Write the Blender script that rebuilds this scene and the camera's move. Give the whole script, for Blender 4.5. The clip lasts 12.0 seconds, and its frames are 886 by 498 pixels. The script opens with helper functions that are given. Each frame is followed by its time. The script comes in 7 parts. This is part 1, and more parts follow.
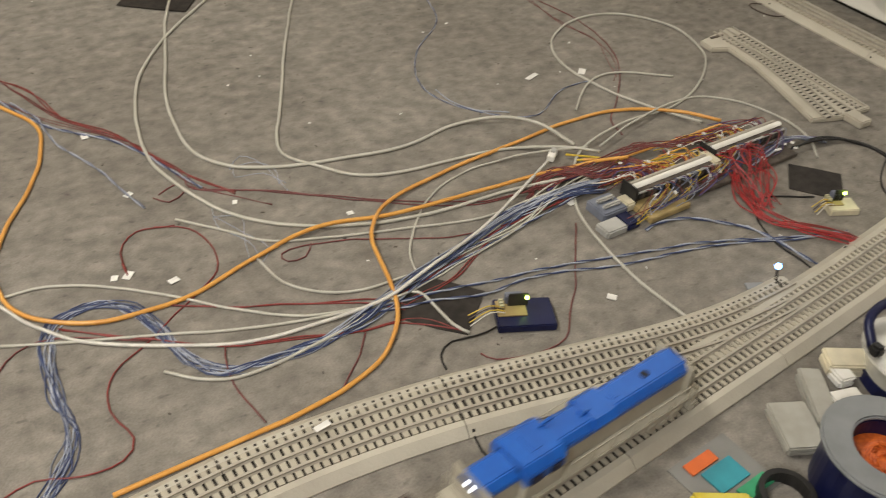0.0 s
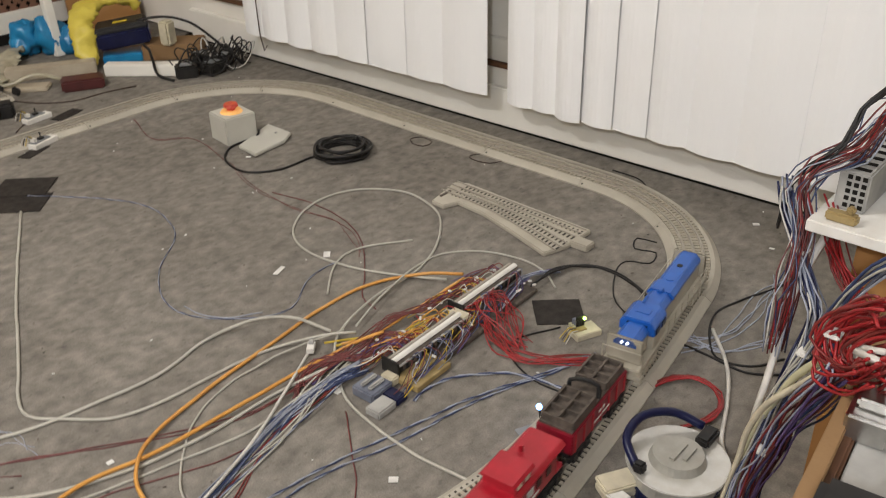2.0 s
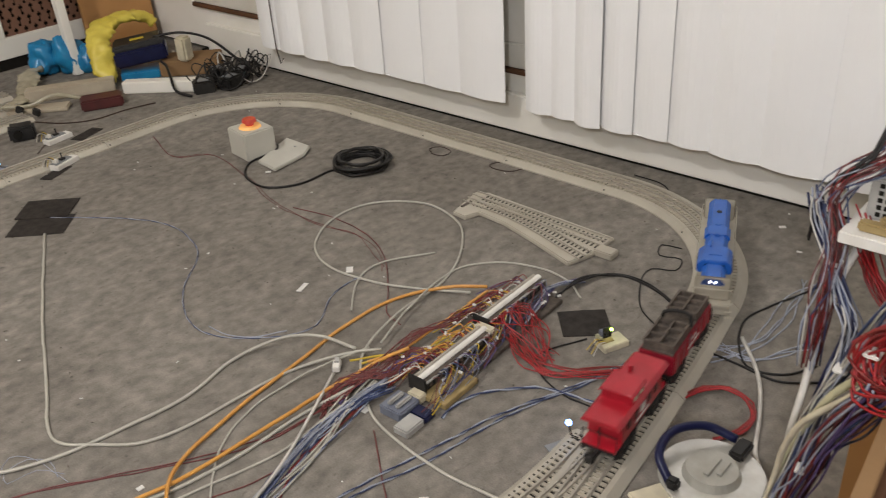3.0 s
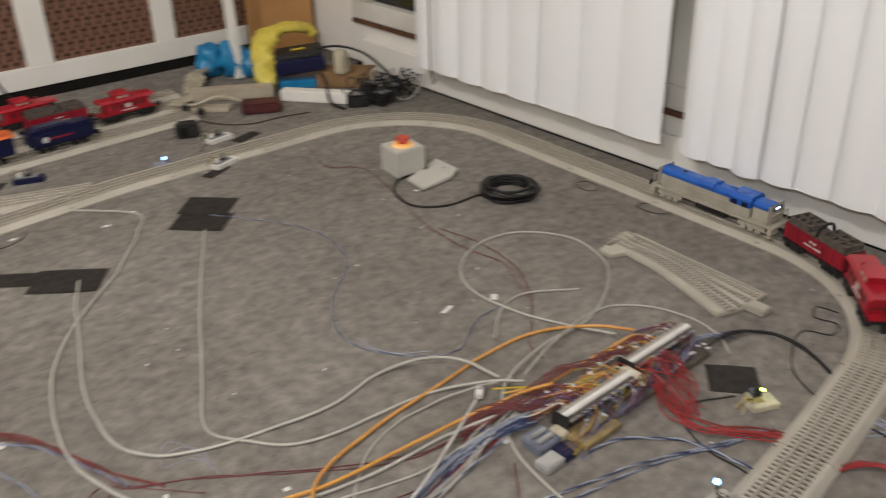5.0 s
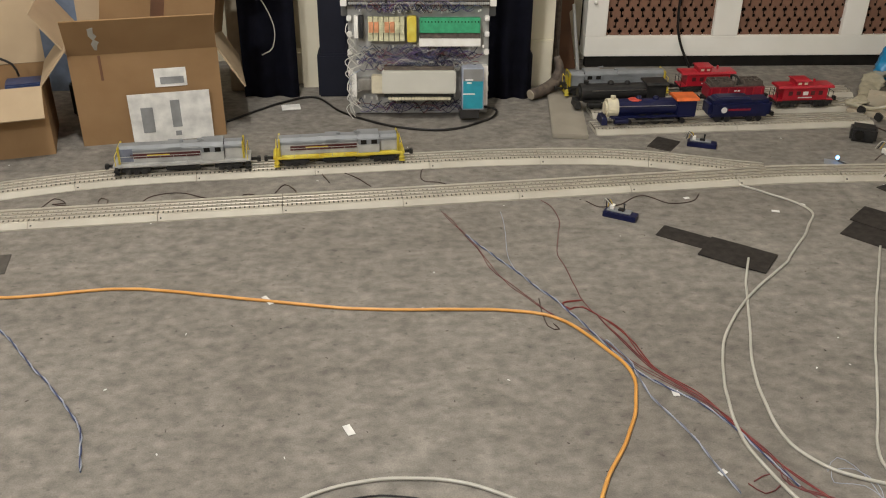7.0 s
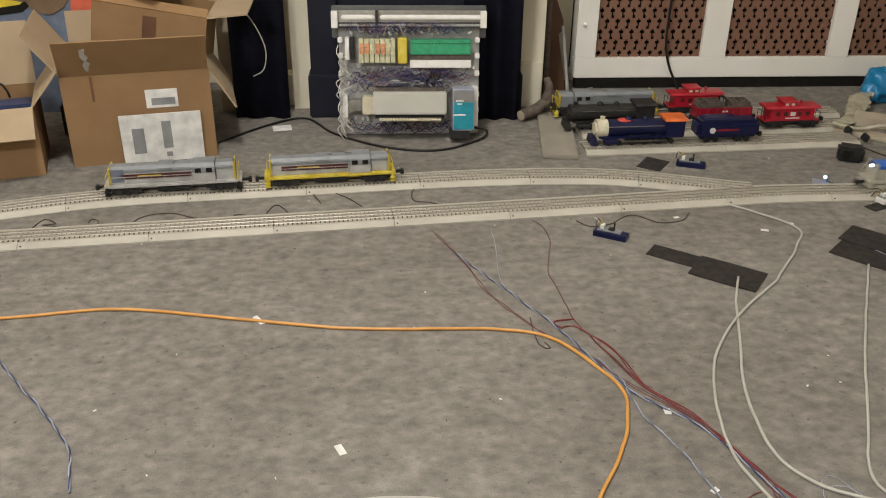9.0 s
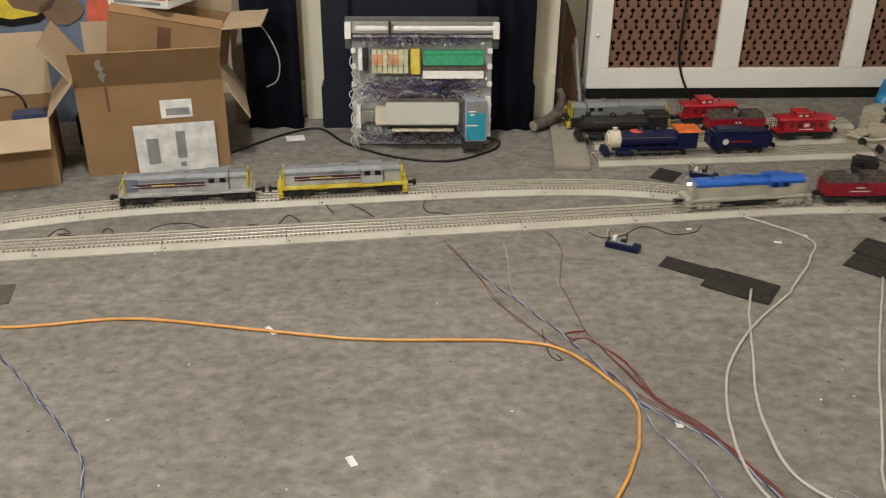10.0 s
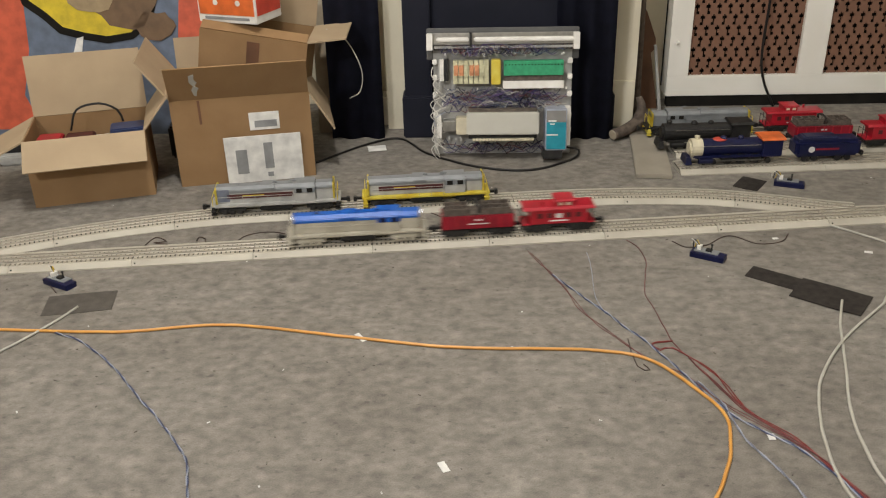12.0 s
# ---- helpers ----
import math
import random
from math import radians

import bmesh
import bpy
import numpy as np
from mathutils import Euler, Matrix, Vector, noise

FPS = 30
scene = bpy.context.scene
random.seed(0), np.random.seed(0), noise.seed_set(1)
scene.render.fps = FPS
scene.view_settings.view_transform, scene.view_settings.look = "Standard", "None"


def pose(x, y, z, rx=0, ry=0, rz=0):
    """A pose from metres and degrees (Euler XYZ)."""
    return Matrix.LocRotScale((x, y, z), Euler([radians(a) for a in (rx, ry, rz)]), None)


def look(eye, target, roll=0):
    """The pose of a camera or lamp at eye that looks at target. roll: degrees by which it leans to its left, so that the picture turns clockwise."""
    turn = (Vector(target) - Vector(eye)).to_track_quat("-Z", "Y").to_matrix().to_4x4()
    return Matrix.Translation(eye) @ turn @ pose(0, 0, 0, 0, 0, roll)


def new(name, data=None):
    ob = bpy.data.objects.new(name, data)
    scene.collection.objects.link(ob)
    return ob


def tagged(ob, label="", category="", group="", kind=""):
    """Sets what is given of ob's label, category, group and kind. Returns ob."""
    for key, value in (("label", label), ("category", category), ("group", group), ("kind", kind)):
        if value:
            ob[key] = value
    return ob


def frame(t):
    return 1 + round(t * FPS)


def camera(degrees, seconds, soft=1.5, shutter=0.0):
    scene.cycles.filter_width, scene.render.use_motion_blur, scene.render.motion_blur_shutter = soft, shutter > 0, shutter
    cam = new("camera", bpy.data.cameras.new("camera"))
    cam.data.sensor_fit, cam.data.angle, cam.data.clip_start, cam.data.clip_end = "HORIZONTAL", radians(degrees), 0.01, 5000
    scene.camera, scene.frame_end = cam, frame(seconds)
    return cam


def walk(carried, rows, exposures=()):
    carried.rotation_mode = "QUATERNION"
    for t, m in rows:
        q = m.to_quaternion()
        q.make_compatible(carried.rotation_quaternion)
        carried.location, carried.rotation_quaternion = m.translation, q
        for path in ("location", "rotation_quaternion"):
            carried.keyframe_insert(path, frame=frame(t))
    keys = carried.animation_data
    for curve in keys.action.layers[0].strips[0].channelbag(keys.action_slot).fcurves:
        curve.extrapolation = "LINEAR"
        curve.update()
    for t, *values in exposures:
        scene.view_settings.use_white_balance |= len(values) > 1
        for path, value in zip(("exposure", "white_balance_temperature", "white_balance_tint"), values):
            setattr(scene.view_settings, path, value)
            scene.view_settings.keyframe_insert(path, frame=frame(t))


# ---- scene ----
cam = camera(53.0, 12.0, soft=1.05, shutter=0.8)
PATH = [
    (0, (0.759, 0.158, 0.726), (1.615, 1.447, -0.541), 3.9),
    (0.5, (0.778, 0.148, 0.738), (1.717, 1.402, -0.505), 4.0),
    (1, (0.814, 0.13, 0.745), (1.96, 1.311, -0.393), 2.1),
    (1.5, (0.821, 0.125, 0.767), (2.092, 1.277, -0.263), 0.6),
    (2, (0.826, 0.129, 0.781), (2.125, 1.29, -0.201), -1.5),
    (2.5, (0.839, 0.134, 0.788), (2.132, 1.302, -0.193), -3.1),
    (4.5, (0.802, 0.189, 0.814), (1.987, 1.498, -0.125), -2.5),
    (5, (0.782, 0.195, 0.819), (1.899, 1.569, -0.112), -1.4),
    (5.5, (0.73, 0.203, 0.835), (1.569, 1.757, -0.104), -1.1),
    (6, (0.632, 0.249, 0.835), (0.963, 1.983, -0.104), -1.7),
    (6.5, (0.551, 0.279, 0.822), (0.694, 2.029, -0.136), 0.4),
    (7, (0.504, 0.318, 0.829), (0.604, 2.067, -0.135), 0.6),
    (7.5, (0.506, 0.322, 0.82), (0.625, 2.078, -0.13), 0.0),
    (9.5, (0.502, 0.312, 0.83), (0.621, 2.087, -0.083), 1.0),
    (10, (0.503, 0.314, 0.832), (0.598, 2.095, -0.072), 0.6),
    (10.5, (0.498, 0.313, 0.829), (0.562, 2.097, -0.073), 0.4),
    (11, (0.493, 0.314, 0.832), (0.518, 2.102, -0.063), 0.3),
    (11.5, (0.482, 0.308, 0.84), (0.448, 2.1, -0.047), -0.3),
    (12, (0.467, 0.296, 0.848), (0.413, 2.086, -0.043), -1.4),
]
walk(cam, [(t, look(eye, target, roll)) for t, eye, target, roll in PATH], exposures=[(0, 0.2, 6720, 10), (0.6, 0.24, 6720, 11), (1.5, 0.27, 6480, 13), (2.5, 0.05, 6380, 14), (5, 0.03, 6260, 15), (6, 0.12, 6470, 11), (7, 0.12, 6420, 11), (12, 0.13, 6440, 11)])
# exposure and light
scene.view_settings.exposure = 0.0
world = bpy.data.worlds.new("night_room")
scene.world = world
world.use_nodes = True
world.node_tree.nodes["Background"].inputs[0].default_value = (0.9, 0.92, 0.95, 1)
world.node_tree.nodes["Background"].inputs[1].default_value = 0.02


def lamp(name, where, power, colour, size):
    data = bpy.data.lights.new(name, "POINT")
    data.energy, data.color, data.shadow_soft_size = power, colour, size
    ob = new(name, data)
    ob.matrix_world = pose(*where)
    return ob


lamp("ceiling_bulb", (0.2, 1.5, 2.15), 68, (1.0, 0.98, 0.95), 0.06)
# unseen cool fill added southwest, to brighten blinds, radiator cover and front faces
lamp("southwest_fill_light", (-0.6, -0.4, 1.75), 86, (0.96, 0.985, 1.035), 0.08)


# ---- materials ----
def material(name, base, rough=0.6, metal=0.0, second=None, scale=30.0, fine=0.0, bump=0.0, glow=0.0, coat=0.0, vary=0.0, trans=0.0, detail=6.0, spread=(0.35, 0.65), spec=0.5):
    """Base colour mixed with a second one by noise, with fine relief; vary: change of value from object to object."""
    m = bpy.data.materials.new(name)
    m.use_nodes = True
    nt, n = m.node_tree, m.node_tree.nodes
    b = n["Principled BSDF"]
    b.inputs["Roughness"].default_value = rough
    b.inputs["Metallic"].default_value = metal
    b.inputs["Coat Weight"].default_value = coat
    b.inputs["Specular IOR Level"].default_value = spec
    b.inputs["Transmission Weight"].default_value = trans
    second = second or tuple(c * 0.72 for c in base)
    tex = n.new("ShaderNodeTexCoord")
    no = n.new("ShaderNodeTexNoise")
    no.inputs["Scale"].default_value, no.inputs["Detail"].default_value = scale, detail
    nt.links.new(tex.outputs["Object"], no.inputs["Vector"])
    ramp = n.new("ShaderNodeValToRGB")
    ramp.color_ramp.elements[0].position, ramp.color_ramp.elements[1].position = spread
    ramp.color_ramp.elements[0].color, ramp.color_ramp.elements[1].color = (*second, 1), (*base, 1)
    nt.links.new(no.outputs[0], ramp.inputs[0])
    out = ramp.outputs[0]
    if vary:
        info, mul, mr = n.new("ShaderNodeObjectInfo"), n.new("ShaderNodeMix"), n.new("ShaderNodeMapRange")
        mul.data_type, mul.blend_type = "RGBA", "MULTIPLY"
        mul.inputs["Factor"].default_value = 1.0
        mr.inputs["To Min"].default_value, mr.inputs["To Max"].default_value = 1 - vary, 1 + vary
        nt.links.new(info.outputs["Random"], mr.inputs["Value"])
        nt.links.new(out, mul.inputs["A"])
        nt.links.new(mr.outputs[0], mul.inputs["B"])
        out = mul.outputs["Result"]
    nt.links.new(out, b.inputs["Base Color"])
    if fine or bump:
        f = n.new("ShaderNodeTexNoise")
        f.inputs["Scale"].default_value, f.inputs["Detail"].default_value = fine or scale * 8, 4
        nt.links.new(tex.outputs["Object"], f.inputs["Vector"])
        bp = n.new("ShaderNodeBump")
        bp.inputs["Strength"].default_value, bp.inputs["Distance"].default_value = bump, 0.002
        nt.links.new(f.outputs[0], bp.inputs["Height"])
        nt.links.new(bp.outputs[0], b.inputs["Normal"])
    if glow:
        b.inputs["Emission Color"].default_value = (*base, 1)
        b.inputs["Emission Strength"].default_value = glow
    return m


def carpet_material():
    """Short worn pile: cloudy wear, blotches a finger wide, short dark dashes and a fine grain."""
    m = material("carpet", (0.219, 0.2, 0.17), 0.95, second=(0.183, 0.165, 0.139), scale=2.6, detail=8)
    nt, n = m.node_tree, m.node_tree.nodes
    b = n["Principled BSDF"]
    tex = n["Texture Coordinate"]
    value = None

    def layer(scale, detail, low, high, to_low, to_high, turn=0.0):
        nonlocal value
        mp, no, r = n.new("ShaderNodeMapping"), n.new("ShaderNodeTexNoise"), n.new("ShaderNodeMapRange")
        mp.inputs["Scale"].default_value, mp.inputs["Rotation"].default_value = scale, (0, 0, turn)
        no.inputs["Scale"].default_value, no.inputs["Detail"].default_value = 1.0, detail
        for key, v in (("From Min", low), ("From Max", high), ("To Min", to_low), ("To Max", to_high)):
            r.inputs[key].default_value = v
        nt.links.new(tex.outputs["Object"], mp.inputs["Vector"])
        nt.links.new(mp.outputs[0], no.inputs["Vector"])
        nt.links.new(no.outputs[0], r.inputs["Value"])
        if value is None:
            value = r.outputs[0]
        else:
            mu = n.new("ShaderNodeMath")
            mu.operation = "MULTIPLY"
            nt.links.new(value, mu.inputs[0])
            nt.links.new(r.outputs[0], mu.inputs[1])
            value = mu.outputs[0]

    layer((20, 24, 20), 3, 0.3, 0.7, 0.84, 1.16)
    layer((46, 56, 46), 2, 0.32, 0.68, 0.82, 1.18)
    layer((64, 100, 64), 1, 0.25, 0.35, 0.75, 1.0, 0.35)
    layer((420, 420, 420), 2, 0.3, 0.7, 0.88, 1.12)
    mix = n.new("ShaderNodeMix")
    mix.data_type, mix.blend_type = "RGBA", "MULTIPLY"
    mix.inputs["Factor"].default_value = 1.0
    nt.links.new(b.inputs["Base Color"].links[0].from_socket, mix.inputs["A"])
    nt.links.new(value, mix.inputs["B"])
    nt.links.new(mix.outputs["Result"], b.inputs["Base Color"])
    bp = n.new("ShaderNodeBump")
    bp.inputs["Strength"].default_value, bp.inputs["Distance"].default_value = 0.35, 0.003
    nt.links.new(value, bp.inputs["Height"])
    nt.links.new(bp.outputs[0], b.inputs["Normal"])
    b.inputs["Specular IOR Level"].default_value = 0.1
    return m


MAT = dict(
    carpet=carpet_material(),
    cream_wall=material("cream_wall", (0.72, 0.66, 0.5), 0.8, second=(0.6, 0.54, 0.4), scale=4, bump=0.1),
    white_paint=material("white_paint", (0.85, 0.82, 0.74), 0.45, second=(0.8, 0.77, 0.68), scale=6, bump=0.05),
    upvc=material("upvc", (0.75, 0.72, 0.64), 0.4, second=(0.6, 0.57, 0.48), scale=5),
    blind=material("blind_fabric", (0.92, 0.92, 0.9), 0.75, second=(0.89, 0.885, 0.86), scale=3, fine=400, bump=0.1),
    # unseen ceiling and two unseen walls, darkened to cut bounced light
    ceiling=material("dim_unseen_ceiling", (0.6, 0.58, 0.54), 0.9, second=(0.56, 0.54, 0.5), scale=3),
    dim_unseen_wall=material("dim_unseen_wall", (0.42, 0.38, 0.3), 0.85, second=(0.38, 0.34, 0.27), scale=3),
    greywood=material("grey_bark", (0.13, 0.1, 0.075), 0.85, second=(0.07, 0.052, 0.04), scale=60, fine=120, bump=0.5),
    dark_plate=material("dark_plate", (0.11, 0.108, 0.1), 0.5, second=(0.085, 0.083, 0.078), scale=25),
    dull_board=material("dull_board", (0.31, 0.275, 0.215), 0.85, second=(0.26, 0.23, 0.18), scale=14, fine=200, bump=0.2),
    ochre=material("ochre_board", (0.37, 0.275, 0.12), 0.6, second=(0.28, 0.2, 0.08), scale=50),
    pale_orange=material("pale_orange", (0.68, 0.3, 0.14), 0.5),
    pale_lime=material("pale_lime", (0.6, 0.57, 0.36), 0.45),
    slate_blue=material("slate_blue", (0.17, 0.185, 0.225), 0.45, second=(0.12, 0.13, 0.165), scale=50),
    # near-black: painted shade in gaps and slots, also dark glass, lens and screws
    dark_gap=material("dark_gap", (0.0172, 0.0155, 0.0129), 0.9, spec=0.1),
    glass=material("night_glass", (0.0172, 0.0172, 0.0172), 0.08),
    roadbed=material("roadbed_plastic", (0.45, 0.415, 0.335), 0.6, second=(0.385, 0.35, 0.28), scale=14, fine=300, bump=0.15, vary=0.05),
    tie=material("tie_plastic", (0.42, 0.38, 0.295), 0.6, second=(0.36, 0.32, 0.245), scale=40),
    # dark colour stands in for shade between the ties and in the tie holes
    slot_shade=material("track_slot", (0.048, 0.039, 0.029), 0.85),
    rail=material("rail_metal", (0.43, 0.396, 0.327), 0.45, metal=0.35, second=(0.361, 0.327, 0.267), scale=60),
    blue=material("blue_shell", (0.012, 0.11, 0.46), 0.32, second=(0.01, 0.088, 0.39), scale=40, coat=0.2),
    putty=material("putty_shell", (0.447, 0.413, 0.327), 0.5, second=(0.361, 0.327, 0.249), scale=25),
    red=material("red_shell", (0.43, 0.0103, 0.0241), 0.38, second=(0.327, 0.0086, 0.0172), scale=30, coat=0.15),
    darkred=material("dark_red_shell", (0.275, 0.00774, 0.0215), 0.4, second=(0.198, 0.00602, 0.0155), scale=30),
    maroon=material("maroon", (0.086, 0.0172, 0.0155), 0.5),
    yellow=material("yellow_shell", (0.636, 0.542, 0.086), 0.45, second=(0.533, 0.378, 0.0172), scale=30),
    grey=material("grey_shell", (0.224, 0.232, 0.232), 0.5, second=(0.181, 0.189, 0.189), scale=30),
    palegrey=material("pale_grey", (0.43, 0.421, 0.387), 0.5),
    black=material("black_plastic", (0.0155, 0.0146, 0.0138), 0.5, second=(0.0258, 0.0241, 0.0215), scale=60, spec=0.3),
    darkbrown=material("dark_load", (0.12, 0.0946, 0.0731), 0.75, second=(0.0602, 0.0473, 0.0361), scale=90, bump=0.3),
    steel=material("steel", (0.533, 0.525, 0.499), 0.3, metal=1.0, second=(0.43, 0.421, 0.396), scale=80),
    navy=material("navy_shell", (0.00688, 0.00946, 0.0473), 0.35, second=(0.00516, 0.00688, 0.0344), scale=40, spec=0.35),
    orange=material("orange_patch", (0.731, 0.146, 0.0258), 0.5),
    cream=material("cream_shell", (0.671, 0.602, 0.43), 0.5),
    white=material("white_plastic", (0.78, 0.76, 0.7), 0.45, second=(0.7, 0.67, 0.6), scale=40),
    paper=material("paper", (0.8, 0.78, 0.72), 0.8),
    card=material("cardboard", (0.284, 0.172, 0.0817), 0.85, second=(0.245, 0.146, 0.0671), scale=9, fine=150, bump=0.15, detail=8, spec=0.2),
    card_in=material("cardboard_inside", (0.413, 0.31, 0.189), 0.85, second=(0.361, 0.267, 0.163), scale=9, fine=150, bump=0.1),
    dim_print=material("grey_print", (0.284, 0.284, 0.275), 0.8),
    tape_mat=material("gaffer_tape", (0.0206, 0.0172, 0.0146), 0.75, second=(0.0387, 0.0327, 0.0275), scale=60, fine=600, bump=0.25, spec=0.2),
    faded_tape=material("faded_tape", (0.085, 0.074, 0.06), 0.8, second=(0.06, 0.052, 0.042), scale=50, fine=500, bump=0.25),
    wood=material("wood", (0.48, 0.245, 0.08), 0.6, second=(0.4, 0.195, 0.06), scale=7, detail=9),
    brownwood=material("brown_wood", (0.138, 0.0602, 0.0258), 0.6, second=(0.086, 0.0387, 0.0172), scale=12, detail=9),
    paleboard=material("pale_board", (0.447, 0.387, 0.284), 0.7, second=(0.361, 0.301, 0.215), scale=20),
    grille=material("grille_board", (0.2, 0.1, 0.06), 0.7, second=(0.189, 0.0946, 0.0559), scale=40),
    soot=material("black_slate", (0.016, 0.017, 0.026), 0.6, second=(0.013, 0.014, 0.021), scale=8, spec=0.15),
    curtain=material("navy_curtain", (0.018, 0.019, 0.032), 0.95, second=(0.015, 0.016, 0.025), scale=30, spec=0.05),
    green=material("green_terminal", (0.035, 0.33, 0.15), 0.5, second=(0.025, 0.25, 0.11), scale=70),
    cyan=material("cyan_module", (0.0172, 0.284, 0.361), 0.4),
    bag_blue=material("blue_bag", (0.015, 0.23, 0.44), 0.3, second=(0.01, 0.16, 0.34), scale=25),
    bag_yellow=material("yellow_bag", (0.7, 0.58, 0.09), 0.4, second=(0.58, 0.46, 0.06), scale=20),
    clear_bag=material("clear_bag", (0.43, 0.396, 0.284), 0.25, second=(0.31, 0.275, 0.189), scale=25),
    poster_red=material("poster_red", (0.619, 0.112, 0.0516), 0.6),
    poster_blue=material("poster_blue", (0.138, 0.172, 0.232), 0.6),
    poster_yellow=material("poster_yellow", (0.688, 0.516, 0.0258), 0.6),
    poster_brown=material("poster_brown", (0.172, 0.103, 0.0516), 0.6),
    poster_tan=material("poster_tan", (0.387, 0.284, 0.155), 0.6),
    frosted=material("frosted_plastic", (0.5, 0.48, 0.41), 0.25, second=(0.42, 0.4, 0.34), scale=45, trans=0.3),
    clear=material("clear_plastic", (0.602, 0.585, 0.533), 0.15, second=(0.516, 0.499, 0.447), scale=30, trans=0.65),
    teal_card=material("teal_card", (0.0258, 0.284, 0.344), 0.4),
    copper=material("copper_wire", (0.645, 0.146, 0.0258), 0.4, second=(0.43, 0.0774, 0.0172), scale=200),
    blue_led=material("blue_white_led", (0.16, 0.42, 1.0), 0.3, glow=9.0),
    white_led=material("white_led", (0.9, 0.95, 1.0), 0.3, glow=3.0),
    green_led=material("green_led", (0.6, 1.0, 0.12), 0.3, glow=14.0),
    amber_glow=material("amber_glow", (0.95, 0.5, 0.14), 0.4, glow=0.22),
    # faint emission added to red plastic, paint and print that give no light
    stop_red=material("stop_button_red", (0.62, 0.075, 0.045), 0.4, glow=0.04),
    w_grey=material("grey_sheath", (0.47, 0.45, 0.385), 0.5, second=(0.41, 0.39, 0.325), scale=30),
    w_white=material("white_sheath", (0.66, 0.63, 0.56), 0.45),
    w_orange=material("orange_sheath", (0.66, 0.33, 0.075), 0.35, second=(0.57, 0.26, 0.05), scale=30),
    w_yellow=material("yellow_sheath", (0.619, 0.43, 0.0344), 0.45),
    w_red=material("red_wire", (0.224, 0.0258, 0.0206), 0.45, second=(0.155, 0.0189, 0.0155), scale=60),
    w_dull=material("dull_red_wire", (0.172, 0.0387, 0.0344), 0.5, second=(0.112, 0.0258, 0.0241), scale=60),
    stopbox=material("grey_cream_plastic", (0.533, 0.516, 0.447), 0.5, second=(0.49, 0.473, 0.404), scale=12),
    w_brightred=material("bright_red_wire", (0.361, 0.0172, 0.0189), 0.4),
    w_blue=material("blue_wire", (0.042, 0.062, 0.14), 0.4, second=(0.026, 0.038, 0.095), scale=60),
    w_pale=material("pale_blue_wire", (0.37, 0.395, 0.46), 0.35),
    w_violet=material("violet_wire", (0.112, 0.0731, 0.189), 0.45),
    w_black=material("black_wire", (0.0138, 0.012, 0.0103), 0.5, spec=0.35),
    w_brown=material("brown_wire", (0.0516, 0.0258, 0.0155), 0.5),
)


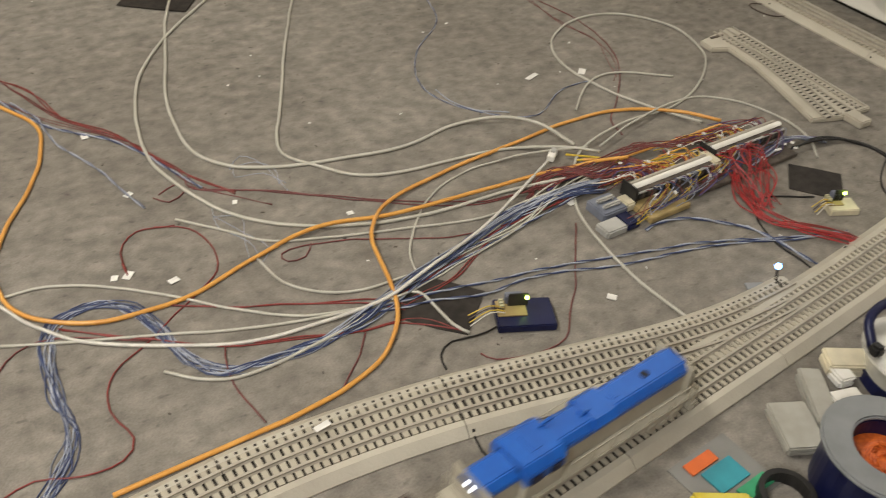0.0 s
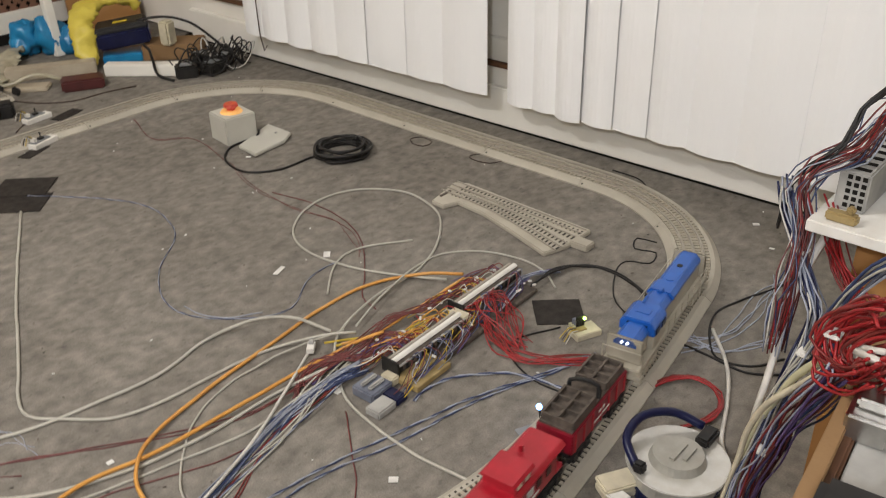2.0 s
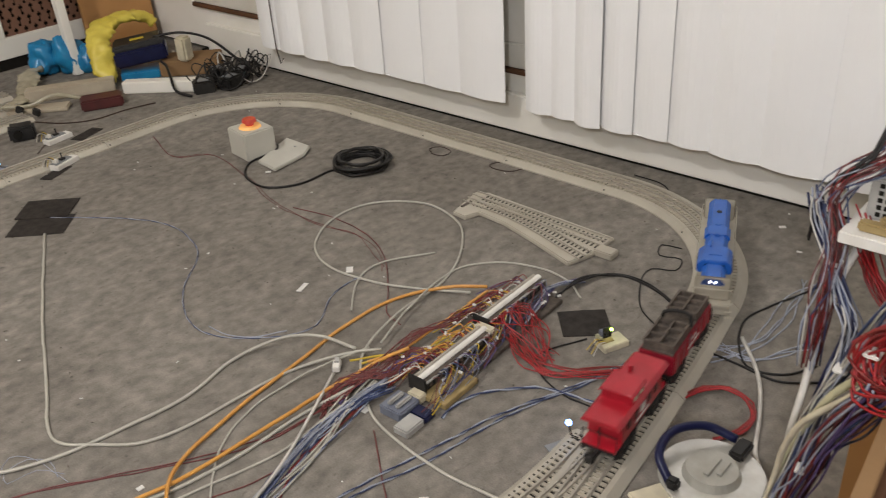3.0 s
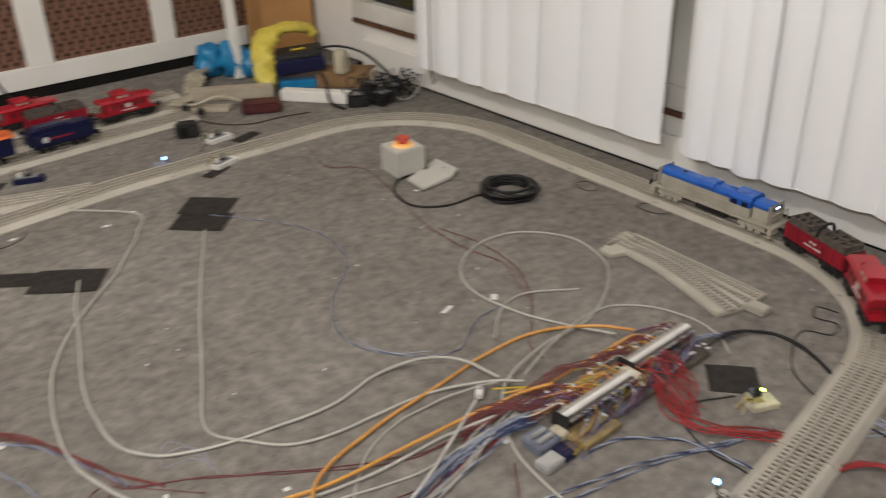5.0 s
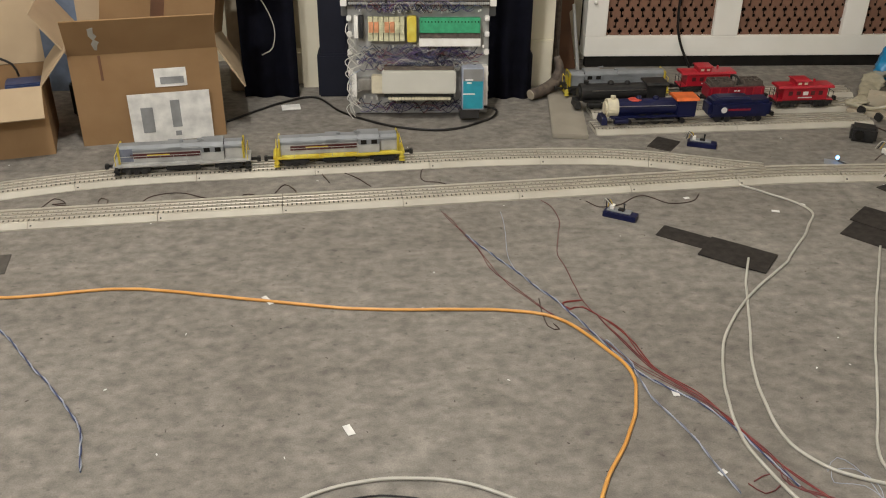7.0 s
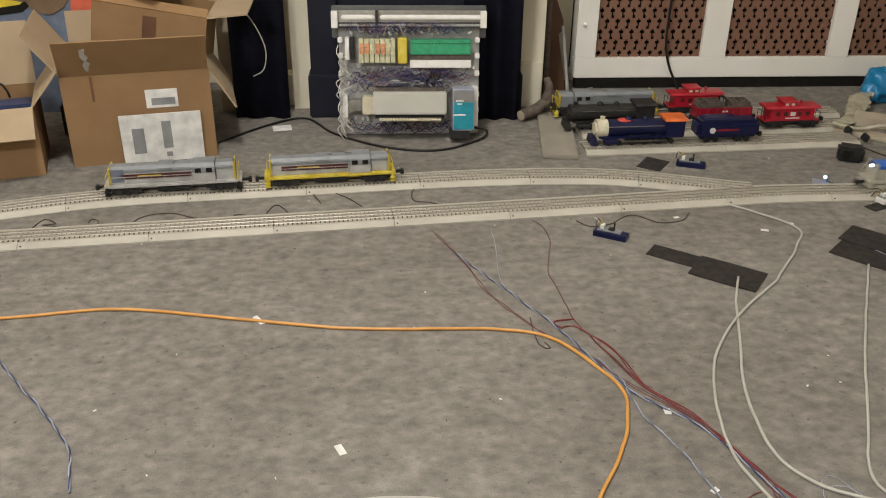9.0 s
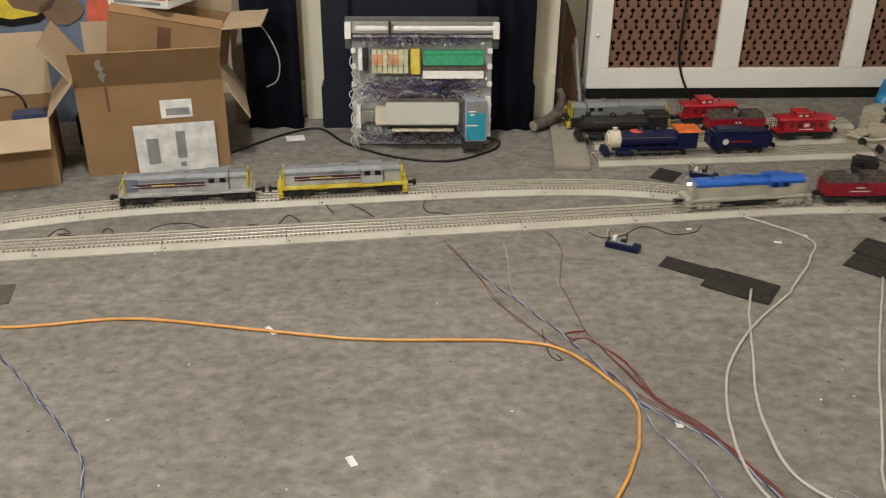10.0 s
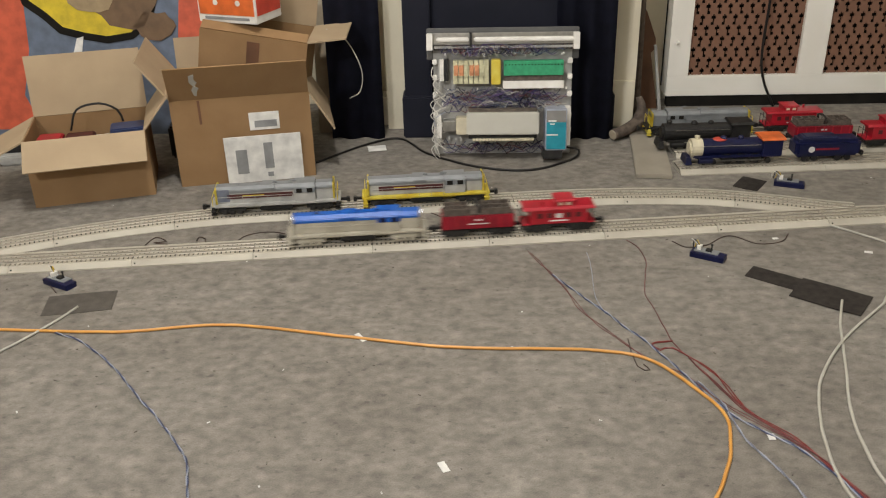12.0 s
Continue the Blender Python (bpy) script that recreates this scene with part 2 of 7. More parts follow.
# ---- mesh helpers ----
class Shape:
    """Collects vertices and faces of one mesh."""

    def __init__(self):
        self.v, self.f = [], []

    def add(self, verts, faces, m=None):
        k = len(self.v)
        self.v += [tuple(m @ Vector(p)) if m else tuple(p) for p in verts]
        self.f += [tuple(i + k for i in f) for f in faces]
        return self

    def box(self, x, y, z, sx, sy, sz, m=None, taper=1.0):
        """A box centred at x, y with its foot at z; taper shrinks the top."""
        a, b = sx / 2, sy / 2
        v = [(x + i * a, y + j * b, z) for i, j in ((-1, -1), (1, -1), (1, 1), (-1, 1))]
        v += [(x + i * a * taper, y + j * b * taper, z + sz) for i, j in ((-1, -1), (1, -1), (1, 1), (-1, 1))]
        return self.add(v, [(3, 2, 1, 0), (4, 5, 6, 7), (0, 1, 5, 4), (1, 2, 6, 5), (2, 3, 7, 6), (3, 0, 4, 7)], m)

    def prism(self, poly, z0, z1, m=None):
        n = len(poly)
        v = [(x, y, z0) for x, y in poly] + [(x, y, z1) for x, y in poly]
        f = [tuple(range(n - 1, -1, -1)), tuple(range(n, 2 * n))]
        f += [(i, (i + 1) % n, n + (i + 1) % n, n + i) for i in range(n)]
        return self.add(v, f, m)

    def cyl(self, p, q, r, r2=None, n=12):
        return self.tube([p, q], r, n, ends=(r, r if r2 is None else r2))

    def tube(self, pts, r, n=6, ends=None):
        pts = [Vector(p) for p in pts]
        k, v, f = len(pts), [], []
        side = None
        for i, p in enumerate(pts):
            d = (pts[min(i + 1, k - 1)] - pts[max(i - 1, 0)]).normalized()
            if side is None:
                side = d.orthogonal().normalized()
            side = (side - d * side.dot(d)).normalized()
            up = d.cross(side)
            rr = r if ends is None else ends[0] + (ends[1] - ends[0]) * i / (k - 1)
            for j in range(n):
                a = 2 * math.pi * j / n
                v.append(p + side * (rr * math.cos(a)) + up * (rr * math.sin(a)))
        for i in range(k - 1):
            for j in range(n):
                j2 = (j + 1) % n
                f.append((i * n + j, i * n + j2, (i + 1) * n + j2, (i + 1) * n + j))
        f += [tuple(range(n - 1, -1, -1)), tuple(range((k - 1) * n, k * n))]
        return self.add(v, f)

    def ring(self, c, r0, r1, z0, z1, n=28):
        v, f = [], []
        for i in range(n):
            a = 2 * math.pi * i / n
            cs, sn = math.cos(a), math.sin(a)
            v += [(c[0] + r * cs, c[1] + r * sn, z) for r, z in ((r0, z0), (r1, z0), (r1, z1), (r0, z1))]
        for i in range(n):
            a, b = 4 * i, 4 * ((i + 1) % n)
            f += [(a + j, b + j, b + (j + 1) % 4, a + (j + 1) % 4) for j in range(4)]
        return self.add(v, [x[::-1] for x in f])

    def ball(self, c, r, sx=1, sy=1, sz=1, n=10, rough=0.0, seed=0):
        v, f, rnd = [], [], random.Random(seed)
        for i in range(n + 1):
            a = math.pi * i / n
            for j in range(2 * n):
                b = math.pi * j / n
                k = 1 + rnd.uniform(-rough, rough) if 0 < i < n else 1
                v.append((c[0] + k * r * sx * math.sin(a) * math.cos(b), c[1] + k * r * sy * math.sin(a) * math.sin(b), c[2] + k * r * sz * math.cos(a)))
        for i in range(n):
            for j in range(2 * n):
                j2 = (j + 1) % (2 * n)
                f.append((i * 2 * n + j, (i + 1) * 2 * n + j, (i + 1) * 2 * n + j2, i * 2 * n + j2))
        return self.add(v, f)

    def mesh(self, name, mat, bevel=0.0, smooth=False):
        me = bpy.data.meshes.new(name)
        me.from_pydata(self.v, [], self.f)
        if bevel:
            bm = bmesh.new()
            bm.from_mesh(me)
            edges = [e for e in bm.edges if len(e.link_faces) == 2 and e.calc_face_angle(0) > 0.5]
            bmesh.ops.bevel(bm, geom=edges, offset=bevel, segments=2, affect="EDGES", clamp_overlap=True)
            bm.to_mesh(me)
            bm.free()
        if smooth:
            for p in me.polygons:
                p.use_smooth = True
        me.materials.append(MAT[mat])
        me.update()
        return me


def part(name, shape, mat, parent, label="", bevel=0.0, smooth=False, at=None):
    """One mesh object under a thing or under a part."""
    ob = new(name, shape.mesh(name, mat, bevel, smooth))
    ob.parent = parent
    if at is not None:
        ob.matrix_basis = at
    return tagged(ob, label)


def thing(name, at, label, category, group="", kind=""):
    """An empty at a thing's base, under which its parts hang."""
    ob = new(name)
    ob.empty_display_size = 0.02
    ob.matrix_basis = at
    return tagged(ob, label, category, group, kind)


def solid(name, shape, mat, at, label, category, group="", kind="", bevel=0.0, smooth=False):
    ob = new(name, shape.mesh(name, mat, bevel, smooth))
    ob.matrix_basis = at
    return tagged(ob, label, category, group, kind)


def spline(pts, step=0.012):
    """Points along a smooth curve through pts."""
    p = [Vector(q) for q in pts]
    p = [2 * p[0] - p[1], *p, 2 * p[-1] - p[-2]]
    out = []
    for a, b, c, d in zip(p, p[1:], p[2:], p[3:]):
        n = max(2, int((c - b).length / step))
        for i in range(n):
            t = i / n
            out.append(0.5 * (2 * b + (c - a) * t + (2 * a - 5 * b + 4 * c - d) * t * t + (3 * b - a - 3 * c + d) * t ** 3))
    return [*out, p[-2]]


def cable(name, pts, r, mat, label, category="cable", group="", n=6, wob=0.0, seed=0, twist=None):
    """A cable that lies on the carpet along points (x, y) or (x, y, z)."""
    rnd = random.Random(seed)
    full = [(q[0] + rnd.uniform(-wob, wob), q[1] + rnd.uniform(-wob, wob), (q[2] if len(q) > 2 else 0.0) + r * 1.02) for q in pts]
    path, amp = [], 0.0028 if r < 0.0017 else 0.0012
    for i, q in enumerate(spline(full)):
        k = Vector((q.x * 23 + seed, q.y * 23, 0.7 * seed))
        path.append(Vector((q.x + amp * noise.noise(k), q.y + amp * noise.noise(k + Vector((9, 5, 2))), max(q.z, r) + 0.8 * amp * max(0.0, noise.noise(k * 0.6)))))
    if twist is not None:
        q = []
        for i, p in enumerate(path):
            d = (path[min(i + 1, len(path) - 1)] - path[max(i - 1, 0)]).normalized()
            a = twist + i * 1.4
            q.append(p + Vector((-d.y, d.x, 0)) * (math.cos(a) * r * 1.1) + Vector((0, 0, (1 + math.sin(a)) * r)))
        path = q
    o = path[len(path) // 2].copy()
    o.z = 0
    s = Shape().tube([q - o for q in path], r, n)
    return solid(name, s, mat, pose(*o), label, category, group, smooth=True)


# ---- the room ----
X0, X1, Y0, Y1, TOP = -1.7, 2.40, -1.5, 3.06, 2.4
solid("floor", Shape().box((X0 + X1) / 2, (Y0 + Y1) / 2, -0.05, X1 - X0 + 0.4, Y1 - Y0 + 0.4, 0.05), "carpet", pose(0, 0, 0), "worn grey-beige short-pile carpet", "floor", kind="structure")
# out of view: ceiling, west and south walls close the room, darkened against bounce
solid("ceiling", Shape().box((X0 + X1) / 2, (Y0 + Y1) / 2, TOP, X1 - X0 + 0.4, Y1 - Y0 + 0.4, 0.1), "ceiling", pose(0, 0, 0), "plain unseen ceiling, greyed to cut bounced light", "ceiling", kind="structure")
solid("wall_west", Shape().box(X0 - 0.05, (Y0 + Y1) / 2, 0, 0.1, Y1 - Y0, TOP), "dim_unseen_wall", pose(0, 0, 0), "plain unseen wall, darkened to cut bounced light", "wall", kind="structure")
solid("wall_south", Shape().box((X0 + X1) / 2, Y0 - 0.05, 0, X1 - X0, 0.1, TOP), "dim_unseen_wall", pose(0, 0, 0), "plain unseen wall, darkened to cut bounced light", "wall", kind="structure")
solid("wall_north", Shape().box((X0 + X1) / 2, Y1 + 0.05, 0, X1 - X0, 0.1, TOP), "cream_wall", pose(0, 0, 0), "cream painted wall behind the radiator cover", "wall", kind="structure")
s = Shape()
s.box(X1 + 0.05, (Y0 + Y1) / 2, 0.012, 0.1, Y1 - Y0, 0.128).box(X1 + 0.05, (Y0 - 0.2) / 2, 0.14, 0.1, -0.2 - Y0, 1.86).box(X1 + 0.05, (2.62 + Y1) / 2, 0.14, 0.1, Y1 - 2.62, 1.86).box(X1 + 0.05, (Y0 + Y1) / 2, 2.0, 0.1, Y1 - Y0, 0.4)
solid("wall_east", s, "white_paint", pose(0, 0, 0), "white painted wall with a low panel under the window", "wall", kind="structure")
solid("baseboard", Shape().box(X1 - 0.01, (0.2 + 2.4) / 2 - 0.2, 0.007, 0.02, 2.9, 0.09), "white_paint", pose(0, 0, 0), "white skirting under the blinds", "baseboard", kind="structure", bevel=0.003)
# solid near-black strip in place of the shade below the skirting
solid("trim", Shape().box(X1 - 0.002, 1.0, 0.0, 0.022, 3.2, 0.006), "dark_gap", pose(0, 0, 0), "near-black strip standing in for the shaded gap under the skirting", "trim", kind="structure")
# window: frame, mullions, panes
win = thing("window_1", pose(X1 + 0.02, 1.2, 0.14), "wide window with pale frame, dark at night", "window", kind="structure")
part("window_sill", Shape().box(-0.016, 0, 0.0005, 0.03, 2.82, 0.012), "brownwood", win, "dark brown sill strip", bevel=0.002)
part("window_frame", Shape().box(0, 0, 0.0135, 0.05, 2.82, 0.056).box(0, 0, 1.8, 0.05, 2.82, 0.06), "upvc", win, bevel=0.003)
for y, w in ((-1.38, 0.1), (-0.62, 0.1), (0.17, 0.16), (0.9, 0.1), (1.38, 0.1)):
    part("mullion", Shape().box(0.002, y, 0.07, 0.05, w, 1.73), "upvc", win, bevel=0.003)
for y, w in ((-1.0, 0.66), (-0.255, 0.63), (0.505, 0.69), (1.14, 0.38)):
    part("pane", Shape().box(0.01, y, 0.07, 0.006, w, 1.73), "glass", win)


# vertical blind: slats hang at their own angles and hide part of one another
def blind(y_edges, z0, name_label):
    b = thing("vertical_blind", pose(2.33, 0, 0), name_label, "window blind", "vertical blinds")
    part("headrail", Shape().box(0.0, (y_edges[0] + y_edges[-1]) / 2, 1.98, 0.04, abs(y_edges[0] - y_edges[-1]), 0.03), "white", b)
    rnd = random.Random(int(y_edges[0] * 100))
    for y0, y1 in zip(y_edges, y_edges[1:]):
        n, bow = 9, rnd.uniform(0.008, 0.018)
        off, turn = rnd.uniform(-0.002, 0.002), 0.006 if rnd.random() < 0.3 else 0.0012
        v, zf = [], z0 + rnd.uniform(-0.003, 0.003)
        for z in (zf, 1.98):
            for i in range(n):
                k = i / (n - 1)
                x = off + (k - 0.5) * turn * 2 + bow * math.sin(math.pi * k) * -1
                v += [(x, y0 + (y1 - y0) * k * 1.13, z), (x + 0.0012, y0 + (y1 - y0) * k * 1.13, z)]
        f = []
        for i in range(n - 1):
            a, t = 2 * i, 2 * n + 2 * i
            f += [(a, a + 2, t + 2, t), (a + 1, t + 1, t + 3, a + 3), (a, a + 1, a + 3, a + 2), (t, t + 2, t + 3, t + 1)]
        f += [(0, 2 * n, 2 * n + 1, 1), (2 * n - 2, 2 * n - 1, 4 * n - 1, 4 * n - 2)]
        slat = part("slat", Shape().add(v, f), "blind", b, smooth=False)
        part("weight_pocket", Shape().box(off - 0.004, (y0 + y1) / 2, zf, 0.004, abs(y1 - y0) * 0.9, 0.001), "blind", slat)
    return b


blind([1.326, 1.45, 1.572, 1.71, 1.815, 1.915, 2.01, 2.108, 2.19], 0.093, "white fabric vertical blind slats over the dark window")
blind([-0.15, -0.02, 0.11, 0.24, 0.37, 0.495, 0.618, 0.725, 0.83, 0.92, 1.0, 1.075, 1.14, 1.2, 1.262], 0.093, "drawn white vertical blind beside a narrow gap")
s = Shape().tube(spline([(2.318, 2.118, 1.5), (2.316, 2.116, 0.6), (2.318, 2.12, 0.1), (2.33, 2.11, 0.07)]), 0.0018)
solid("blind_cord", s, "w_brown", pose(0, 0, 0), "dark hanging cord between the blind slats", "cord")

# radiator cover on the north wall
rad = thing("radiator_cover", pose(1.07, 2.97, 0.0), "white painted radiator cover with brown fretwork grilles", "radiator cover")
# near-black strip stands in for the shaded gap below the cover
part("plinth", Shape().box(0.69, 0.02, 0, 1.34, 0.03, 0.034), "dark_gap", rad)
part("bottom_rail", Shape().box(0.6665, 0.012, 0.034, 1.307, 0.024, 0.062), "white_paint", rad, bevel=0.002)
part("top_rail", Shape().box(0.66, 0.012, 0.62, 1.32, 0.024, 0.07), "white_paint", rad, bevel=0.002)
part("top_board", Shape().box(0.66, 0.03, 0.69, 1.4, 0.12, 0.02), "white_paint", rad, bevel=0.003)
for x0, x1 in ((0.013, 0.076), (0.405, 0.483), (0.807, 0.875), (1.2, 1.32)):
    part("stile", Shape().box((x0 + x1) / 2, 0.012, 0.096, x1 - x0, 0.024, 0.524), "white_paint", rad, bevel=0.002)
part("side_panel", Shape().box(0.023, 0.05, 0.034, 0.02, 0.052, 0.656), "white_paint", rad)
part("door_knob", Shape().ball((0.035, -0.004, 0.2), 0.006), "white_paint", rad, smooth=True)
# near-black sheet stands in for the shade inside the cover
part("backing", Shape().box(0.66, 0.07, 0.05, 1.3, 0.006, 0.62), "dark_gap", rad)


CUTS = {(3, 0), (3, 1), (3, 2), (3, 3), (3, 4), (2, 2), (4, 2), (2, 3), (4, 3), (6, 5), (0, 5), (6, 6), (0, 6)}


def fretwork(x0, x1, z0, z1):
    """A pierced board: little crosses and pointed slots cut in rows."""
    s, step = Shape(), 0.0046
    nx, nz = int((x1 - x0) / step), int((z1 - z0) / step)
    sx, sz = (x1 - x0) / nx, (z1 - z0) / nz
    holes = set()
    for i in range(nx):
        for j in range(nz):
            a, b = (i + 3 * (j // 7 % 2)) % 7, j % 7
            if (a, b) in CUTS:
                holes.add((i, j))
    for i in range(nx):
        j = 0
        while j < nz:
            if (i, j) in holes:
                j += 1
                continue
            k = j
            while k < nz and (i, k) not in holes:
                k += 1
            s.box(x0 + (i + 0.5) * sx, 0.018, z0 + j * sz, sx * 1.001, 0.005, (k - j) * sz)
            j = k
    return s


for x0, x1 in ((0.072, 0.409), (0.479, 0.811), (0.871, 1.204)):
    part("grille", fretwork(x0, x1, 0.094, 0.62), "grille", rad, "brown fretwork grille")

# chimney breast, fire surround, curtain
solid("wall_chimney", Shape().box(0.5975, 2.93, 0, 0.715, 0.26, TOP), "cream_wall", pose(0, 0, 0), "cream chimney breast", "wall", kind="structure")
solid("baseboard_chimney", Shape().box(0.14, 2.86, 0, 0.2, 0.06, 0.09), "cream_wall", pose(0, 0, 0), "old cream skirting beside the fireplace", "baseboard", kind="structure", bevel=0.004)
solid("baseboard_hearth", Shape().box(0.92, 2.793, 0, 0.064, 0.014, 0.137), "cream_wall", pose(0, 0, 0), "old cream skirting between hearth and corner", "baseboard", kind="structure", bevel=0.003)
fire = thing("fire_surround", pose(0.6, 2.76, 0), "black slate fire surround with a blanked opening", "fireplace")
part("back_panel", Shape().box(0.0, 0.02, 0.0, 0.46, 0.03, 0.95), "soot", fire, bevel=0.003)
for x in (-0.265, 0.24):
    part("pilaster", Shape().box(x, 0.01, 0.0, 0.075, 0.08, 0.95).box(x, 0.005, 0.0, 0.09, 0.1, 0.12), "soot", fire, bevel=0.004)
part("mantel", Shape().box(0.0, 0.0, 0.95, 0.72, 0.16, 0.05), "soot", fire, bevel=0.006)


def hanging_cloth(w, h, folds, depth, seed):
    rnd, v, f, n = random.Random(seed), [], [], folds * 8
    ph = [rnd.uniform(0.7, 1.3) for _ in range(folds + 1)]
    for z in (0.0, h * 0.5, h):
        for i in range(n + 1):
            k = i / n
            y = depth * ph[int(k * folds)] * math.sin(2 * math.pi * folds * k) * (1 - 0.3 * z / h)
            v += [((k - 0.5) * w, y, z), ((k - 0.5) * w, y + 0.004, z)]
    m = 2 * (n + 1)
    for r in range(2):
        for i in range(n):
            a, t = r * m + 2 * i, (r + 1) * m + 2 * i
            f += [(a, a + 2, t + 2, t), (a + 1, t + 1, t + 3, a + 3)]
    for i in range(n):
        f += [(2 * i, 2 * i + 1, 2 * i + 3, 2 * i + 2), (2 * m + 2 * i, 2 * m + 2 * i + 2, 2 * m + 2 * i + 3, 2 * m + 2 * i + 1)]
    return Shape().add(v, f)


solid("curtain", hanging_cloth(0.15, 1.9, 2, 0.009, 3), "curtain", pose(0.16, 2.72, 0.0), "navy-black curtain hanging to the floor beside the fireplace", "curtain", smooth=True)
solid("curtain", hanging_cloth(0.16, 1.9, 3, 0.007, 5), "curtain", pose(0.793, 2.69, 0.0), "black cloth hanging beside the fire surround", "curtain", smooth=True)


# ---- the railway: centre lines ----
RAIL_TOP = 0.0162


def arc(c, r, a0, a1, step=4.0):
    n = max(2, int(abs(a1 - a0) / step))
    return [(c[0] + r * math.cos(radians(a0 + (a1 - a0) * i / n)), c[1] + r * math.sin(radians(a0 + (a1 - a0) * i / n))) for i in range(n + 1)]


R = 0.345
near_end = (1.94 + R * math.sin(radians(6)), 0.985 - R * math.cos(radians(6)))
LOOP = [(near_end[0] - d * math.cos(radians(6)), near_end[1] - d * math.sin(radians(6)) - o) for d, o in ((1.5, 0.014), (0.75, 0.014), (0.45, 0.014), (0.3, 0.012), (0.18, 0.008), (0.08, 0.003))]
LOOP += arc((1.924, 0.985), R, -84, 0) + arc((1.94, 1.80), R, 0, 90)
LOOP += arc((1.45, 1.145), 1.0, 90, 96, 2)
far_end = LOOP[-1]
LOOP += [(far_end[0] - d * math.cos(radians(6)), far_end[1] - d * math.sin(radians(6))) for d in (1.0, 2.0, 2.6)]
SIDING = [(1.45, 2.146), (1.32, 2.172), (1.2, 2.212), (1.08, 2.247), (0.95, 2.265), (0.75, 2.264), (0.53, 2.246), (0.2, 2.212), (-0.1, 2.178), (-0.33, 2.118), (-0.54, 2.035), (-0.72, 1.955), (-0.95, 1.89)]
NEAR_SIDING = [(1.7, 0.612), (1.52, 0.604), (1.4, 0.613), (1.28, 0.636), (1.1, 0.668), (0.94, 0.68), (0.8, 0.672), (0.6, 0.645), (0.4, 0.62)]


class Line:
    """A centre line by its length, from where the near straight meets the first curve."""

    def __init__(self, pts, smooth=False):
        p = [Vector((x, y, 0)) for x, y in pts]
        if smooth:
            p = spline(p, 0.02)
        self.p, self.s = p, [0.0]
        for a, b in zip(p, p[1:]):
            self.s.append(self.s[-1] + (b - a).length)

    def at(self, s):
        s = min(max(s, 0.0), self.s[-1] - 1e-6)
        i = max(k for k in range(len(self.s)) if self.s[k] <= s)
        i = min(i, len(self.p) - 2)
        k = (s - self.s[i]) / (self.s[i + 1] - self.s[i])
        return self.p[i].lerp(self.p[i + 1], k)

    def heading(self, s, d=0.03):
        p, q = self.at(s - d), self.at(s + d)
        t = (q - p).normalized()
        return self.at(s), t, Vector((-t.y, t.x, 0))


def sweep(line, s0, s1, profile, o, step=0.02):
    n = max(1, int(round((s1 - s0) / step)))
    v, k = [], len(profile)
    for i in range(n + 1):
        c, t, side = line.heading(s0 + (s1 - s0) * i / n)
        v += [c - o + side * y + Vector((0, 0, z)) for y, z in profile]
    f = [(i * k + j, i * k + (j + 1) % k, (i + 1) * k + (j + 1) % k, (i + 1) * k + j) for i in range(n) for j in range(k)]
    f += [tuple(range(k - 1, -1, -1)), tuple(range(n * k, n * k + k))]
    return Shape().add(v, [x[::-1] for x in f])


def rail_profile(y):
    return [(y - 0.0028, 0.0122), (y + 0.0028, 0.0122), (y + 0.0011, 0.0135), (y + 0.0015, RAIL_TOP), (y - 0.0015, RAIL_TOP), (y - 0.0011, 0.0135)]


BED = [(-0.0445, 0), (0.0445, 0), (0.0445, 0.003), (0.034, 0.0116), (0.0268, 0.0116), (0.0263, 0.0094), (-0.0263, 0.0094), (-0.0268, 0.0116), (-0.034, 0.0116), (-0.0445, 0.003)]
TIE = Shape().box(0, 0, 0.0095, 0.0049, 0.0522, 0.0028).mesh("tie", "tie")


def track(line, s0, s1, label, lift=0.0, length=0.254, hand=0):
    n = max(1, int(round((s1 - s0) / length)))
    for i in range(n):
        a, b = s0 + (s1 - s0) * i / n + 0.0005, s0 + (s1 - s0) * (i + 1) / n - 0.0005
        o = line.at((a + b) / 2)
        t = thing("track_section", pose(o.x, o.y, lift), label, "model track", "sections of the toy railway")
        part("roadbed", sweep(line, a, b, BED, o), "roadbed", t)
        # dark strip under the ties: the shade of the gaps put in as colour
        part("ballast_slot", sweep(line, a, b, [(-0.026, 0.0093), (0.026, 0.0093), (0.026, 0.0099), (-0.026, 0.0099)], o), "slot_shade", t)
        ties, m, near = Shape(), max(2, int((b - a) / 0.0096)), o.y < 0.66 and o.x > 0.75
        dots = Shape()
        for j in range(m):
            c, u, side = line.heading(a + (b - a) * (j + 0.5) / m)
            mx = Matrix.Translation(c - o) @ Matrix.Rotation(math.atan2(u.y, u.x), 4, "Z")
            if near:
                piece = new("tie", TIE)
                piece.parent, piece.matrix_basis = t, mx
            else:
                ties.box(0, 0, 0.0095, 0.0064, 0.0522, 0.0028, mx)
            if hand:
                dots.box(0.0048, 0.0305 * hand, 0.0113, 0.003, 0.0026, 0.0006, mx)
        if not near:
            tagged(part("tie_row", ties, "tie", t), kind="stuff")
        if hand:
            tagged(part("tie_hole_row", dots, "slot_shade", t), kind="stuff")
        for y in (-0.016, 0.0, 0.016):
            part("rail", sweep(line, a, b, rail_profile(y), o), "rail", t)
        c, u, side = line.heading(b - 0.006)
        part("joiner", Shape().box(0, 0.0395, 0.0025, 0.003, 0.003, 0.0055, Matrix.Translation(c - o) @ Matrix.Rotation(math.atan2(u.y, u.x), 4, "Z")), "black", t)


loop = Line(LOOP)
CURVE_START = 1.5
track(loop, 0.0, loop.s[-1], "beige plastic track section with three metal rails on the carpet")
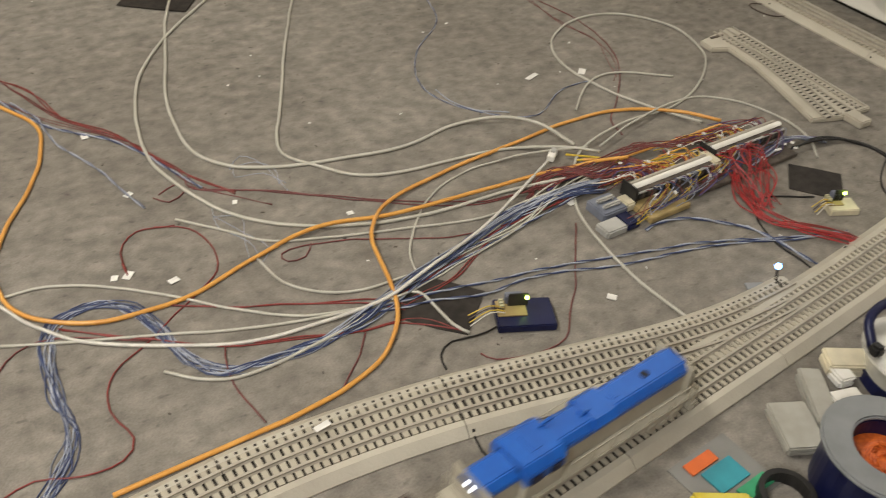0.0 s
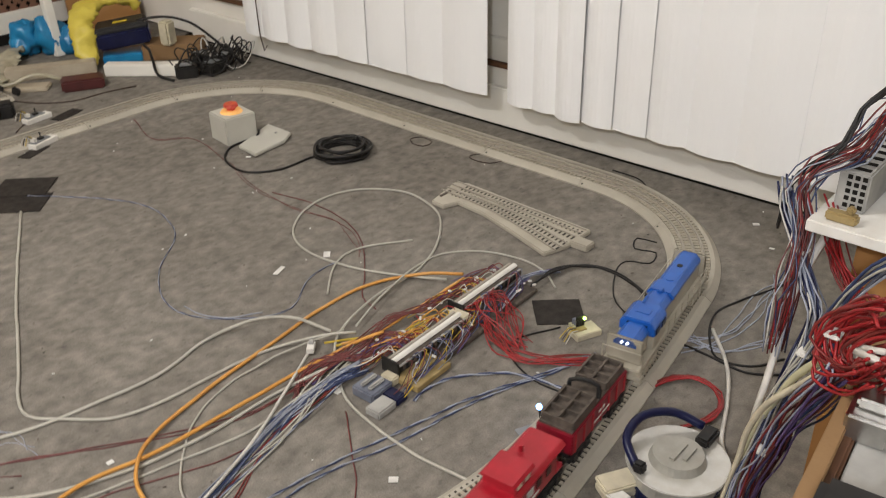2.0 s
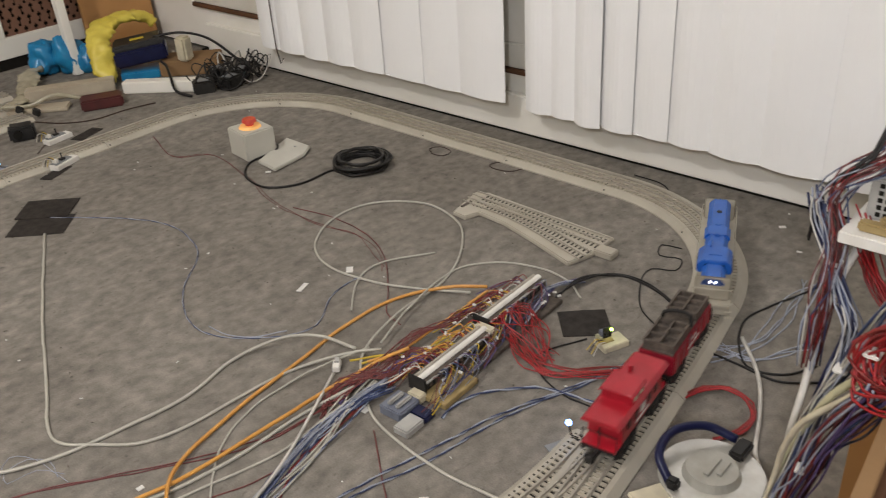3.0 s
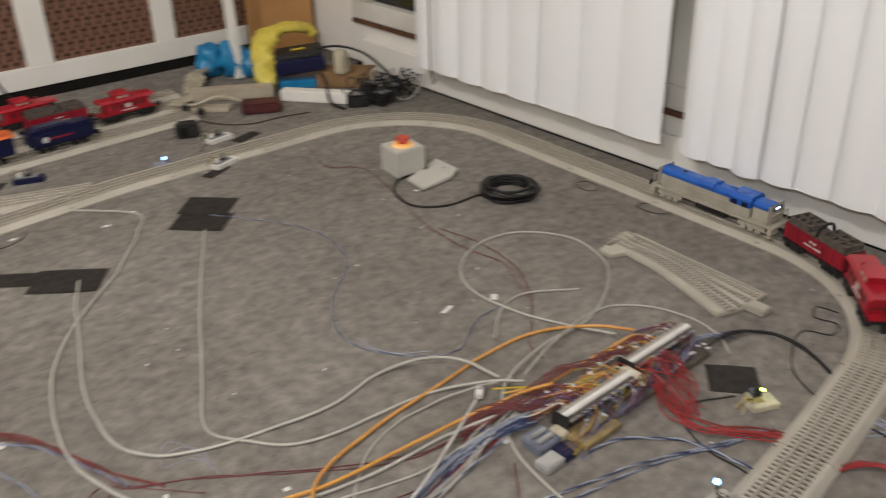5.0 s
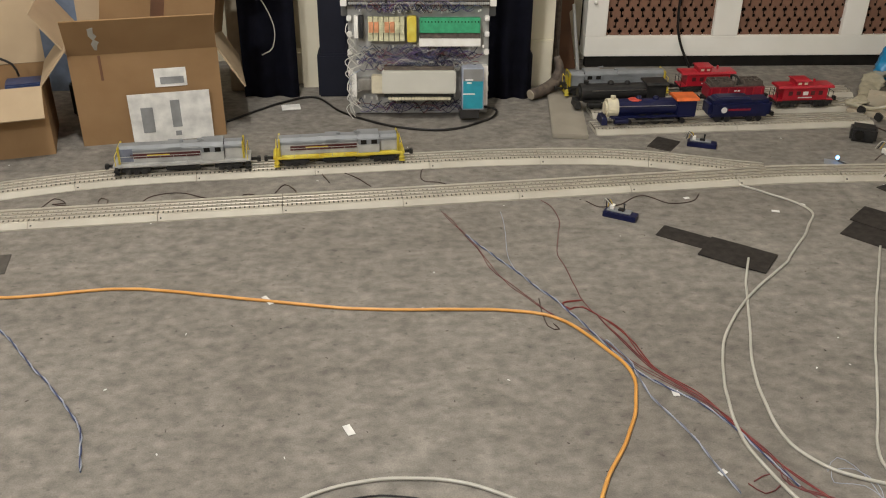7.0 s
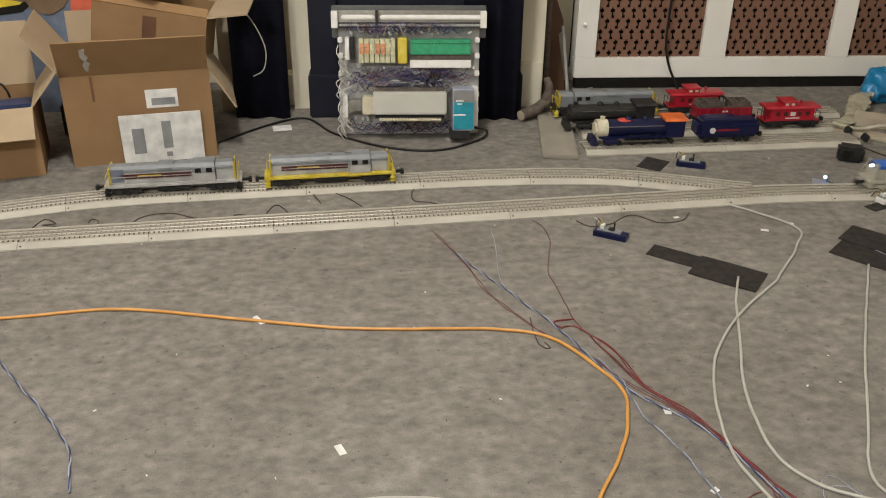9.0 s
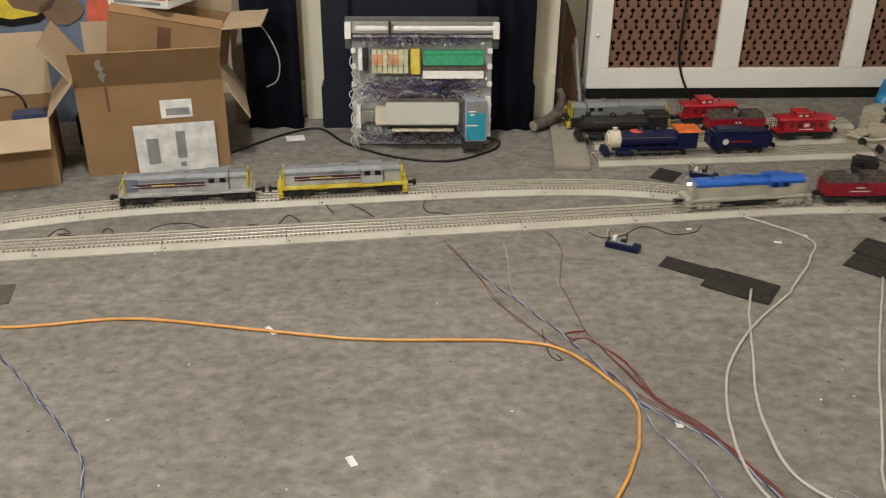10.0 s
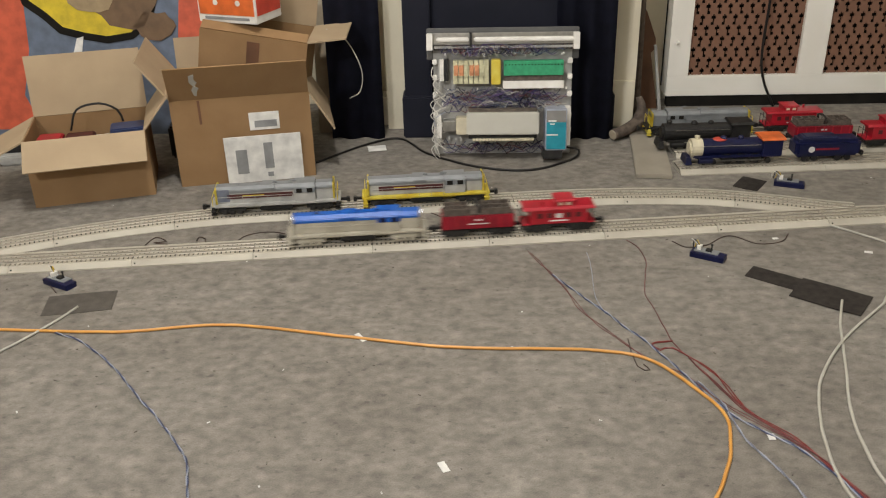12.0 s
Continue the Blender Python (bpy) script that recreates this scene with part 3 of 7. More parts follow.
track(Line(SIDING, True), 0.1, Line(SIDING, True).s[-1], "beige plastic siding track section with three rails", lift=-0.0012)
track(Line(NEAR_SIDING, True), 0.1, Line(NEAR_SIDING, True).s[-1], "beige curved track section leaving the switch", lift=-0.0012, hand=-1)


# ---- rolling stock; x forward, z = 0 on the rails ----
def wheels(owner, xs, r=0.0095, gauge=0.0155):
    for x in xs:
        w = Shape()
        for y in (-gauge, gauge):
            w.cyl((x, y - 0.0025, r), (x, y + 0.0025, r), r, n=14)
        w.cyl((x, -gauge, r), (x, gauge, r), 0.002, n=6)
        part("wheelset", w, "black", owner, smooth=False)


def truck(owner, x, mat, axle=0.026, half=0.024):
    t = part("truck", Shape().box(x, 0, 0.01, 0.03, 0.02, 0.008), "black", owner)
    for y in (-half, half):
        s = Shape().box(x, y, 0.008, 0.062, 0.004, 0.009).box(x - axle / 2 - 0.004, y * 1.06, 0.003, 0.012, 0.005, 0.012).box(x + axle / 2 + 0.004, y * 1.06, 0.003, 0.012, 0.005, 0.012).box(x, y * 1.06, 0.002, 0.012, 0.004, 0.008)
        part("side_frame", s, mat, t, bevel=0.0008)
    wheels(owner, (x - axle / 2, x + axle / 2))


def coupler(owner, x, mat="black"):
    d = 1 if x > 0 else -1
    part("coupler", Shape().box(x, 0, 0.012, 0.022, 0.006, 0.006).box(x + d * 0.011, 0.003, 0.01, 0.008, 0.012, 0.011), mat, owner, bevel=0.001)


def hood_section(x0, x1, w, z0, z1, chamfer):
    """A hood with bevelled shoulders, along x."""
    h = w / 2
    sec = [(-h, z0), (h, z0), (h, z1 - chamfer), (h - chamfer, z1), (-h + chamfer, z1), (-h, z1 - chamfer)]
    v = [(x0, y, z) for y, z in sec] + [(x1, y, z) for y, z in sec]
    k = len(sec)
    return Shape().add(v, [tuple(range(k)), tuple(range(2 * k - 1, k - 1, -1))] + [(i, i + k, (i + 1) % k + k, (i + 1) % k) for i in range(k)])


def diesel(name, at, label, hood, side, deck, trucks, cab_x=-0.057, stripe=None, ends=None, lit=False, cab=None, pilots=None, hatch=None, group="toy locomotives"):
    t = thing(name, at, label, "toy locomotive", group)
    part("deck", Shape().box(0, 0, 0.0195, 0.298, 0.057, 0.006).box(0, 0, 0.014, 0.25, 0.04, 0.006), deck, t, bevel=0.0012)
    part("fuel_tank", Shape().box(0, 0, 0.005, 0.08, 0.044, 0.014, taper=0.95), "black", t, bevel=0.003)
    part("long_hood_side", Shape().box(0.045, 0, 0.0255, 0.178, 0.035, 0.026), side, t, bevel=0.0015)
    part("short_hood_side", Shape().box(-0.113, 0, 0.0255, 0.04, 0.035, 0.026), side, t, bevel=0.0015)
    part("long_hood_roof", hood_section(-0.043, 0.136, 0.036, 0.05, 0.0645, 0.007), hood, t, bevel=0.0012)
    part("short_hood_roof", hood_section(-0.136, -0.092, 0.036, 0.05, 0.0635, 0.007), hood, t, bevel=0.0012)
    c = part("cab", hood_section(-0.092, -0.043, 0.052, 0.0462, 0.0685 if lit else 0.0672, 0.008), cab or hood, t, bevel=0.0012)
    part("cab_side", Shape().box(-0.0675, 0, 0.0257, 0.049, 0.0515, 0.0203), side, t, bevel=0.001)
    if hatch:
        for y in (-0.018, 0.018):
            part("hood_door", Shape().box(0.119, y, 0.03, 0.03, 0.0012, 0.03), hatch, t, bevel=0.0004)
    for y in (-0.0264, 0.0264):
        for dx in (-0.012, 0.012):
            part("cab_window", Shape().box(-0.0675 + dx, y, 0.047, 0.013, 0.0012, 0.01), "navy" if lit else "dark_gap", c)
    part("windscreen", Shape().box(-0.0924, 0, 0.0535, 0.001, 0.03, 0.009), "dark_gap", c)
    part("fan", Shape().cyl((0.085, 0, 0.064), (0.085, 0, 0.0655), 0.0045, n=14), "black" if lit else hood, t)
    part("fan", Shape().cyl((0.04, 0, 0.064), (0.04, 0, 0.0655), 0.006, n=14), hood, t)
    part("dynamic_brake", hood_section(0.0, 0.03, 0.041, 0.056, 0.066, 0.006), hood, t)
    part("exhaust_stack", Shape().box(0.0, 0, 0.064, 0.01, 0.008, 0.005), hood, t, bevel=0.001)
    part("horn", Shape().cyl((-0.05, 0.008, 0.071), (-0.035, 0.008, 0.072), 0.0012, 0.0025, 8), hood, c)
    for x in (0.142, -0.142):
        part("pilot", Shape().box(x, 0, 0.006, 0.008, 0.058, 0.017), pilots or ends or deck, t, bevel=0.001)
        for y in (-0.026, 0.026):
            part("step", Shape().box(x, y, 0.003, 0.012, 0.01, 0.0025).box(x, y, 0.011, 0.012, 0.01, 0.0025), pilots or ends or deck, t)
        part("end_rail", Shape().tube([(x, -0.029, 0.025), (x, -0.029, 0.048), (x, 0.029, 0.048), (x, 0.029, 0.025)], 0.0009, 5), ends or "yellow", t)
    if ends:
        for x in (0.134, -0.134):
            part("end_sheet", Shape().box(x, 0, 0.0255, 0.004, 0.052, 0.04), ends, t, bevel=0.002)
    for y in (-0.0295, 0.0295):
        r = Shape().tube([(-0.04, y, 0.046), (0.13, y, 0.046)], 0.0007, 4)
        for i in range(7):
            r.cyl((-0.04 + i * 0.0283, y, 0.024), (-0.04 + i * 0.0283, y, 0.046), 0.0006, n=4)
        part("handrail", r, side, t)
    if stripe:
        for y in (-0.0182, 0.0182):
            st = part("stripe", Shape().box(0.035, y, 0.037, 0.15, 0.0008, 0.0105), stripe, t)
            part("lettering", Shape().box(0.05, y * 1.03, 0.041, 0.05, 0.0006, 0.0035), "yellow", st, "illegible yellow lettering bar")
    for x in (0.1, -0.1):
        truck(t, x, trucks)
    coupler(t, 0.155)
    coupler(t, -0.155)
    part("headlight", Shape().cyl((0.1355, 0, 0.054), (0.1385, 0, 0.054), 0.004, n=10), "white_led" if lit else "palegrey", t)
    if lit:
        for y in (-0.004, 0.004):
            part("rear_light", Shape().cyl((-0.1355, y, 0.057), (-0.138, y, 0.057), 0.0018, n=8), "white_led", t)
        part("cab_lamp", Shape().box(-0.0675, 0.0, 0.0683, 0.012, 0.02, 0.0012), "blue", t)
    return t


def gondola(name, at, label, group="toy wagons"):
    t = thing(name, at, label, "toy wagon", group)
    part("underframe", Shape().box(0, 0, 0.014, 0.158, 0.04, 0.006), "black", t)
    b = part("body", Shape().box(0, 0, 0.019, 0.156, 0.05, 0.031), "darkred", t, bevel=0.0015)
    for y in (-0.0256, 0.0256):
        for i in range(7):
            part("rib", Shape().box(-0.07 + i * 0.0233, y, 0.021, 0.003, 0.0014, 0.026), "red", b)
        part("lettering", Shape().box(0.0, y * 1.015, 0.03, 0.045, 0.0006, 0.0025).box(0.0, y * 1.015, 0.038, 0.016, 0.0006, 0.004), "paper", b, "illegible white lettering bars")
    ld = part("load", Shape().box(0, 0, 0.049, 0.15, 0.045, 0.004), "darkbrown", t, "dark brown load")
    for x, l in ((0.045, 0.05), (-0.04, 0.06)):
        crate = part("crate", Shape().box(x, 0, 0.0535, l * 0.9, 0.039, 0.004), "darkbrown", t, "dark brown open crate")
        for y in (-0.0205, 0.0, 0.0205):
            part("slat", Shape().box(x, y, 0.0532, l, 0.003, 0.0115), "darkbrown", crate)
        for i in range(4):
            part("slat", Shape().box(x - l / 2 + i * l / 3, 0, 0.0532, 0.003, 0.041, 0.0105), "darkbrown", crate)
    part("bracket", Shape().tube(spline([(0.0, -0.02, 0.054), (0.003, -0.018, 0.069), (0.0, 0.0, 0.074), (-0.003, 0.018, 0.069), (0.0, 0.02, 0.054)]), 0.003, 6), "black", ld)
    truck(t, 0.05, "black", 0.024, 0.022)
    truck(t, -0.05, "black", 0.024, 0.022)
    coupler(t, 0.086)
    coupler(t, -0.086)
    return t


def caboose(name, at, label, group="toy wagons", lower="red"):
    t = thing(name, at, label, "toy wagon", group)
    part("underframe", Shape().box(0, 0, 0.014, 0.16, 0.044, 0.006), "black", t)
    b = part("body", Shape().box(0, 0, 0.0195, 0.124, 0.046, 0.033), lower, t, bevel=0.001)
    part("roof", hood_section(-0.078, 0.078, 0.052, 0.0525, 0.059, 0.005), "red", t, bevel=0.001)
    cp = part("cupola", Shape().box(-0.012, 0, 0.058, 0.036, 0.042, 0.013), "red", t, bevel=0.001)
    part("cupola_roof", hood_section(-0.034, 0.01, 0.046, 0.071, 0.0745, 0.003), "red", cp)
    for y in (-0.0213, 0.0213):
        for x in (-0.02, -0.003):
            part("cupola_window", Shape().box(x, y, 0.062, 0.009, 0.001, 0.006), "cream", cp)
    for y in (-0.0234, 0.0234):
        for x in (-0.042, -0.02, 0.02, 0.042):
            part("side_window", Shape().box(x, y, 0.034, 0.011, 0.001, 0.011), "maroon", b)
        part("lettering", Shape().box(0.0, y * 1.01, 0.034, 0.014, 0.0008, 0.01).box(0.0, y * 1.01, 0.026, 0.04, 0.0008, 0.003), "paper", b, "illegible white lettering bars")
    for x in (-0.071, 0.071):
        part("end_platform", Shape().box(x, 0, 0.0185, 0.018, 0.046, 0.003), "red", t)
        part("end_railing", Shape().tube([(x * 1.1, -0.023, 0.021), (x * 1.1, -0.023, 0.042), (x * 1.1, 0.023, 0.042), (x * 1.1, 0.023, 0.021)], 0.0009, 5).tube([(x * 1.1, 0, 0.021), (x * 1.1, 0, 0.052)], 0.0009, 5), "black", t)
    part("chimney", Shape().cyl((0.035, 0.01, 0.058), (0.035, 0.01, 0.068), 0.003, n=8), "red", t)
    truck(t, 0.048, "black", 0.024, 0.022)
    truck(t, -0.048, "black", 0.024, 0.022)
    coupler(t, 0.087)
    coupler(t, -0.087)
    return t


def on_line(line, s, lift=0.0):
    """The pose of a vehicle whose middle stands at s, its ends on the rails."""
    p, q = line.at(s - 0.09), line.at(s + 0.09)
    d = q - p
    m = (p + q) / 2
    return pose(m.x, m.y, RAIL_TOP + lift, 0, 0, math.degrees(math.atan2(d.y, d.x)))


# front of the blue hood along the loop, from the start of the first curve
RUN = [(0.0, -0.658), (0.5, -0.437), (1.0, -0.24), (1.5, -0.09), (2.0, 0.016), (2.5, 0.118), (3.5, 0.347), (4.5, 0.613), (5.0, 0.769), (6.0, 1.074), (7.0, 1.414), (8.0, 1.774), (9.0, 2.174), (9.5, 2.392), (10.0, 2.639), (10.5, 2.894), (11.0, 3.159), (11.5, 3.429), (12.0, 3.698)]


def front_at(t):
    (t0, t1), (s0, s1) = [(a[0], b[0]) for a, b in zip(RUN, RUN[1:]) if a[0] <= t <= b[0]][0], [(a[1], b[1]) for a, b in zip(RUN, RUN[1:]) if a[0] <= t <= b[0]][0]
    i = [k for k in range(len(RUN) - 1) if RUN[k][0] <= t <= RUN[k + 1][0]][0]
    h = t1 - t0

    def slope(k):
        if k == 0 or k == len(RUN) - 1:
            k2 = 0 if k == 0 else k - 1
            return (RUN[k2 + 1][1] - RUN[k2][1]) / (RUN[k2 + 1][0] - RUN[k2][0])
        return (RUN[k + 1][1] - RUN[k - 1][1]) / (RUN[k + 1][0] - RUN[k - 1][0])

    k = (t - t0) / h
    return s0 * (2 * k ** 3 - 3 * k * k + 1) + slope(i) * h * (k ** 3 - 2 * k * k + k) + s1 * (3 * k * k - 2 * k ** 3) + slope(i + 1) * h * (k ** 3 - k * k)


engine = diesel("locomotive", pose(0, 0, 0), "blue and putty toy diesel locomotive running on the track", "blue", "putty", "putty", "putty", ends="putty", lit=True, group="moving train")
wagon = gondola("gondola", pose(0, 0, 0), "red toy gondola with a dark brown load", group="moving train")
van = caboose("caboose", pose(0, 0, 0), "bright red toy caboose at the end of the train", group="moving train")


def motions():
    for ob, back in ((engine, 0.135), (wagon, 0.394), (van, 0.569)):
        walk(ob, [(i * 0.25, on_line(loop, CURVE_START + front_at(i * 0.25) - back)) for i in range(49)])


# ---- standing stock ----
siding = Line(SIDING, True)


def s_near(line, x):
    """The length along a line at which its x is nearest to the given one."""
    return min(range(0, int(line.s[-1] * 500)), key=lambda i: abs(line.at(i / 500).x - x)) / 500


def parked(line, x, lift=0.0):
    return on_line(line, s_near(line, x), lift)


diesel("locomotive", parked(siding, 0.025, -0.0012), "grey toy diesel locomotive with pale sill standing on the siding", "grey", "palegrey", "palegrey", "black", stripe="maroon", ends="yellow", cab="grey", pilots="black", hatch="slate_blue")
diesel("locomotive", parked(siding, 0.372, -0.0012), "yellow and grey toy diesel locomotive standing on the siding", "grey", "palegrey", "yellow", "black", stripe="maroon", ends="yellow", cab="grey")

# three lengths of loose track under the parked stock
for y0, y1, xa, xb in ((2.443, 2.488, 1.006, 1.75), (2.56, 2.60, 1.02, 1.78), (2.685, 2.715, 1.03, 1.8)):
    track(Line([(xa, y0), (xb, y1)]), 0.0, xb - xa, "loose beige track section laid beside the others", length=0.4)
solid("board", Shape().box(0, 0, 0, 0.09, 0.34, 0.012), "dull_board", pose(0.958, 2.55, 0.0, 0, 0, -6.6), "pale wooden board end beside the parked engines", "board", bevel=0.002)


def steam(name, at, label, body, face, patches):
    t = thing(name, at, label, "toy locomotive", "parked engines")
    part("boiler", Shape().cyl((-0.05, 0, 0.042), (0.1, 0, 0.042), 0.022, n=18), body, t, smooth=False)
    part("smokebox", Shape().cyl((0.1, 0, 0.042), (0.128, 0, 0.042), 0.0235, n=18), face, t)
    part("smokebox_door", Shape().cyl((0.128, 0, 0.042), (0.133, 0, 0.042), 0.016, n=14), face, t)
    part("cab", Shape().box(-0.075, 0, 0.02, 0.05, 0.054, 0.045), body, t, bevel=0.002)
    part("cab_roof", hood_section(-0.105, -0.045, 0.06, 0.064, 0.07, 0.005), "orange" if patches else body, t)
    part("running_board", Shape().box(0.015, 0, 0.022, 0.21, 0.056, 0.003), body, t)
    part("chimney", Shape().cyl((0.112, 0, 0.062), (0.112, 0, 0.073), 0.006, 0.007, 10), face, t)
    part("dome", Shape().ball((0.045, 0, 0.064), 0.009, sz=0.9), body, t, smooth=True)
    part("dome", Shape().ball((0.0, 0, 0.064), 0.008, sz=0.9), body, t, smooth=True)
    if patches:
        part("boiler_patch", Shape().ball((0.055, 0, 0.062), 0.016, sx=1.2, sy=0.9, sz=0.28), "stop_red", t, smooth=True)
    for y in (-0.022, 0.022):
        part("cylinder", Shape().cyl((0.075, y, 0.013), (0.11, y, 0.013), 0.008, n=12), body, t)
        part("side_rod", Shape().box(0.005, y * 1.08, 0.011, 0.12, 0.002, 0.004), "steel", t)
        part("handrail", Shape().tube([(-0.045, y * 1.08, 0.052), (0.1, y * 1.08, 0.052)], 0.001, 5), "steel", t)
    wheels(t, (0.095, 0.07, -0.07), 0.0075)
    wheels(t, (-0.035, 0.0, 0.035), 0.0145)
    part("pilot", Shape().box(0.135, 0, 0.004, 0.016, 0.05, 0.018, taper=0.8), body, t)
    return t


def tender(name, at, label, mat):
    t = thing(name, at, label, "toy tender", "parked engines")
    part("tank", Shape().box(0, 0, 0.014, 0.168, 0.056, 0.045), mat, t, bevel=0.009)
    part("coal_bunker", Shape().box(0.02, 0, 0.059, 0.1, 0.044, 0.007, taper=0.8), mat, t, bevel=0.003)
    for y in (-0.0286, 0.0286):
        e = part("emblem", Shape().cyl((0.045, y, 0.036), (0.045, y * 1.02, 0.036), 0.008, n=14), "paper", t, "round white and red emblem")
        part("streak", Shape().box(0.005, y * 1.01, 0.034, 0.06, 0.0006, 0.005), "darkred", e)
    wheels(t, (-0.055, -0.03, 0.03, 0.055), 0.0085)
    coupler(t, -0.085)
    return t


PARK = RAIL_TOP
steam("steam_locomotive", pose(1.165, 2.453, PARK, 0, 0, 183), "navy blue toy steam locomotive with cream smokebox and orange patches", "navy", "cream", True)
tender("tender", pose(1.384, 2.466, PARK, 0, 0, 183), "navy blue toy tender with a round emblem", "navy")
steam("steam_locomotive", pose(1.12, 2.575, PARK, 0, 0, 183), "black toy steam locomotive parked among the others", "black", "black", False)
diesel("locomotive", pose(1.115, 2.688, PARK, 0, 0, 3), "grey toy diesel locomotive with yellow ends, parked", "grey", "grey", "black", "black", ends="yellow", group="parked engines")
caboose("caboose", pose(1.6, 2.575, PARK, 0, 0, 3), "red toy caboose parked behind the blue tender", "parked engines")
caboose("caboose", pose(1.375, 2.7, PARK, 0, 0, 3), "red toy caboose parked beside the grey engine", "parked engines")
gondola("gondola", pose(1.42, 2.6, PARK, 0, 0, 3), "red toy gondola with a brown load, parked", "parked engines")


# ---- cardboard boxes ----
def carton(name, at, label, w, d, h, flaps, group="cardboard boxes"):
    """An open carton; flaps: (side, length, degrees opened outwards)."""
    t, k = thing(name, at, label, "cardboard box", group), 0.005
    part("front_wall", Shape().box(0, -d / 2 + k / 2, 0, w, k, h), "card", t)
    part("back_wall", Shape().box(0, d / 2 - k / 2, 0, w, k, h), "card", t)
    part("side_wall", Shape().box(-w / 2 + k / 2, 0, 0, k, d - 2 * k, h), "card", t)
    part("side_wall", Shape().box(w / 2 - k / 2, 0, 0, k, d - 2 * k, h), "card", t)
    part("bottom", Shape().box(0, 0, 0.001, w - 2 * k, d - 2 * k, k), "card_in", t)
    for side, l, a in flaps:
        if side in "fb":
            s = -1 if side == "f" else 1
            m = pose(0, s * (d / 2 - k / 2), h + 0.001, 0, 0, 0) @ pose(0, 0, 0, -s * a, 0, 0)
            part("flap", Shape().box(0, 0, 0, w * 0.99, k * 0.8, l), "card_in" if side == "b" or a > 90 else "card", t, at=m)
        else:
            s = -1 if side == "l" else 1
            m = pose(s * (w / 2 - k / 2), 0, h + 0.001) @ pose(0, 0, 0, 0, s * a, 0)
            part("flap", Shape().box(0, 0, 0, k * 0.8, d * 0.97, l), "card_in", t, at=m)
    return t


big = carton("cardboard_box", pose(-0.116, 2.54, 0, 0, 0, 12), "large brown open cardboard box with torn tape and labels", 0.338, 0.28, 0.222, (("f", 0.1, 27), ("b", 0.09, 12), ("l", 0.12, 35), ("r", 0.12, 150)))
part("torn_tape", Shape().prism([(-0.111, 0.078), (-0.098, 0.082), (-0.1, 0.066), (-0.094, 0.056), (-0.101, 0.046), (-0.092, 0.038), (-0.097, 0.03), (-0.1, 0.014), (-0.106, 0.016), (-0.11, 0.034), (-0.104, 0.045), (-0.112, 0.058)], 0.0025, 0.0034, pose(0, 0, 0, 90, 0, 0)), "frosted", big, "torn strip of clear tape", at=pose(0, -0.1375, 0.223, 27, 0, 0))
part("tape_mark", Shape().box(-0.1, -0.1404, 0.16, 0.006, 0.0008, 0.06), "brownwood", big)
lab = part("small_label", Shape().box(0.053, -0.1412, 0.135, 0.074, 0.0016, 0.045), "paper", big, "small white printed label")
part("barcode", Shape().box(0.056, -0.1424, 0.142, 0.055, 0.001, 0.017), "dim_print", lab)
lab = part("shipping_label", Shape().box(0.0, 0, 0, 0.19, 0.002, 0.125), "paper", big, "large white shipping label in a clear sleeve", at=pose(0.043, -0.146, 0.0, 4, 0, 0))
for x, w, z, h in ((-0.055, 0.028, 0.025, 0.065), (0.012, 0.022, 0.035, 0.07), (0.012, 0.014, 0.012, 0.012)):
    part("print_block", Shape().box(x, -0.0016, z, w, 0.001, h), "dim_print", lab)
small = carton("cardboard_box", pose(-0.468, 2.385, 0, 0, 0, 16), "small brown open cardboard box full of odds and ends", 0.28, 0.21, 0.165, (("f", 0.085, 130), ("b", 0.15, 12), ("l", 0.1, 115), ("r", 0.1, 40)))
upper = carton("cardboard_box", pose(-0.09, 2.62, 0.205, 0, 10, 2), "worn brown cardboard box stacked on the larger one", 0.27, 0.2, 0.14, (("f", 0.03, -60), ("r", 0.1, 75), ("b", 0.08, -10)))
part("printed_patch", Shape().box(0.0, -0.101, 0.05, 0.032, 0.001, 0.075), "brownwood", upper)
# contents of the small box
for x, y, z, sx, sy, sz, m, l in ((-0.565, 2.375, 0.087, 0.06, 0.05, 0.05, "red", "small red carton in the box"), (-0.5, 2.4, 0.087, 0.07, 0.05, 0.045, "maroon", "dark red adaptor in the box"), (-0.45, 2.4, 0.087, 0.05, 0.04, 0.04, "white", "white packet in the box"), (-0.39, 2.445, 0.087, 0.09, 0.06, 0.055, "w_blue", "dark blue packet in the box"), (-0.47, 2.42, 0.006, 0.22, 0.15, 0.08, "palegrey", "grey packing filling the box")):
    solid("packet", Shape().box(0, 0, 0, sx, sy, sz), m, pose(x, y, z, 0, 0, 13 + 40 * (x + 0.5)), l, "packet", "odds and ends in the box", bevel=0.003)
cable("lead", [(-0.52, 2.4, 0.14), (-0.5, 2.41, 0.19), (-0.45, 2.43, 0.2), (-0.41, 2.44, 0.18), (-0.4, 2.44, 0.15)], 0.003, "w_black", "black lead looped in the small box")
# orange and white carton on top
oc = thing("carton", pose(-0.108, 2.6, 0.372, 0, 0, -20), "orange and white printed carton on the boxes", "carton")
part("body", Shape().box(0, 0, 0, 0.17, 0.12, 0.14), "white", oc, bevel=0.002)
part("front_print", Shape().box(0, -0.0606, 0.02, 0.16, 0.001, 0.112), "orange", oc, "orange printed panel")
part("side_print", Shape().box(0.0856, 0, 0.02, 0.001, 0.11, 0.112), "stop_red", oc, "red printed panel")
part("caption_bar", Shape().box(0, -0.0608, 0.008, 0.13, 0.001, 0.007), "dim_print", oc, "illegible caption bar")
for x in (-0.03, 0.035):
    part("printed_dot", Shape().cyl((x, -0.0612, 0.05), (x, -0.062, 0.05), 0.007, n=12), "paper", oc)
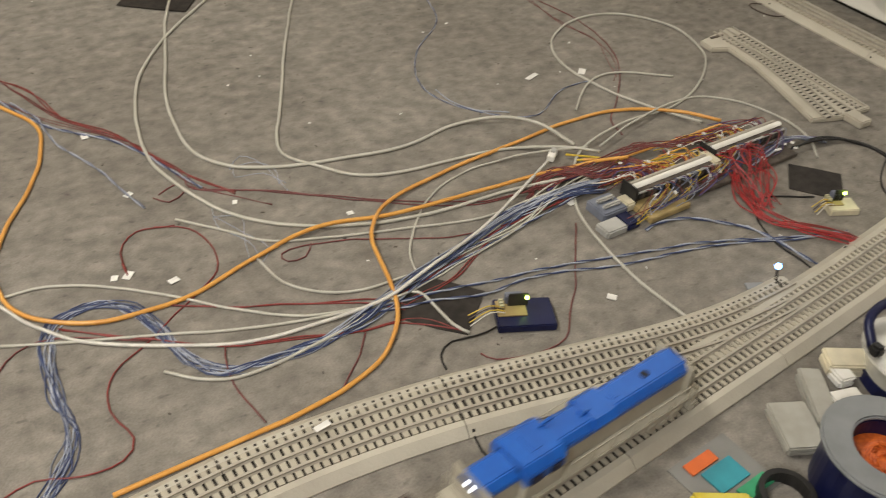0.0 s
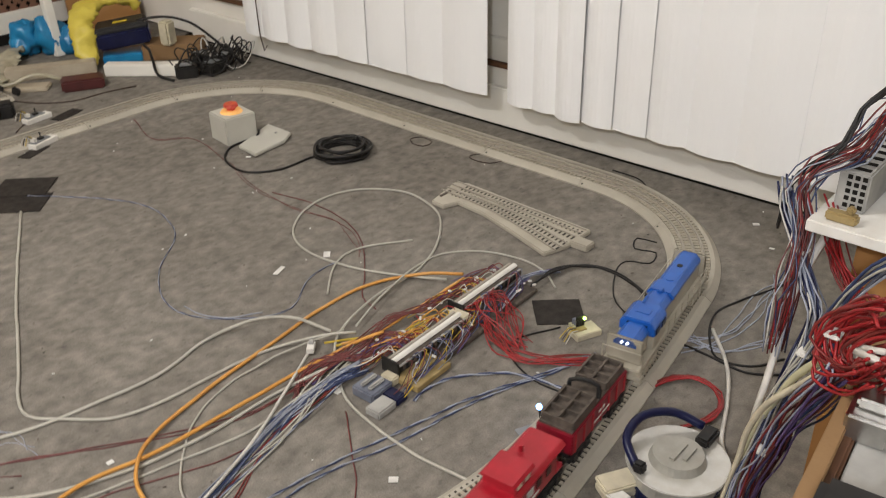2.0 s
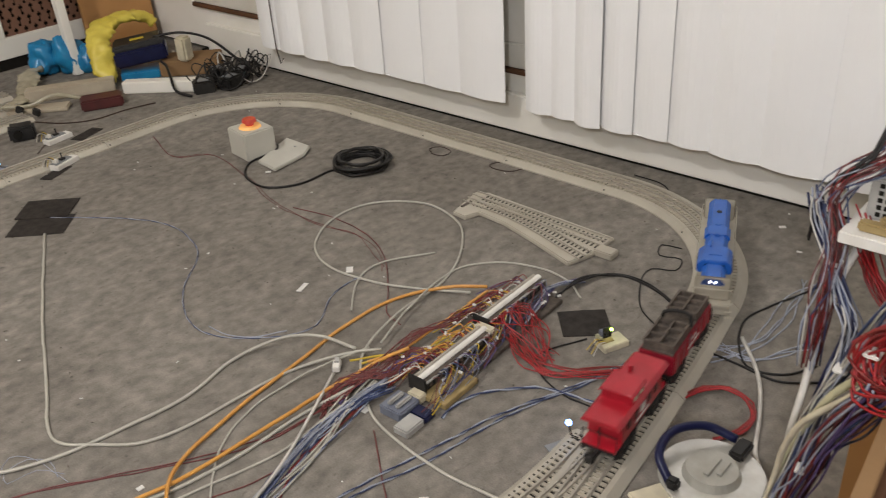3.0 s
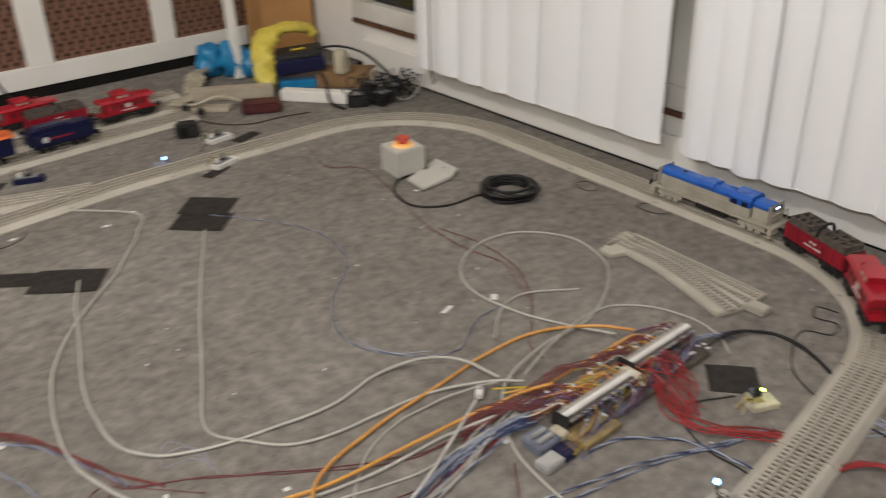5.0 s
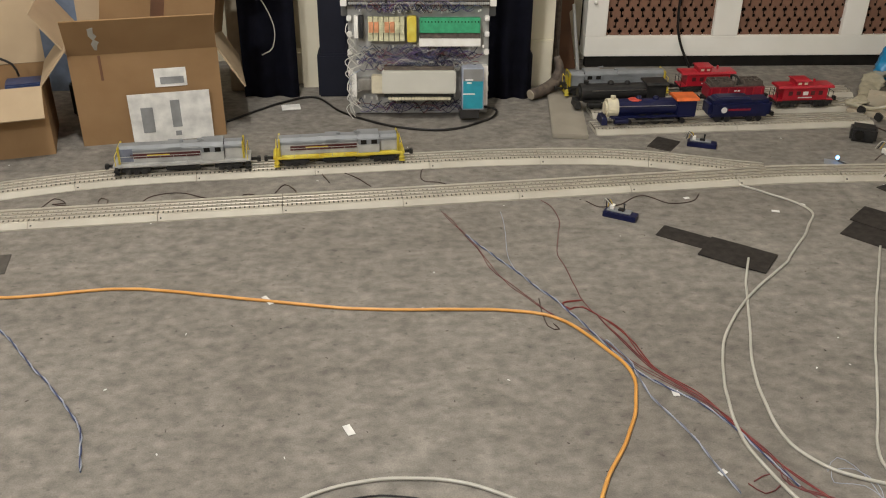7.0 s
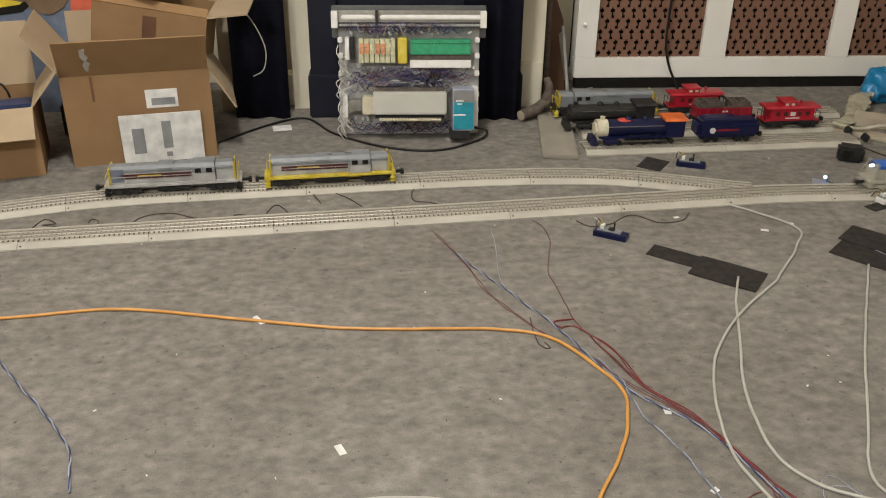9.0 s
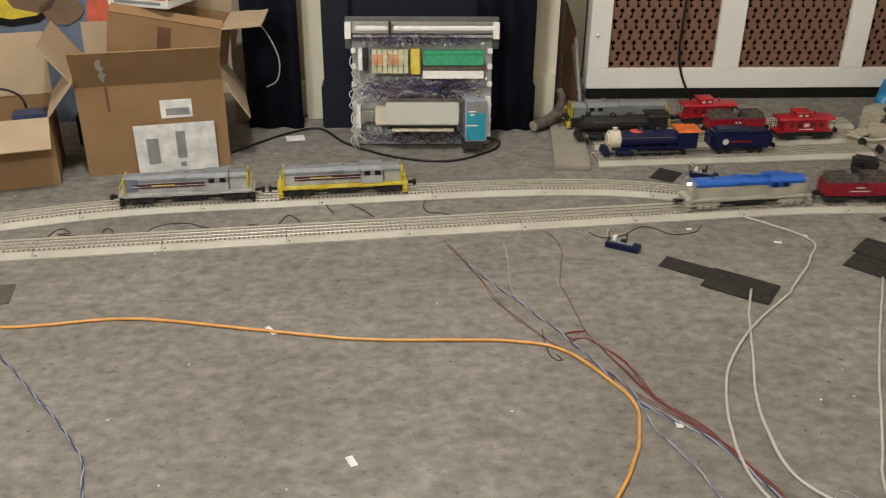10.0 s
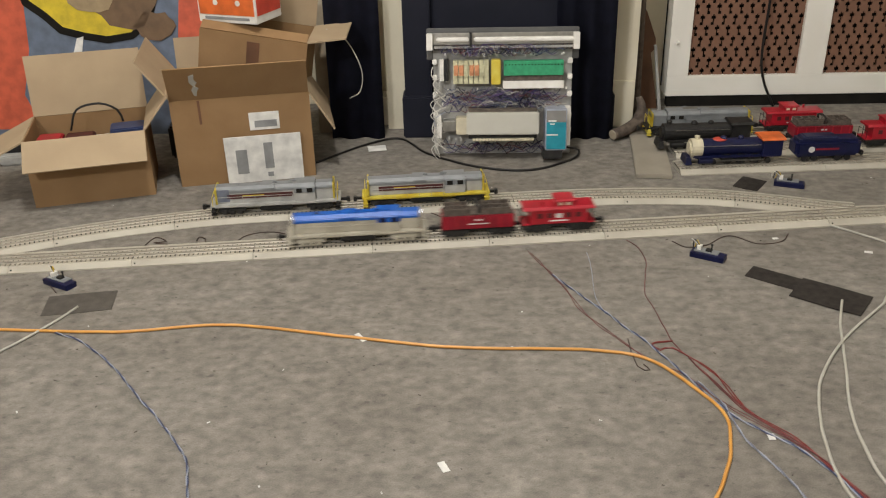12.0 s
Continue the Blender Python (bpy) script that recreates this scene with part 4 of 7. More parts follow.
solid("panel", Shape().box(0, 0, 0, 0.1, 0.02, 0.6), "paleboard", pose(0.09, 2.78, 0.0, -5, 0, 0), "pale board leaning behind the boxes", "board", bevel=0.002)
# clutter in the dark behind the boxes
for x, y, sx, sy, sz, m, l in ((-0.72, 2.62, 0.2, 0.1, 0.06, "black", "dark case behind the small box"), (-0.3, 2.66, 0.1, 0.16, 0.09, "black", "dark case between the boxes"), (-0.74, 2.55, 0.12, 0.03, 0.03, "palegrey", "pale bundle behind the small box"), (-0.27, 2.55, 0.05, 0.12, 0.03, "palegrey", "grey tray between the boxes")):
    solid("case", Shape().box(0, 0, 0, sx, sy, sz), m, pose(x, y, 0, 0, 0, 8), l, "case", bevel=0.006)

# big painted board leaning on the wall: plain shapes in its colours
pb = thing("painted_board", pose(-0.62, 2.79, 0.0, -7, 0, 0), "large painted board with red, blue, yellow and brown shapes", "painting")
part("board", Shape().box(0, 0, 0, 0.9, 0.012, 0.95), "poster_blue", pb)


def patch(poly, mat, layer):
    q = Shape().prism(poly, 0.006 + 0.0012 * layer, 0.007 + 0.0012 * layer, pose(0, 0, 0, 90, 0, 0))
    part("painted_shape", q, mat, pb)


def blob(cx, cz, rx, rz, seed, n=18, j=0.12):
    rnd = random.Random(seed)
    out = []
    for i in range(n):
        a = 2 * math.pi * i / n
        k = 1 + rnd.uniform(-j, j)
        out.append((cx + rx * k * math.cos(a), cz + rz * k * math.sin(a)))
    return out


patch([(-0.45, 0.02), (-0.16, 0.02), (-0.2, 0.12), (-0.165, 0.25), (-0.15, 0.6), (-0.45, 0.6)], "poster_red", 0)
patch([(0.24, 0.05), (0.45, 0.05), (0.45, 0.7), (0.33, 0.7), (0.28, 0.35)], "poster_red", 0)
patch(blob(0.03, 0.43, 0.2, 0.16, 2), "dark_gap", 1)
patch(blob(0.035, 0.44, 0.185, 0.15, 2), "poster_yellow", 2)
patch(blob(0.13, 0.4, 0.1, 0.1, 5), "poster_brown", 3)
patch(blob(0.04, 0.44, 0.085, 0.09, 6), "poster_tan", 4)
patch(blob(0.03, 0.43, 0.042, 0.03, 7), "poster_red", 5)
patch(blob(0.012, 0.425, 0.013, 0.016, 8, 8), "paper", 6)
patch(blob(0.21, 0.31, 0.06, 0.04, 9), "poster_brown", 3)
patch([(-0.02, 0.28), (0.0, 0.285), (-0.02, 0.2), (-0.05, 0.2)], "paper", 3)

# ---- control panel leaning on the fireplace ----
cp = thing("control_panel", pose(0.565, 2.565, 0.004, -9, 0, -1), "home-made control panel of terminals and modules on a grey plate", "control panel")
part("back_plate", Shape().box(0, 0.012, 0, 0.365, 0.008, 0.285), "palegrey", cp, bevel=0.002)
part("head_plate", Shape().box(0, 0.02, 0.25, 0.4, 0.008, 0.082), "dark_plate", cp, bevel=0.002)


def terminal_row(owner, x0, x1, z, pitch, h, mats, depth=0.022, seed=0, name="terminal", y=0.0):
    rnd = random.Random(seed)
    n = int((x1 - x0) / pitch)
    for i in range(n):
        m = mats[i % len(mats)] if len(mats) < 4 else rnd.choice(mats)
        part(name, Shape().box(x0 + (i + 0.5) * pitch, y - depth / 2, z, pitch * 0.86, depth, h).box(x0 + (i + 0.5) * pitch, y - depth * 0.6, z + h * 0.3, pitch * 0.7, depth, h * 0.35), m, owner)


rail_bar = part("din_rail", Shape().box(0, 0.0, 0.29, 0.37, 0.012, 0.03), "steel", cp, "bright steel terminal rail", bevel=0.002)
# two white strips give the steel rail its bright sheen as plain colour
part("rail_cover", Shape().box(-0.13, -0.012, 0.298, 0.085, 0.014, 0.012), "white", cp, "white strip standing in for the sheen of the steel rail", bevel=0.003)
part("rail_cover", Shape().box(0.06, -0.012, 0.298, 0.27, 0.014, 0.012), "white", cp, "white strip standing in for the sheen of the steel rail", bevel=0.003)
part("chrome_strip", Shape().box(0, -0.008, 0.313, 0.365, 0.008, 0.008), "steel", cp, "bright chrome strip", bevel=0.002)
terminal_row(cp, -0.18, 0.185, 0.277, 0.0052, 0.014, ("black", "darkbrown"), 0.016, 1)
terminal_row(cp, -0.178, 0.183, 0.282, 0.0052, 0.006, ("palegrey",), 0.002, 12, "contact", -0.017)
for x in (-0.19, 0.19):
    part("end_block", Shape().box(x, -0.01, 0.278, 0.016, 0.03, 0.042), "white", cp, bevel=0.001)
part("end_clip", Shape().box(-0.083, -0.014, 0.286, 0.006, 0.03, 0.036), "black", cp)
terminal_row(cp, -0.165, -0.13, 0.2, 0.012, 0.055, ("white", "black"), 0.03, 2, "relay")
terminal_row(cp, -0.13, -0.035, 0.192, 0.0135, 0.06, ("pale_lime",), 0.03, 3, "relay")
terminal_row(cp, -0.128, -0.04, 0.214, 0.0135, 0.026, ("pale_orange", "pale_orange", "pale_lime"), 0.035, 4, "relay_top")
part("module", Shape().box(-0.018, -0.018, 0.19, 0.024, 0.04, 0.064), "yellow", cp, "yellow module", bevel=0.002)
gt = part("terminal_block", Shape().box(0.08, -0.014, 0.212, 0.155, 0.03, 0.038), "green", cp, "green pluggable terminal block", bevel=0.001)
for i in range(18):
    part("screw", Shape().cyl((0.008 + i * 0.0085, -0.029, 0.24), (0.008 + i * 0.0085, -0.0305, 0.24), 0.0018, n=6), "dark_gap", gt)
part("duct", Shape().box(0.08, -0.012, 0.178, 0.158, 0.03, 0.02), "white", cp, "white terminal strip", bevel=0.001)
part("terminal_block", Shape().box(0.08, -0.012, 0.1985, 0.155, 0.026, 0.013), "darkbrown", cp)
plc = part("controller", Shape().box(0.0, -0.028, 0.062, 0.19, 0.06, 0.058), "stopbox", cp, "beige programmable controller", bevel=0.003)
part("lower_terminals", Shape().box(0.0, -0.02, 0.05, 0.18, 0.045, 0.012), "black", plc)
part("upper_terminals", Shape().box(0.0, -0.02, 0.12, 0.18, 0.045, 0.008), "darkbrown", plc)
terminal_row(cp, -0.08, 0.085, 0.046, 0.0085, 0.006, ("cream",), 0.02, 5, "screw_terminal", -0.04)
part("converter", Shape().box(-0.108, -0.02, 0.06, 0.03, 0.045, 0.045), "cream", cp, bevel=0.002)
part("breaker", Shape().box(-0.14, -0.018, 0.068, 0.035, 0.04, 0.03), "steel", cp, bevel=0.003)
part("bracket", Shape().box(-0.168, -0.012, 0.05, 0.012, 0.03, 0.06), "white", cp)
ps = part("power_module", Shape().box(0.138, -0.034, 0.022, 0.056, 0.072, 0.108), "w_pale", cp, "cyan power module with a black foot", bevel=0.002)
part("face_plate", Shape().box(0.138, -0.0705, 0.026, 0.05, 0.002, 0.07), "cyan", ps)
part("face_label", Shape().box(0.138, -0.0705, 0.0965, 0.05, 0.002, 0.03), "clear", ps, "pale clear upper face")
part("foot", Shape().box(0.13, -0.034, 0.0, 0.05, 0.065, 0.022), "black", ps)
for z, w in ((0.098, 0.02), (0.09, 0.012), (0.062, 0.03)):
    part("caption_bar", Shape().box(0.128, -0.0722, z, w, 0.001, 0.0035), "paper", ps, "illegible white caption bar")
terminal_row(cp, 0.163, 0.18, 0.03, 0.016, 0.1, ("white",), 0.04, 6, "side_terminal")
rnd = random.Random(11)
for i in range(240):
    zc = rnd.choice((0.276, 0.16, 0.15, 0.278, 0.14, 0.03, 0.17, 0.13, 0.02))
    a, l = rnd.uniform(-0.17, 0.1), rnd.uniform(0.03, 0.08)
    q = [(a + l * k / 4, -0.012 - rnd.uniform(0, 0.014), zc + rnd.uniform(-0.016, 0.016)) for k in range(5)]
    part("wire", Shape().tube(spline(q, 0.008), 0.0009, 5), rnd.choice(("navy", "w_violet", "w_violet", "w_blue", "navy", "w_black", "w_dull", "w_grey", "slate_blue")), cp)
for i in range(20):
    z = rnd.uniform(0.03, 0.25)
    q = [(-0.175 + rnd.uniform(-0.01, 0.03), -0.02, z), (-0.185 + rnd.uniform(-0.006, 0.01), -0.03, z - 0.02), (-0.165 + rnd.uniform(-0.01, 0.02), -0.025, z - 0.05)]
    part("wire", Shape().tube(spline(q, 0.008), 0.0012, 5), rnd.choice(("w_white", "w_grey", "w_white", "w_pale")), cp)

for i in range(46):
    x, z = rnd.uniform(-0.17, 0.17), rnd.choice((0.262, 0.266, 0.165, 0.172, 0.13, 0.035, 0.045))
    part("marker_tag", Shape().box(x, -0.014, z + rnd.uniform(-0.004, 0.004), rnd.uniform(0.003, 0.006), 0.004, rnd.uniform(0.004, 0.008)), "paper", cp)
for x in (-0.178, 0.176):
    for z in (0.06, 0.1, 0.155, 0.2, 0.24):
        part("clip", Shape().box(x, -0.004, z, 0.012, 0.02, 0.014), "white", cp, bevel=0.002)

# poles, a dark board and a log by the chimney
solid("pole", Shape().cyl((0.987, 2.915, 0.0), (0.985, 2.96, 0.75), 0.0095, n=10), "greywood", pose(0, 0, 0), "grey-brown pole leaning in the corner by the chimney", "pole")
solid("pole", Shape().cyl((0.968, 2.9, 0.0), (0.972, 2.955, 0.8), 0.006, n=9), "paleboard", pose(0, 0, 0), "thin pale rod leaning beside a brown pole", "pole")
board = Shape().prism([(-0.035, 0.0), (0.035, 0.0), (0.004, 0.172), (0.018, 0.185), (0.016, 0.214), (-0.016, 0.297), (-0.024, 0.3)], -0.01, 0.01, pose(0, 0, 0, 90, 0, 0))
solid("tapered_board", board, "brownwood", pose(1.022, 2.965, 0.0, -2, 0, 0), "dark brown tapered wooden board leaning in the corner", "board", bevel=0.002)
solid("metal_rod", Shape().cyl((1.06, 2.93, 0.0), (1.034, 2.945, 0.2), 0.0055, 0.0045, 8), "palegrey", pose(0, 0, 0), "pale metal rod leaning on the dark board", "rod")
log = thing("log", pose(0.925, 2.705, 0.0), "gnarled grey-brown log with a sawn end by the hearth", "log")
part("trunk", Shape().tube(spline([(-0.047, -0.04, 0.019), (-0.01, -0.015, 0.024), (0.025, 0.015, 0.032), (0.05, 0.03, 0.055)], 0.008), 0.017, 10, ends=(0.015, 0.02)), "greywood", log, smooth=True)
part("fork", Shape().tube(spline([(0.03, 0.018, 0.04), (0.04, 0.025, 0.075), (0.03, 0.03, 0.105)], 0.008), 0.012, 9, ends=(0.016, 0.009)), "greywood", log, smooth=True)
part("fork", Shape().tube(spline([(0.04, 0.02, 0.035), (0.075, 0.015, 0.035), (0.1, 0.0, 0.02)], 0.008), 0.012, 9, ends=(0.016, 0.01)), "greywood", log, smooth=True)
part("sawn_end", Shape().cyl((-0.0475, -0.0404, 0.0192), (-0.0495, -0.0418, 0.0188), 0.014, n=12), "paleboard", log, "pale sawn end")
cable("mains_cable", [(1.365, 2.962, 0.5), (1.36, 2.96, 0.3), (1.357, 2.958, 0.16), (1.372, 2.955, 0.08), (1.41, 2.95, 0.0)], 0.0038, "w_black", "black cable hanging down the radiator cover")
solid("paper_slip", Shape().box(0, 0, 0, 0.05, 0.042, 0.001), "paper", pose(0.22, 2.63, 0.001, 0, 0, 10), "white paper slip on the carpet by the curtain", "paper")
cable("hanging_lead", [(0.1, 2.66, 0.325), (0.15, 2.66, 0.295), (0.187, 2.66, 0.215), (0.18, 2.66, 0.155), (0.15, 2.66, 0.135)], 0.0017, "w_grey", "grey lead hanging from the stacked boxes")

# ---- the far corner ----
solid("orange_panel", Shape().box(0, 0, 0, 0.22, 0.03, 0.75), "wood", pose(2.27, 2.86, 0.0, -5, 0, -18), "orange-brown wooden board leaning in the corner", "board", bevel=0.002)
solid("white_pole", Shape().box(0, 0, 0, 0.026, 0.026, 0.9), "white_paint", pose(2.03, 2.73, 0.0, -10, 3, 0), "white square pole leaning on the radiator cover", "pole", bevel=0.002)


def bag(name, mat, label, lobes, at):
    """A crumpled bag of several lobes in one skin, with creases of two sizes."""
    s = Shape()
    for x, y, z, r, sx, sy, sz in lobes:
        b = Shape().ball((0, 0, 0), 1.0, n=22)
        v = []
        for p in b.v:
            q = Vector((p[0] * sx * r, p[1] * sy * r, p[2] * sz * r))
            o = Vector((x, y, z))
            k = 1 + 0.35 * noise.noise((q + o) * 28) + 0.22 * abs(noise.noise((q + o) * 75)) + 0.08 * noise.noise((q + o) * 190)
            w = o + q * k
            v.append((w.x, w.y, max(w.z, 0.001)))
        s.add(v, b.f)
    return solid(name, s, mat, at, label, "plastic bag", smooth=True)


def draped(name, mat, label, path, half, thick, seed):
    """A limp plastic bag that lies along a path: a flat tube, creased and uneven."""
    pts, v, f, n = spline(path, 0.006), [], [], 22
    for i, p in enumerate(pts):
        d = (pts[min(i + 1, len(pts) - 1)] - pts[max(i - 1, 0)]).normalized()
        side = Vector((-d.y, d.x, 0)).normalized()
        up = d.cross(side)
        k = i / (len(pts) - 1)
        w = half * (0.75 + 0.45 * noise.noise(Vector((seed, k * 5, 0)))) * min(1.0, 0.3 + 6 * min(k, 1 - k))
        for j in range(n):
            a = 2 * math.pi * j / n
            q = p + side * (w * math.cos(a)) + up * (thick * math.sin(a))
            c = 1 + 0.3 * noise.noise(q * 30) + 0.5 * abs(noise.noise(q * 70))
            q = p + (q - p) * c + up * (0.006 * noise.noise(q * 55))
            v.append((q.x, q.y, max(q.z, 0.001)))
    for i in range(len(pts) - 1):
        f += [(i * n + j, i * n + (j + 1) % n, (i + 1) * n + (j + 1) % n, (i + 1) * n + j) for j in range(n)]
    f += [tuple(range(n - 1, -1, -1)), tuple(range((len(pts) - 1) * n, len(pts) * n))]
    return solid(name, Shape().add(v, f), mat, pose(0, 0, 0), label, "plastic bag", smooth=True)


bag("plastic_bag", "bag_blue", "crumpled blue plastic bag by the radiator cover", [(0, 0, 0.045, 0.046, 1.1, 1, 1.1), (0.05, -0.05, 0.05, 0.046, 1.0, 1, 1.2), (0.09, -0.1, 0.035, 0.035, 1.0, 1, 1.2)], pose(1.985, 2.825, 0))
draped("plastic_bag", "bag_yellow", "limp yellow plastic bag draped over the clutter", [(2.03, 2.535, 0.006), (2.035, 2.56, 0.05), (2.05, 2.6, 0.105), (2.1, 2.645, 0.14), (2.18, 2.66, 0.15), (2.24, 2.645, 0.135), (2.26, 2.63, 0.115)], 0.042, 0.014, 3)
draped("plastic_bag", "clear_bag", "crumpled clear plastic bag on the floor", [(1.71, 2.61, 0.005), (1.77, 2.6, 0.01), (1.82, 2.64, 0.014), (1.86, 2.7, 0.022), (1.9, 2.76, 0.036), (1.95, 2.79, 0.03)], 0.03, 0.007, 7)
case = thing("tool_case", pose(2.15, 2.545, 0.045, 0, -6, -32), "dark blue-black case resting on planks", "case")
part("body", Shape().box(0, 0, 0, 0.15, 0.1, 0.045), "navy", case, bevel=0.006)
part("lid", Shape().box(0, 0, 0.046, 0.15, 0.1, 0.018, taper=0.94), "black", case, bevel=0.005)
part("badge", Shape().box(0.0, -0.005, 0.0645, 0.04, 0.02, 0.001), "poster_yellow", case)
for x, y, a, l, w, h, m, lb in ((1.92, 2.565, -31, 0.24, 0.045, 0.034, "paleboard", "pale wooden plank on the floor"), (2.085, 2.365, -52, 0.21, 0.035, 0.034, "white_paint", "white painted wood offcut on the floor"), (2.25, 2.45, -45, 0.17, 0.1, 0.045, "card", "flattened brown carton in the corner"), (1.8, 2.52, -40, 0.16, 0.05, 0.012, "paleboard", "pale strip of wood on the floor"), (2.13, 2.54, -32, 0.11, 0.08, 0.025, "bag_blue", "blue folded sheet under the case")):
    solid("offcut", Shape().box(0, 0, 0, l, w, h), m, pose(x, y, 0, 0, 0, a), lb, "wood offcut" if "wood" in lb or "plank" in lb else "carton", bevel=0.003)
solid("adaptor", Shape().box(0, 0, 0, 0.11, 0.06, 0.03), "maroon", pose(1.922, 2.4, 0, 0, 0, -27), "dark red transformer box on the floor", "adaptor", bevel=0.005)
for x, y, a in ((2.15, 2.25, -30), (2.215, 2.215, 10), (2.275, 2.25, 40), (2.24, 2.31, 60)):
    ad = thing("power_adaptor", pose(x, y, 0, 0, 0, a), "black plug-in power adaptor in a heap of leads", "adaptor", "power adaptors")
    part("body", Shape().box(0, 0, 0, 0.06, 0.045, 0.035), "black", ad, bevel=0.004)
    part("rating_label", Shape().box(0, 0, 0.0352, 0.035, 0.03, 0.0006), "grey", ad)
solid("white_plug", Shape().box(0, 0, 0, 0.04, 0.035, 0.07), "cream", pose(2.215, 2.42, 0.046, 0, 0, 20), "cream plug standing on the clutter", "plug", bevel=0.006)
rnd = random.Random(4)
for k in range(22):
    cx, cy, w, d, a0 = rnd.uniform(2.15, 2.31), rnd.uniform(2.2, 2.34), rnd.uniform(0.02, 0.06), rnd.uniform(0.015, 0.04), rnd.uniform(0, 6.3)
    q = [(min(2.36, cx + w * math.cos(a0 + 0.7 * i) + 0.006 * i), max(2.165, cy + d * math.sin(a0 + 0.7 * i)), max(0.0, 0.03 + 0.028 * math.sin(a0 * 3 + 1.1 * i))) for i in range(10)]
    cable("tangled_lead", q, rnd.uniform(0.0014, 0.0028), "w_white" if k % 9 == 4 else "w_black", "tangled lead in the corner heap", group="corner leads")
cable("black_lead", [(2.17, 2.5, 0.11), (2.23, 2.45, 0.115), (2.27, 2.38, 0.1), (2.29, 2.3, 0.06), (2.3, 2.24, 0.02)], 0.004, "w_black", "black lead arching over the corner clutter")
cable("black_lead", [(2.15, 2.45, 0.05), (2.13, 2.39, 0.05), (2.1, 2.33, 0.04), (2.085, 2.29, 0.01), (2.1, 2.24, 0.0)], 0.004, "w_black", "black lead hanging over the white offcut")
cable("clear_lead", [(1.72, 2.56, 0.02), (1.78, 2.53, 0.012), (1.84, 2.5, 0.03), (1.9, 2.47, 0.01)], 0.006, "clear_bag", "clear tube among the clutter")
for x, y in ((1.745, 2.52), (1.765, 2.465)):
    solid("clip", Shape().box(0, 0, 0, 0.012, 0.021, 0.02), "black", pose(x, y, 0.01, 20, 0, 30), "black clip beside the parked train", "clip", bevel=0.003)
ca = thing("black_adaptor", pose(1.675, 2.355, 0, 0, 0, -25), "small black device with a lens on the floor", "device")
part("body", Shape().box(0, 0, 0, 0.062, 0.045, 0.038), "black", ca, bevel=0.006)
part("lens", Shape().cyl((-0.01, -0.0225, 0.02), (-0.01, -0.03, 0.02), 0.011, n=12), "dark_gap", ca)


# ---- emergency stop box, lid and coil ----
es = thing("stop_button_box", pose(1.952, 1.775, 0, 0, 0, -8), "cream box with a red stop button on an amber collar", "stop button")
part("enclosure", Shape().box(0, 0, 0, 0.078, 0.078, 0.066), "stopbox", es, bevel=0.003)
part("collar", Shape().cyl((0, 0, 0.066), (0, 0, 0.071), 0.026, 0.022, 20), "amber_glow", es, "glowing amber collar")
bt = part("button", Shape().cyl((0, 0, 0.071), (0, 0, 0.079), 0.01, n=16).cyl((0, 0, 0.079), (0, 0, 0.086), 0.017, 0.015, 20), "stop_red", es, "red mushroom button")
part("arrow_ring", Shape().ring((0, 0), 0.008, 0.011, 0.0858, 0.0866, 16), "orange", bt)
ld = thing("box_lid", pose(1.985, 1.69, 0, 0, 0, -8), "cream plastic box lid lying on the carpet", "lid")
part("plate", Shape().prism([(-0.07, -0.055), (0.022, -0.032), (0.058, 0.0), (0.048, 0.085), (-0.072, 0.015)], 0.002, 0.01), "stopbox", ld, bevel=0.002)
part("screw_post", Shape().cyl((0.03, 0.02, 0.01), (0.03, 0.02, 0.012), 0.003, n=8), "palegrey", ld)
co = thing("cable_coil", pose(2.045, 1.51, 0), "coil of shiny black cable lying on the carpet", "cable coil")
for k in range(9):
    rnd = random.Random(k)
    rr, zz = 0.052 + rnd.uniform(-0.01, 0.012), 0.005 + (k % 4) * 0.006
    q = [((rr + rnd.uniform(-0.003, 0.003)) * math.cos(a * math.pi / 8), (rr + rnd.uniform(-0.003, 0.003)) * math.sin(a * math.pi / 8), zz + rnd.uniform(-0.002, 0.002)) for a in range(17)]
    part("turn", Shape().tube(spline(q), 0.0034, 6), "w_black", co, smooth=True)


# ---- tape patches, sensors, scraps of paper ----
def tape(x, y, w, d, a, label, lift=0.0, mat="tape_mat"):
    s = Shape().prism([(-w / 2, -d / 2), (w * 0.1, -d / 2 * 1.04), (w / 2, -d / 2 * 0.97), (w / 2 * 0.985, d / 2), (0, d / 2 * 1.03), (-w / 2 * 1.02, d / 2)], 0.0, 0.0016)
    return solid("tape_patch", s, mat, pose(x, y, lift, 0, 0, a), label, "tape", "black tape patches")


DARK = "patch of black gaffer tape holding a cable to the carpet"
tape(1.463, 1.845, 0.115, 0.085, -46, DARK)
tape(1.508, 1.905, 0.11, 0.085, -46, DARK, 0.0017)
tape(1.085, 1.845, 0.13, 0.05, -37, DARK)
tape(1.155, 1.775, 0.13, 0.085, -37, DARK, 0.0017)
tape(-0.285, 1.78, 0.13, 0.075, 10, "faded dark tape patch on the carpet", mat="faded_tape")
tape(-0.42, 1.62, 0.08, 0.05, 40, DARK)
tape(1.165, 2.34, 0.06, 0.075, -35, DARK)
tape(1.785, 2.24, 0.08, 0.035, 20, DARK)
tape(1.615, 2.075, 0.075, 0.03, 25, DARK)
tape(1.193, 0.808, 0.09, 0.08, -48, "black tape patch over the wire bundle")
tape(1.82, 0.776, 0.076, 0.068, -48, "raised piece of black tape over the wires")
tape(1.62, 0.445, 0.06, 0.04, 20, "black tape scrap beside the reel")


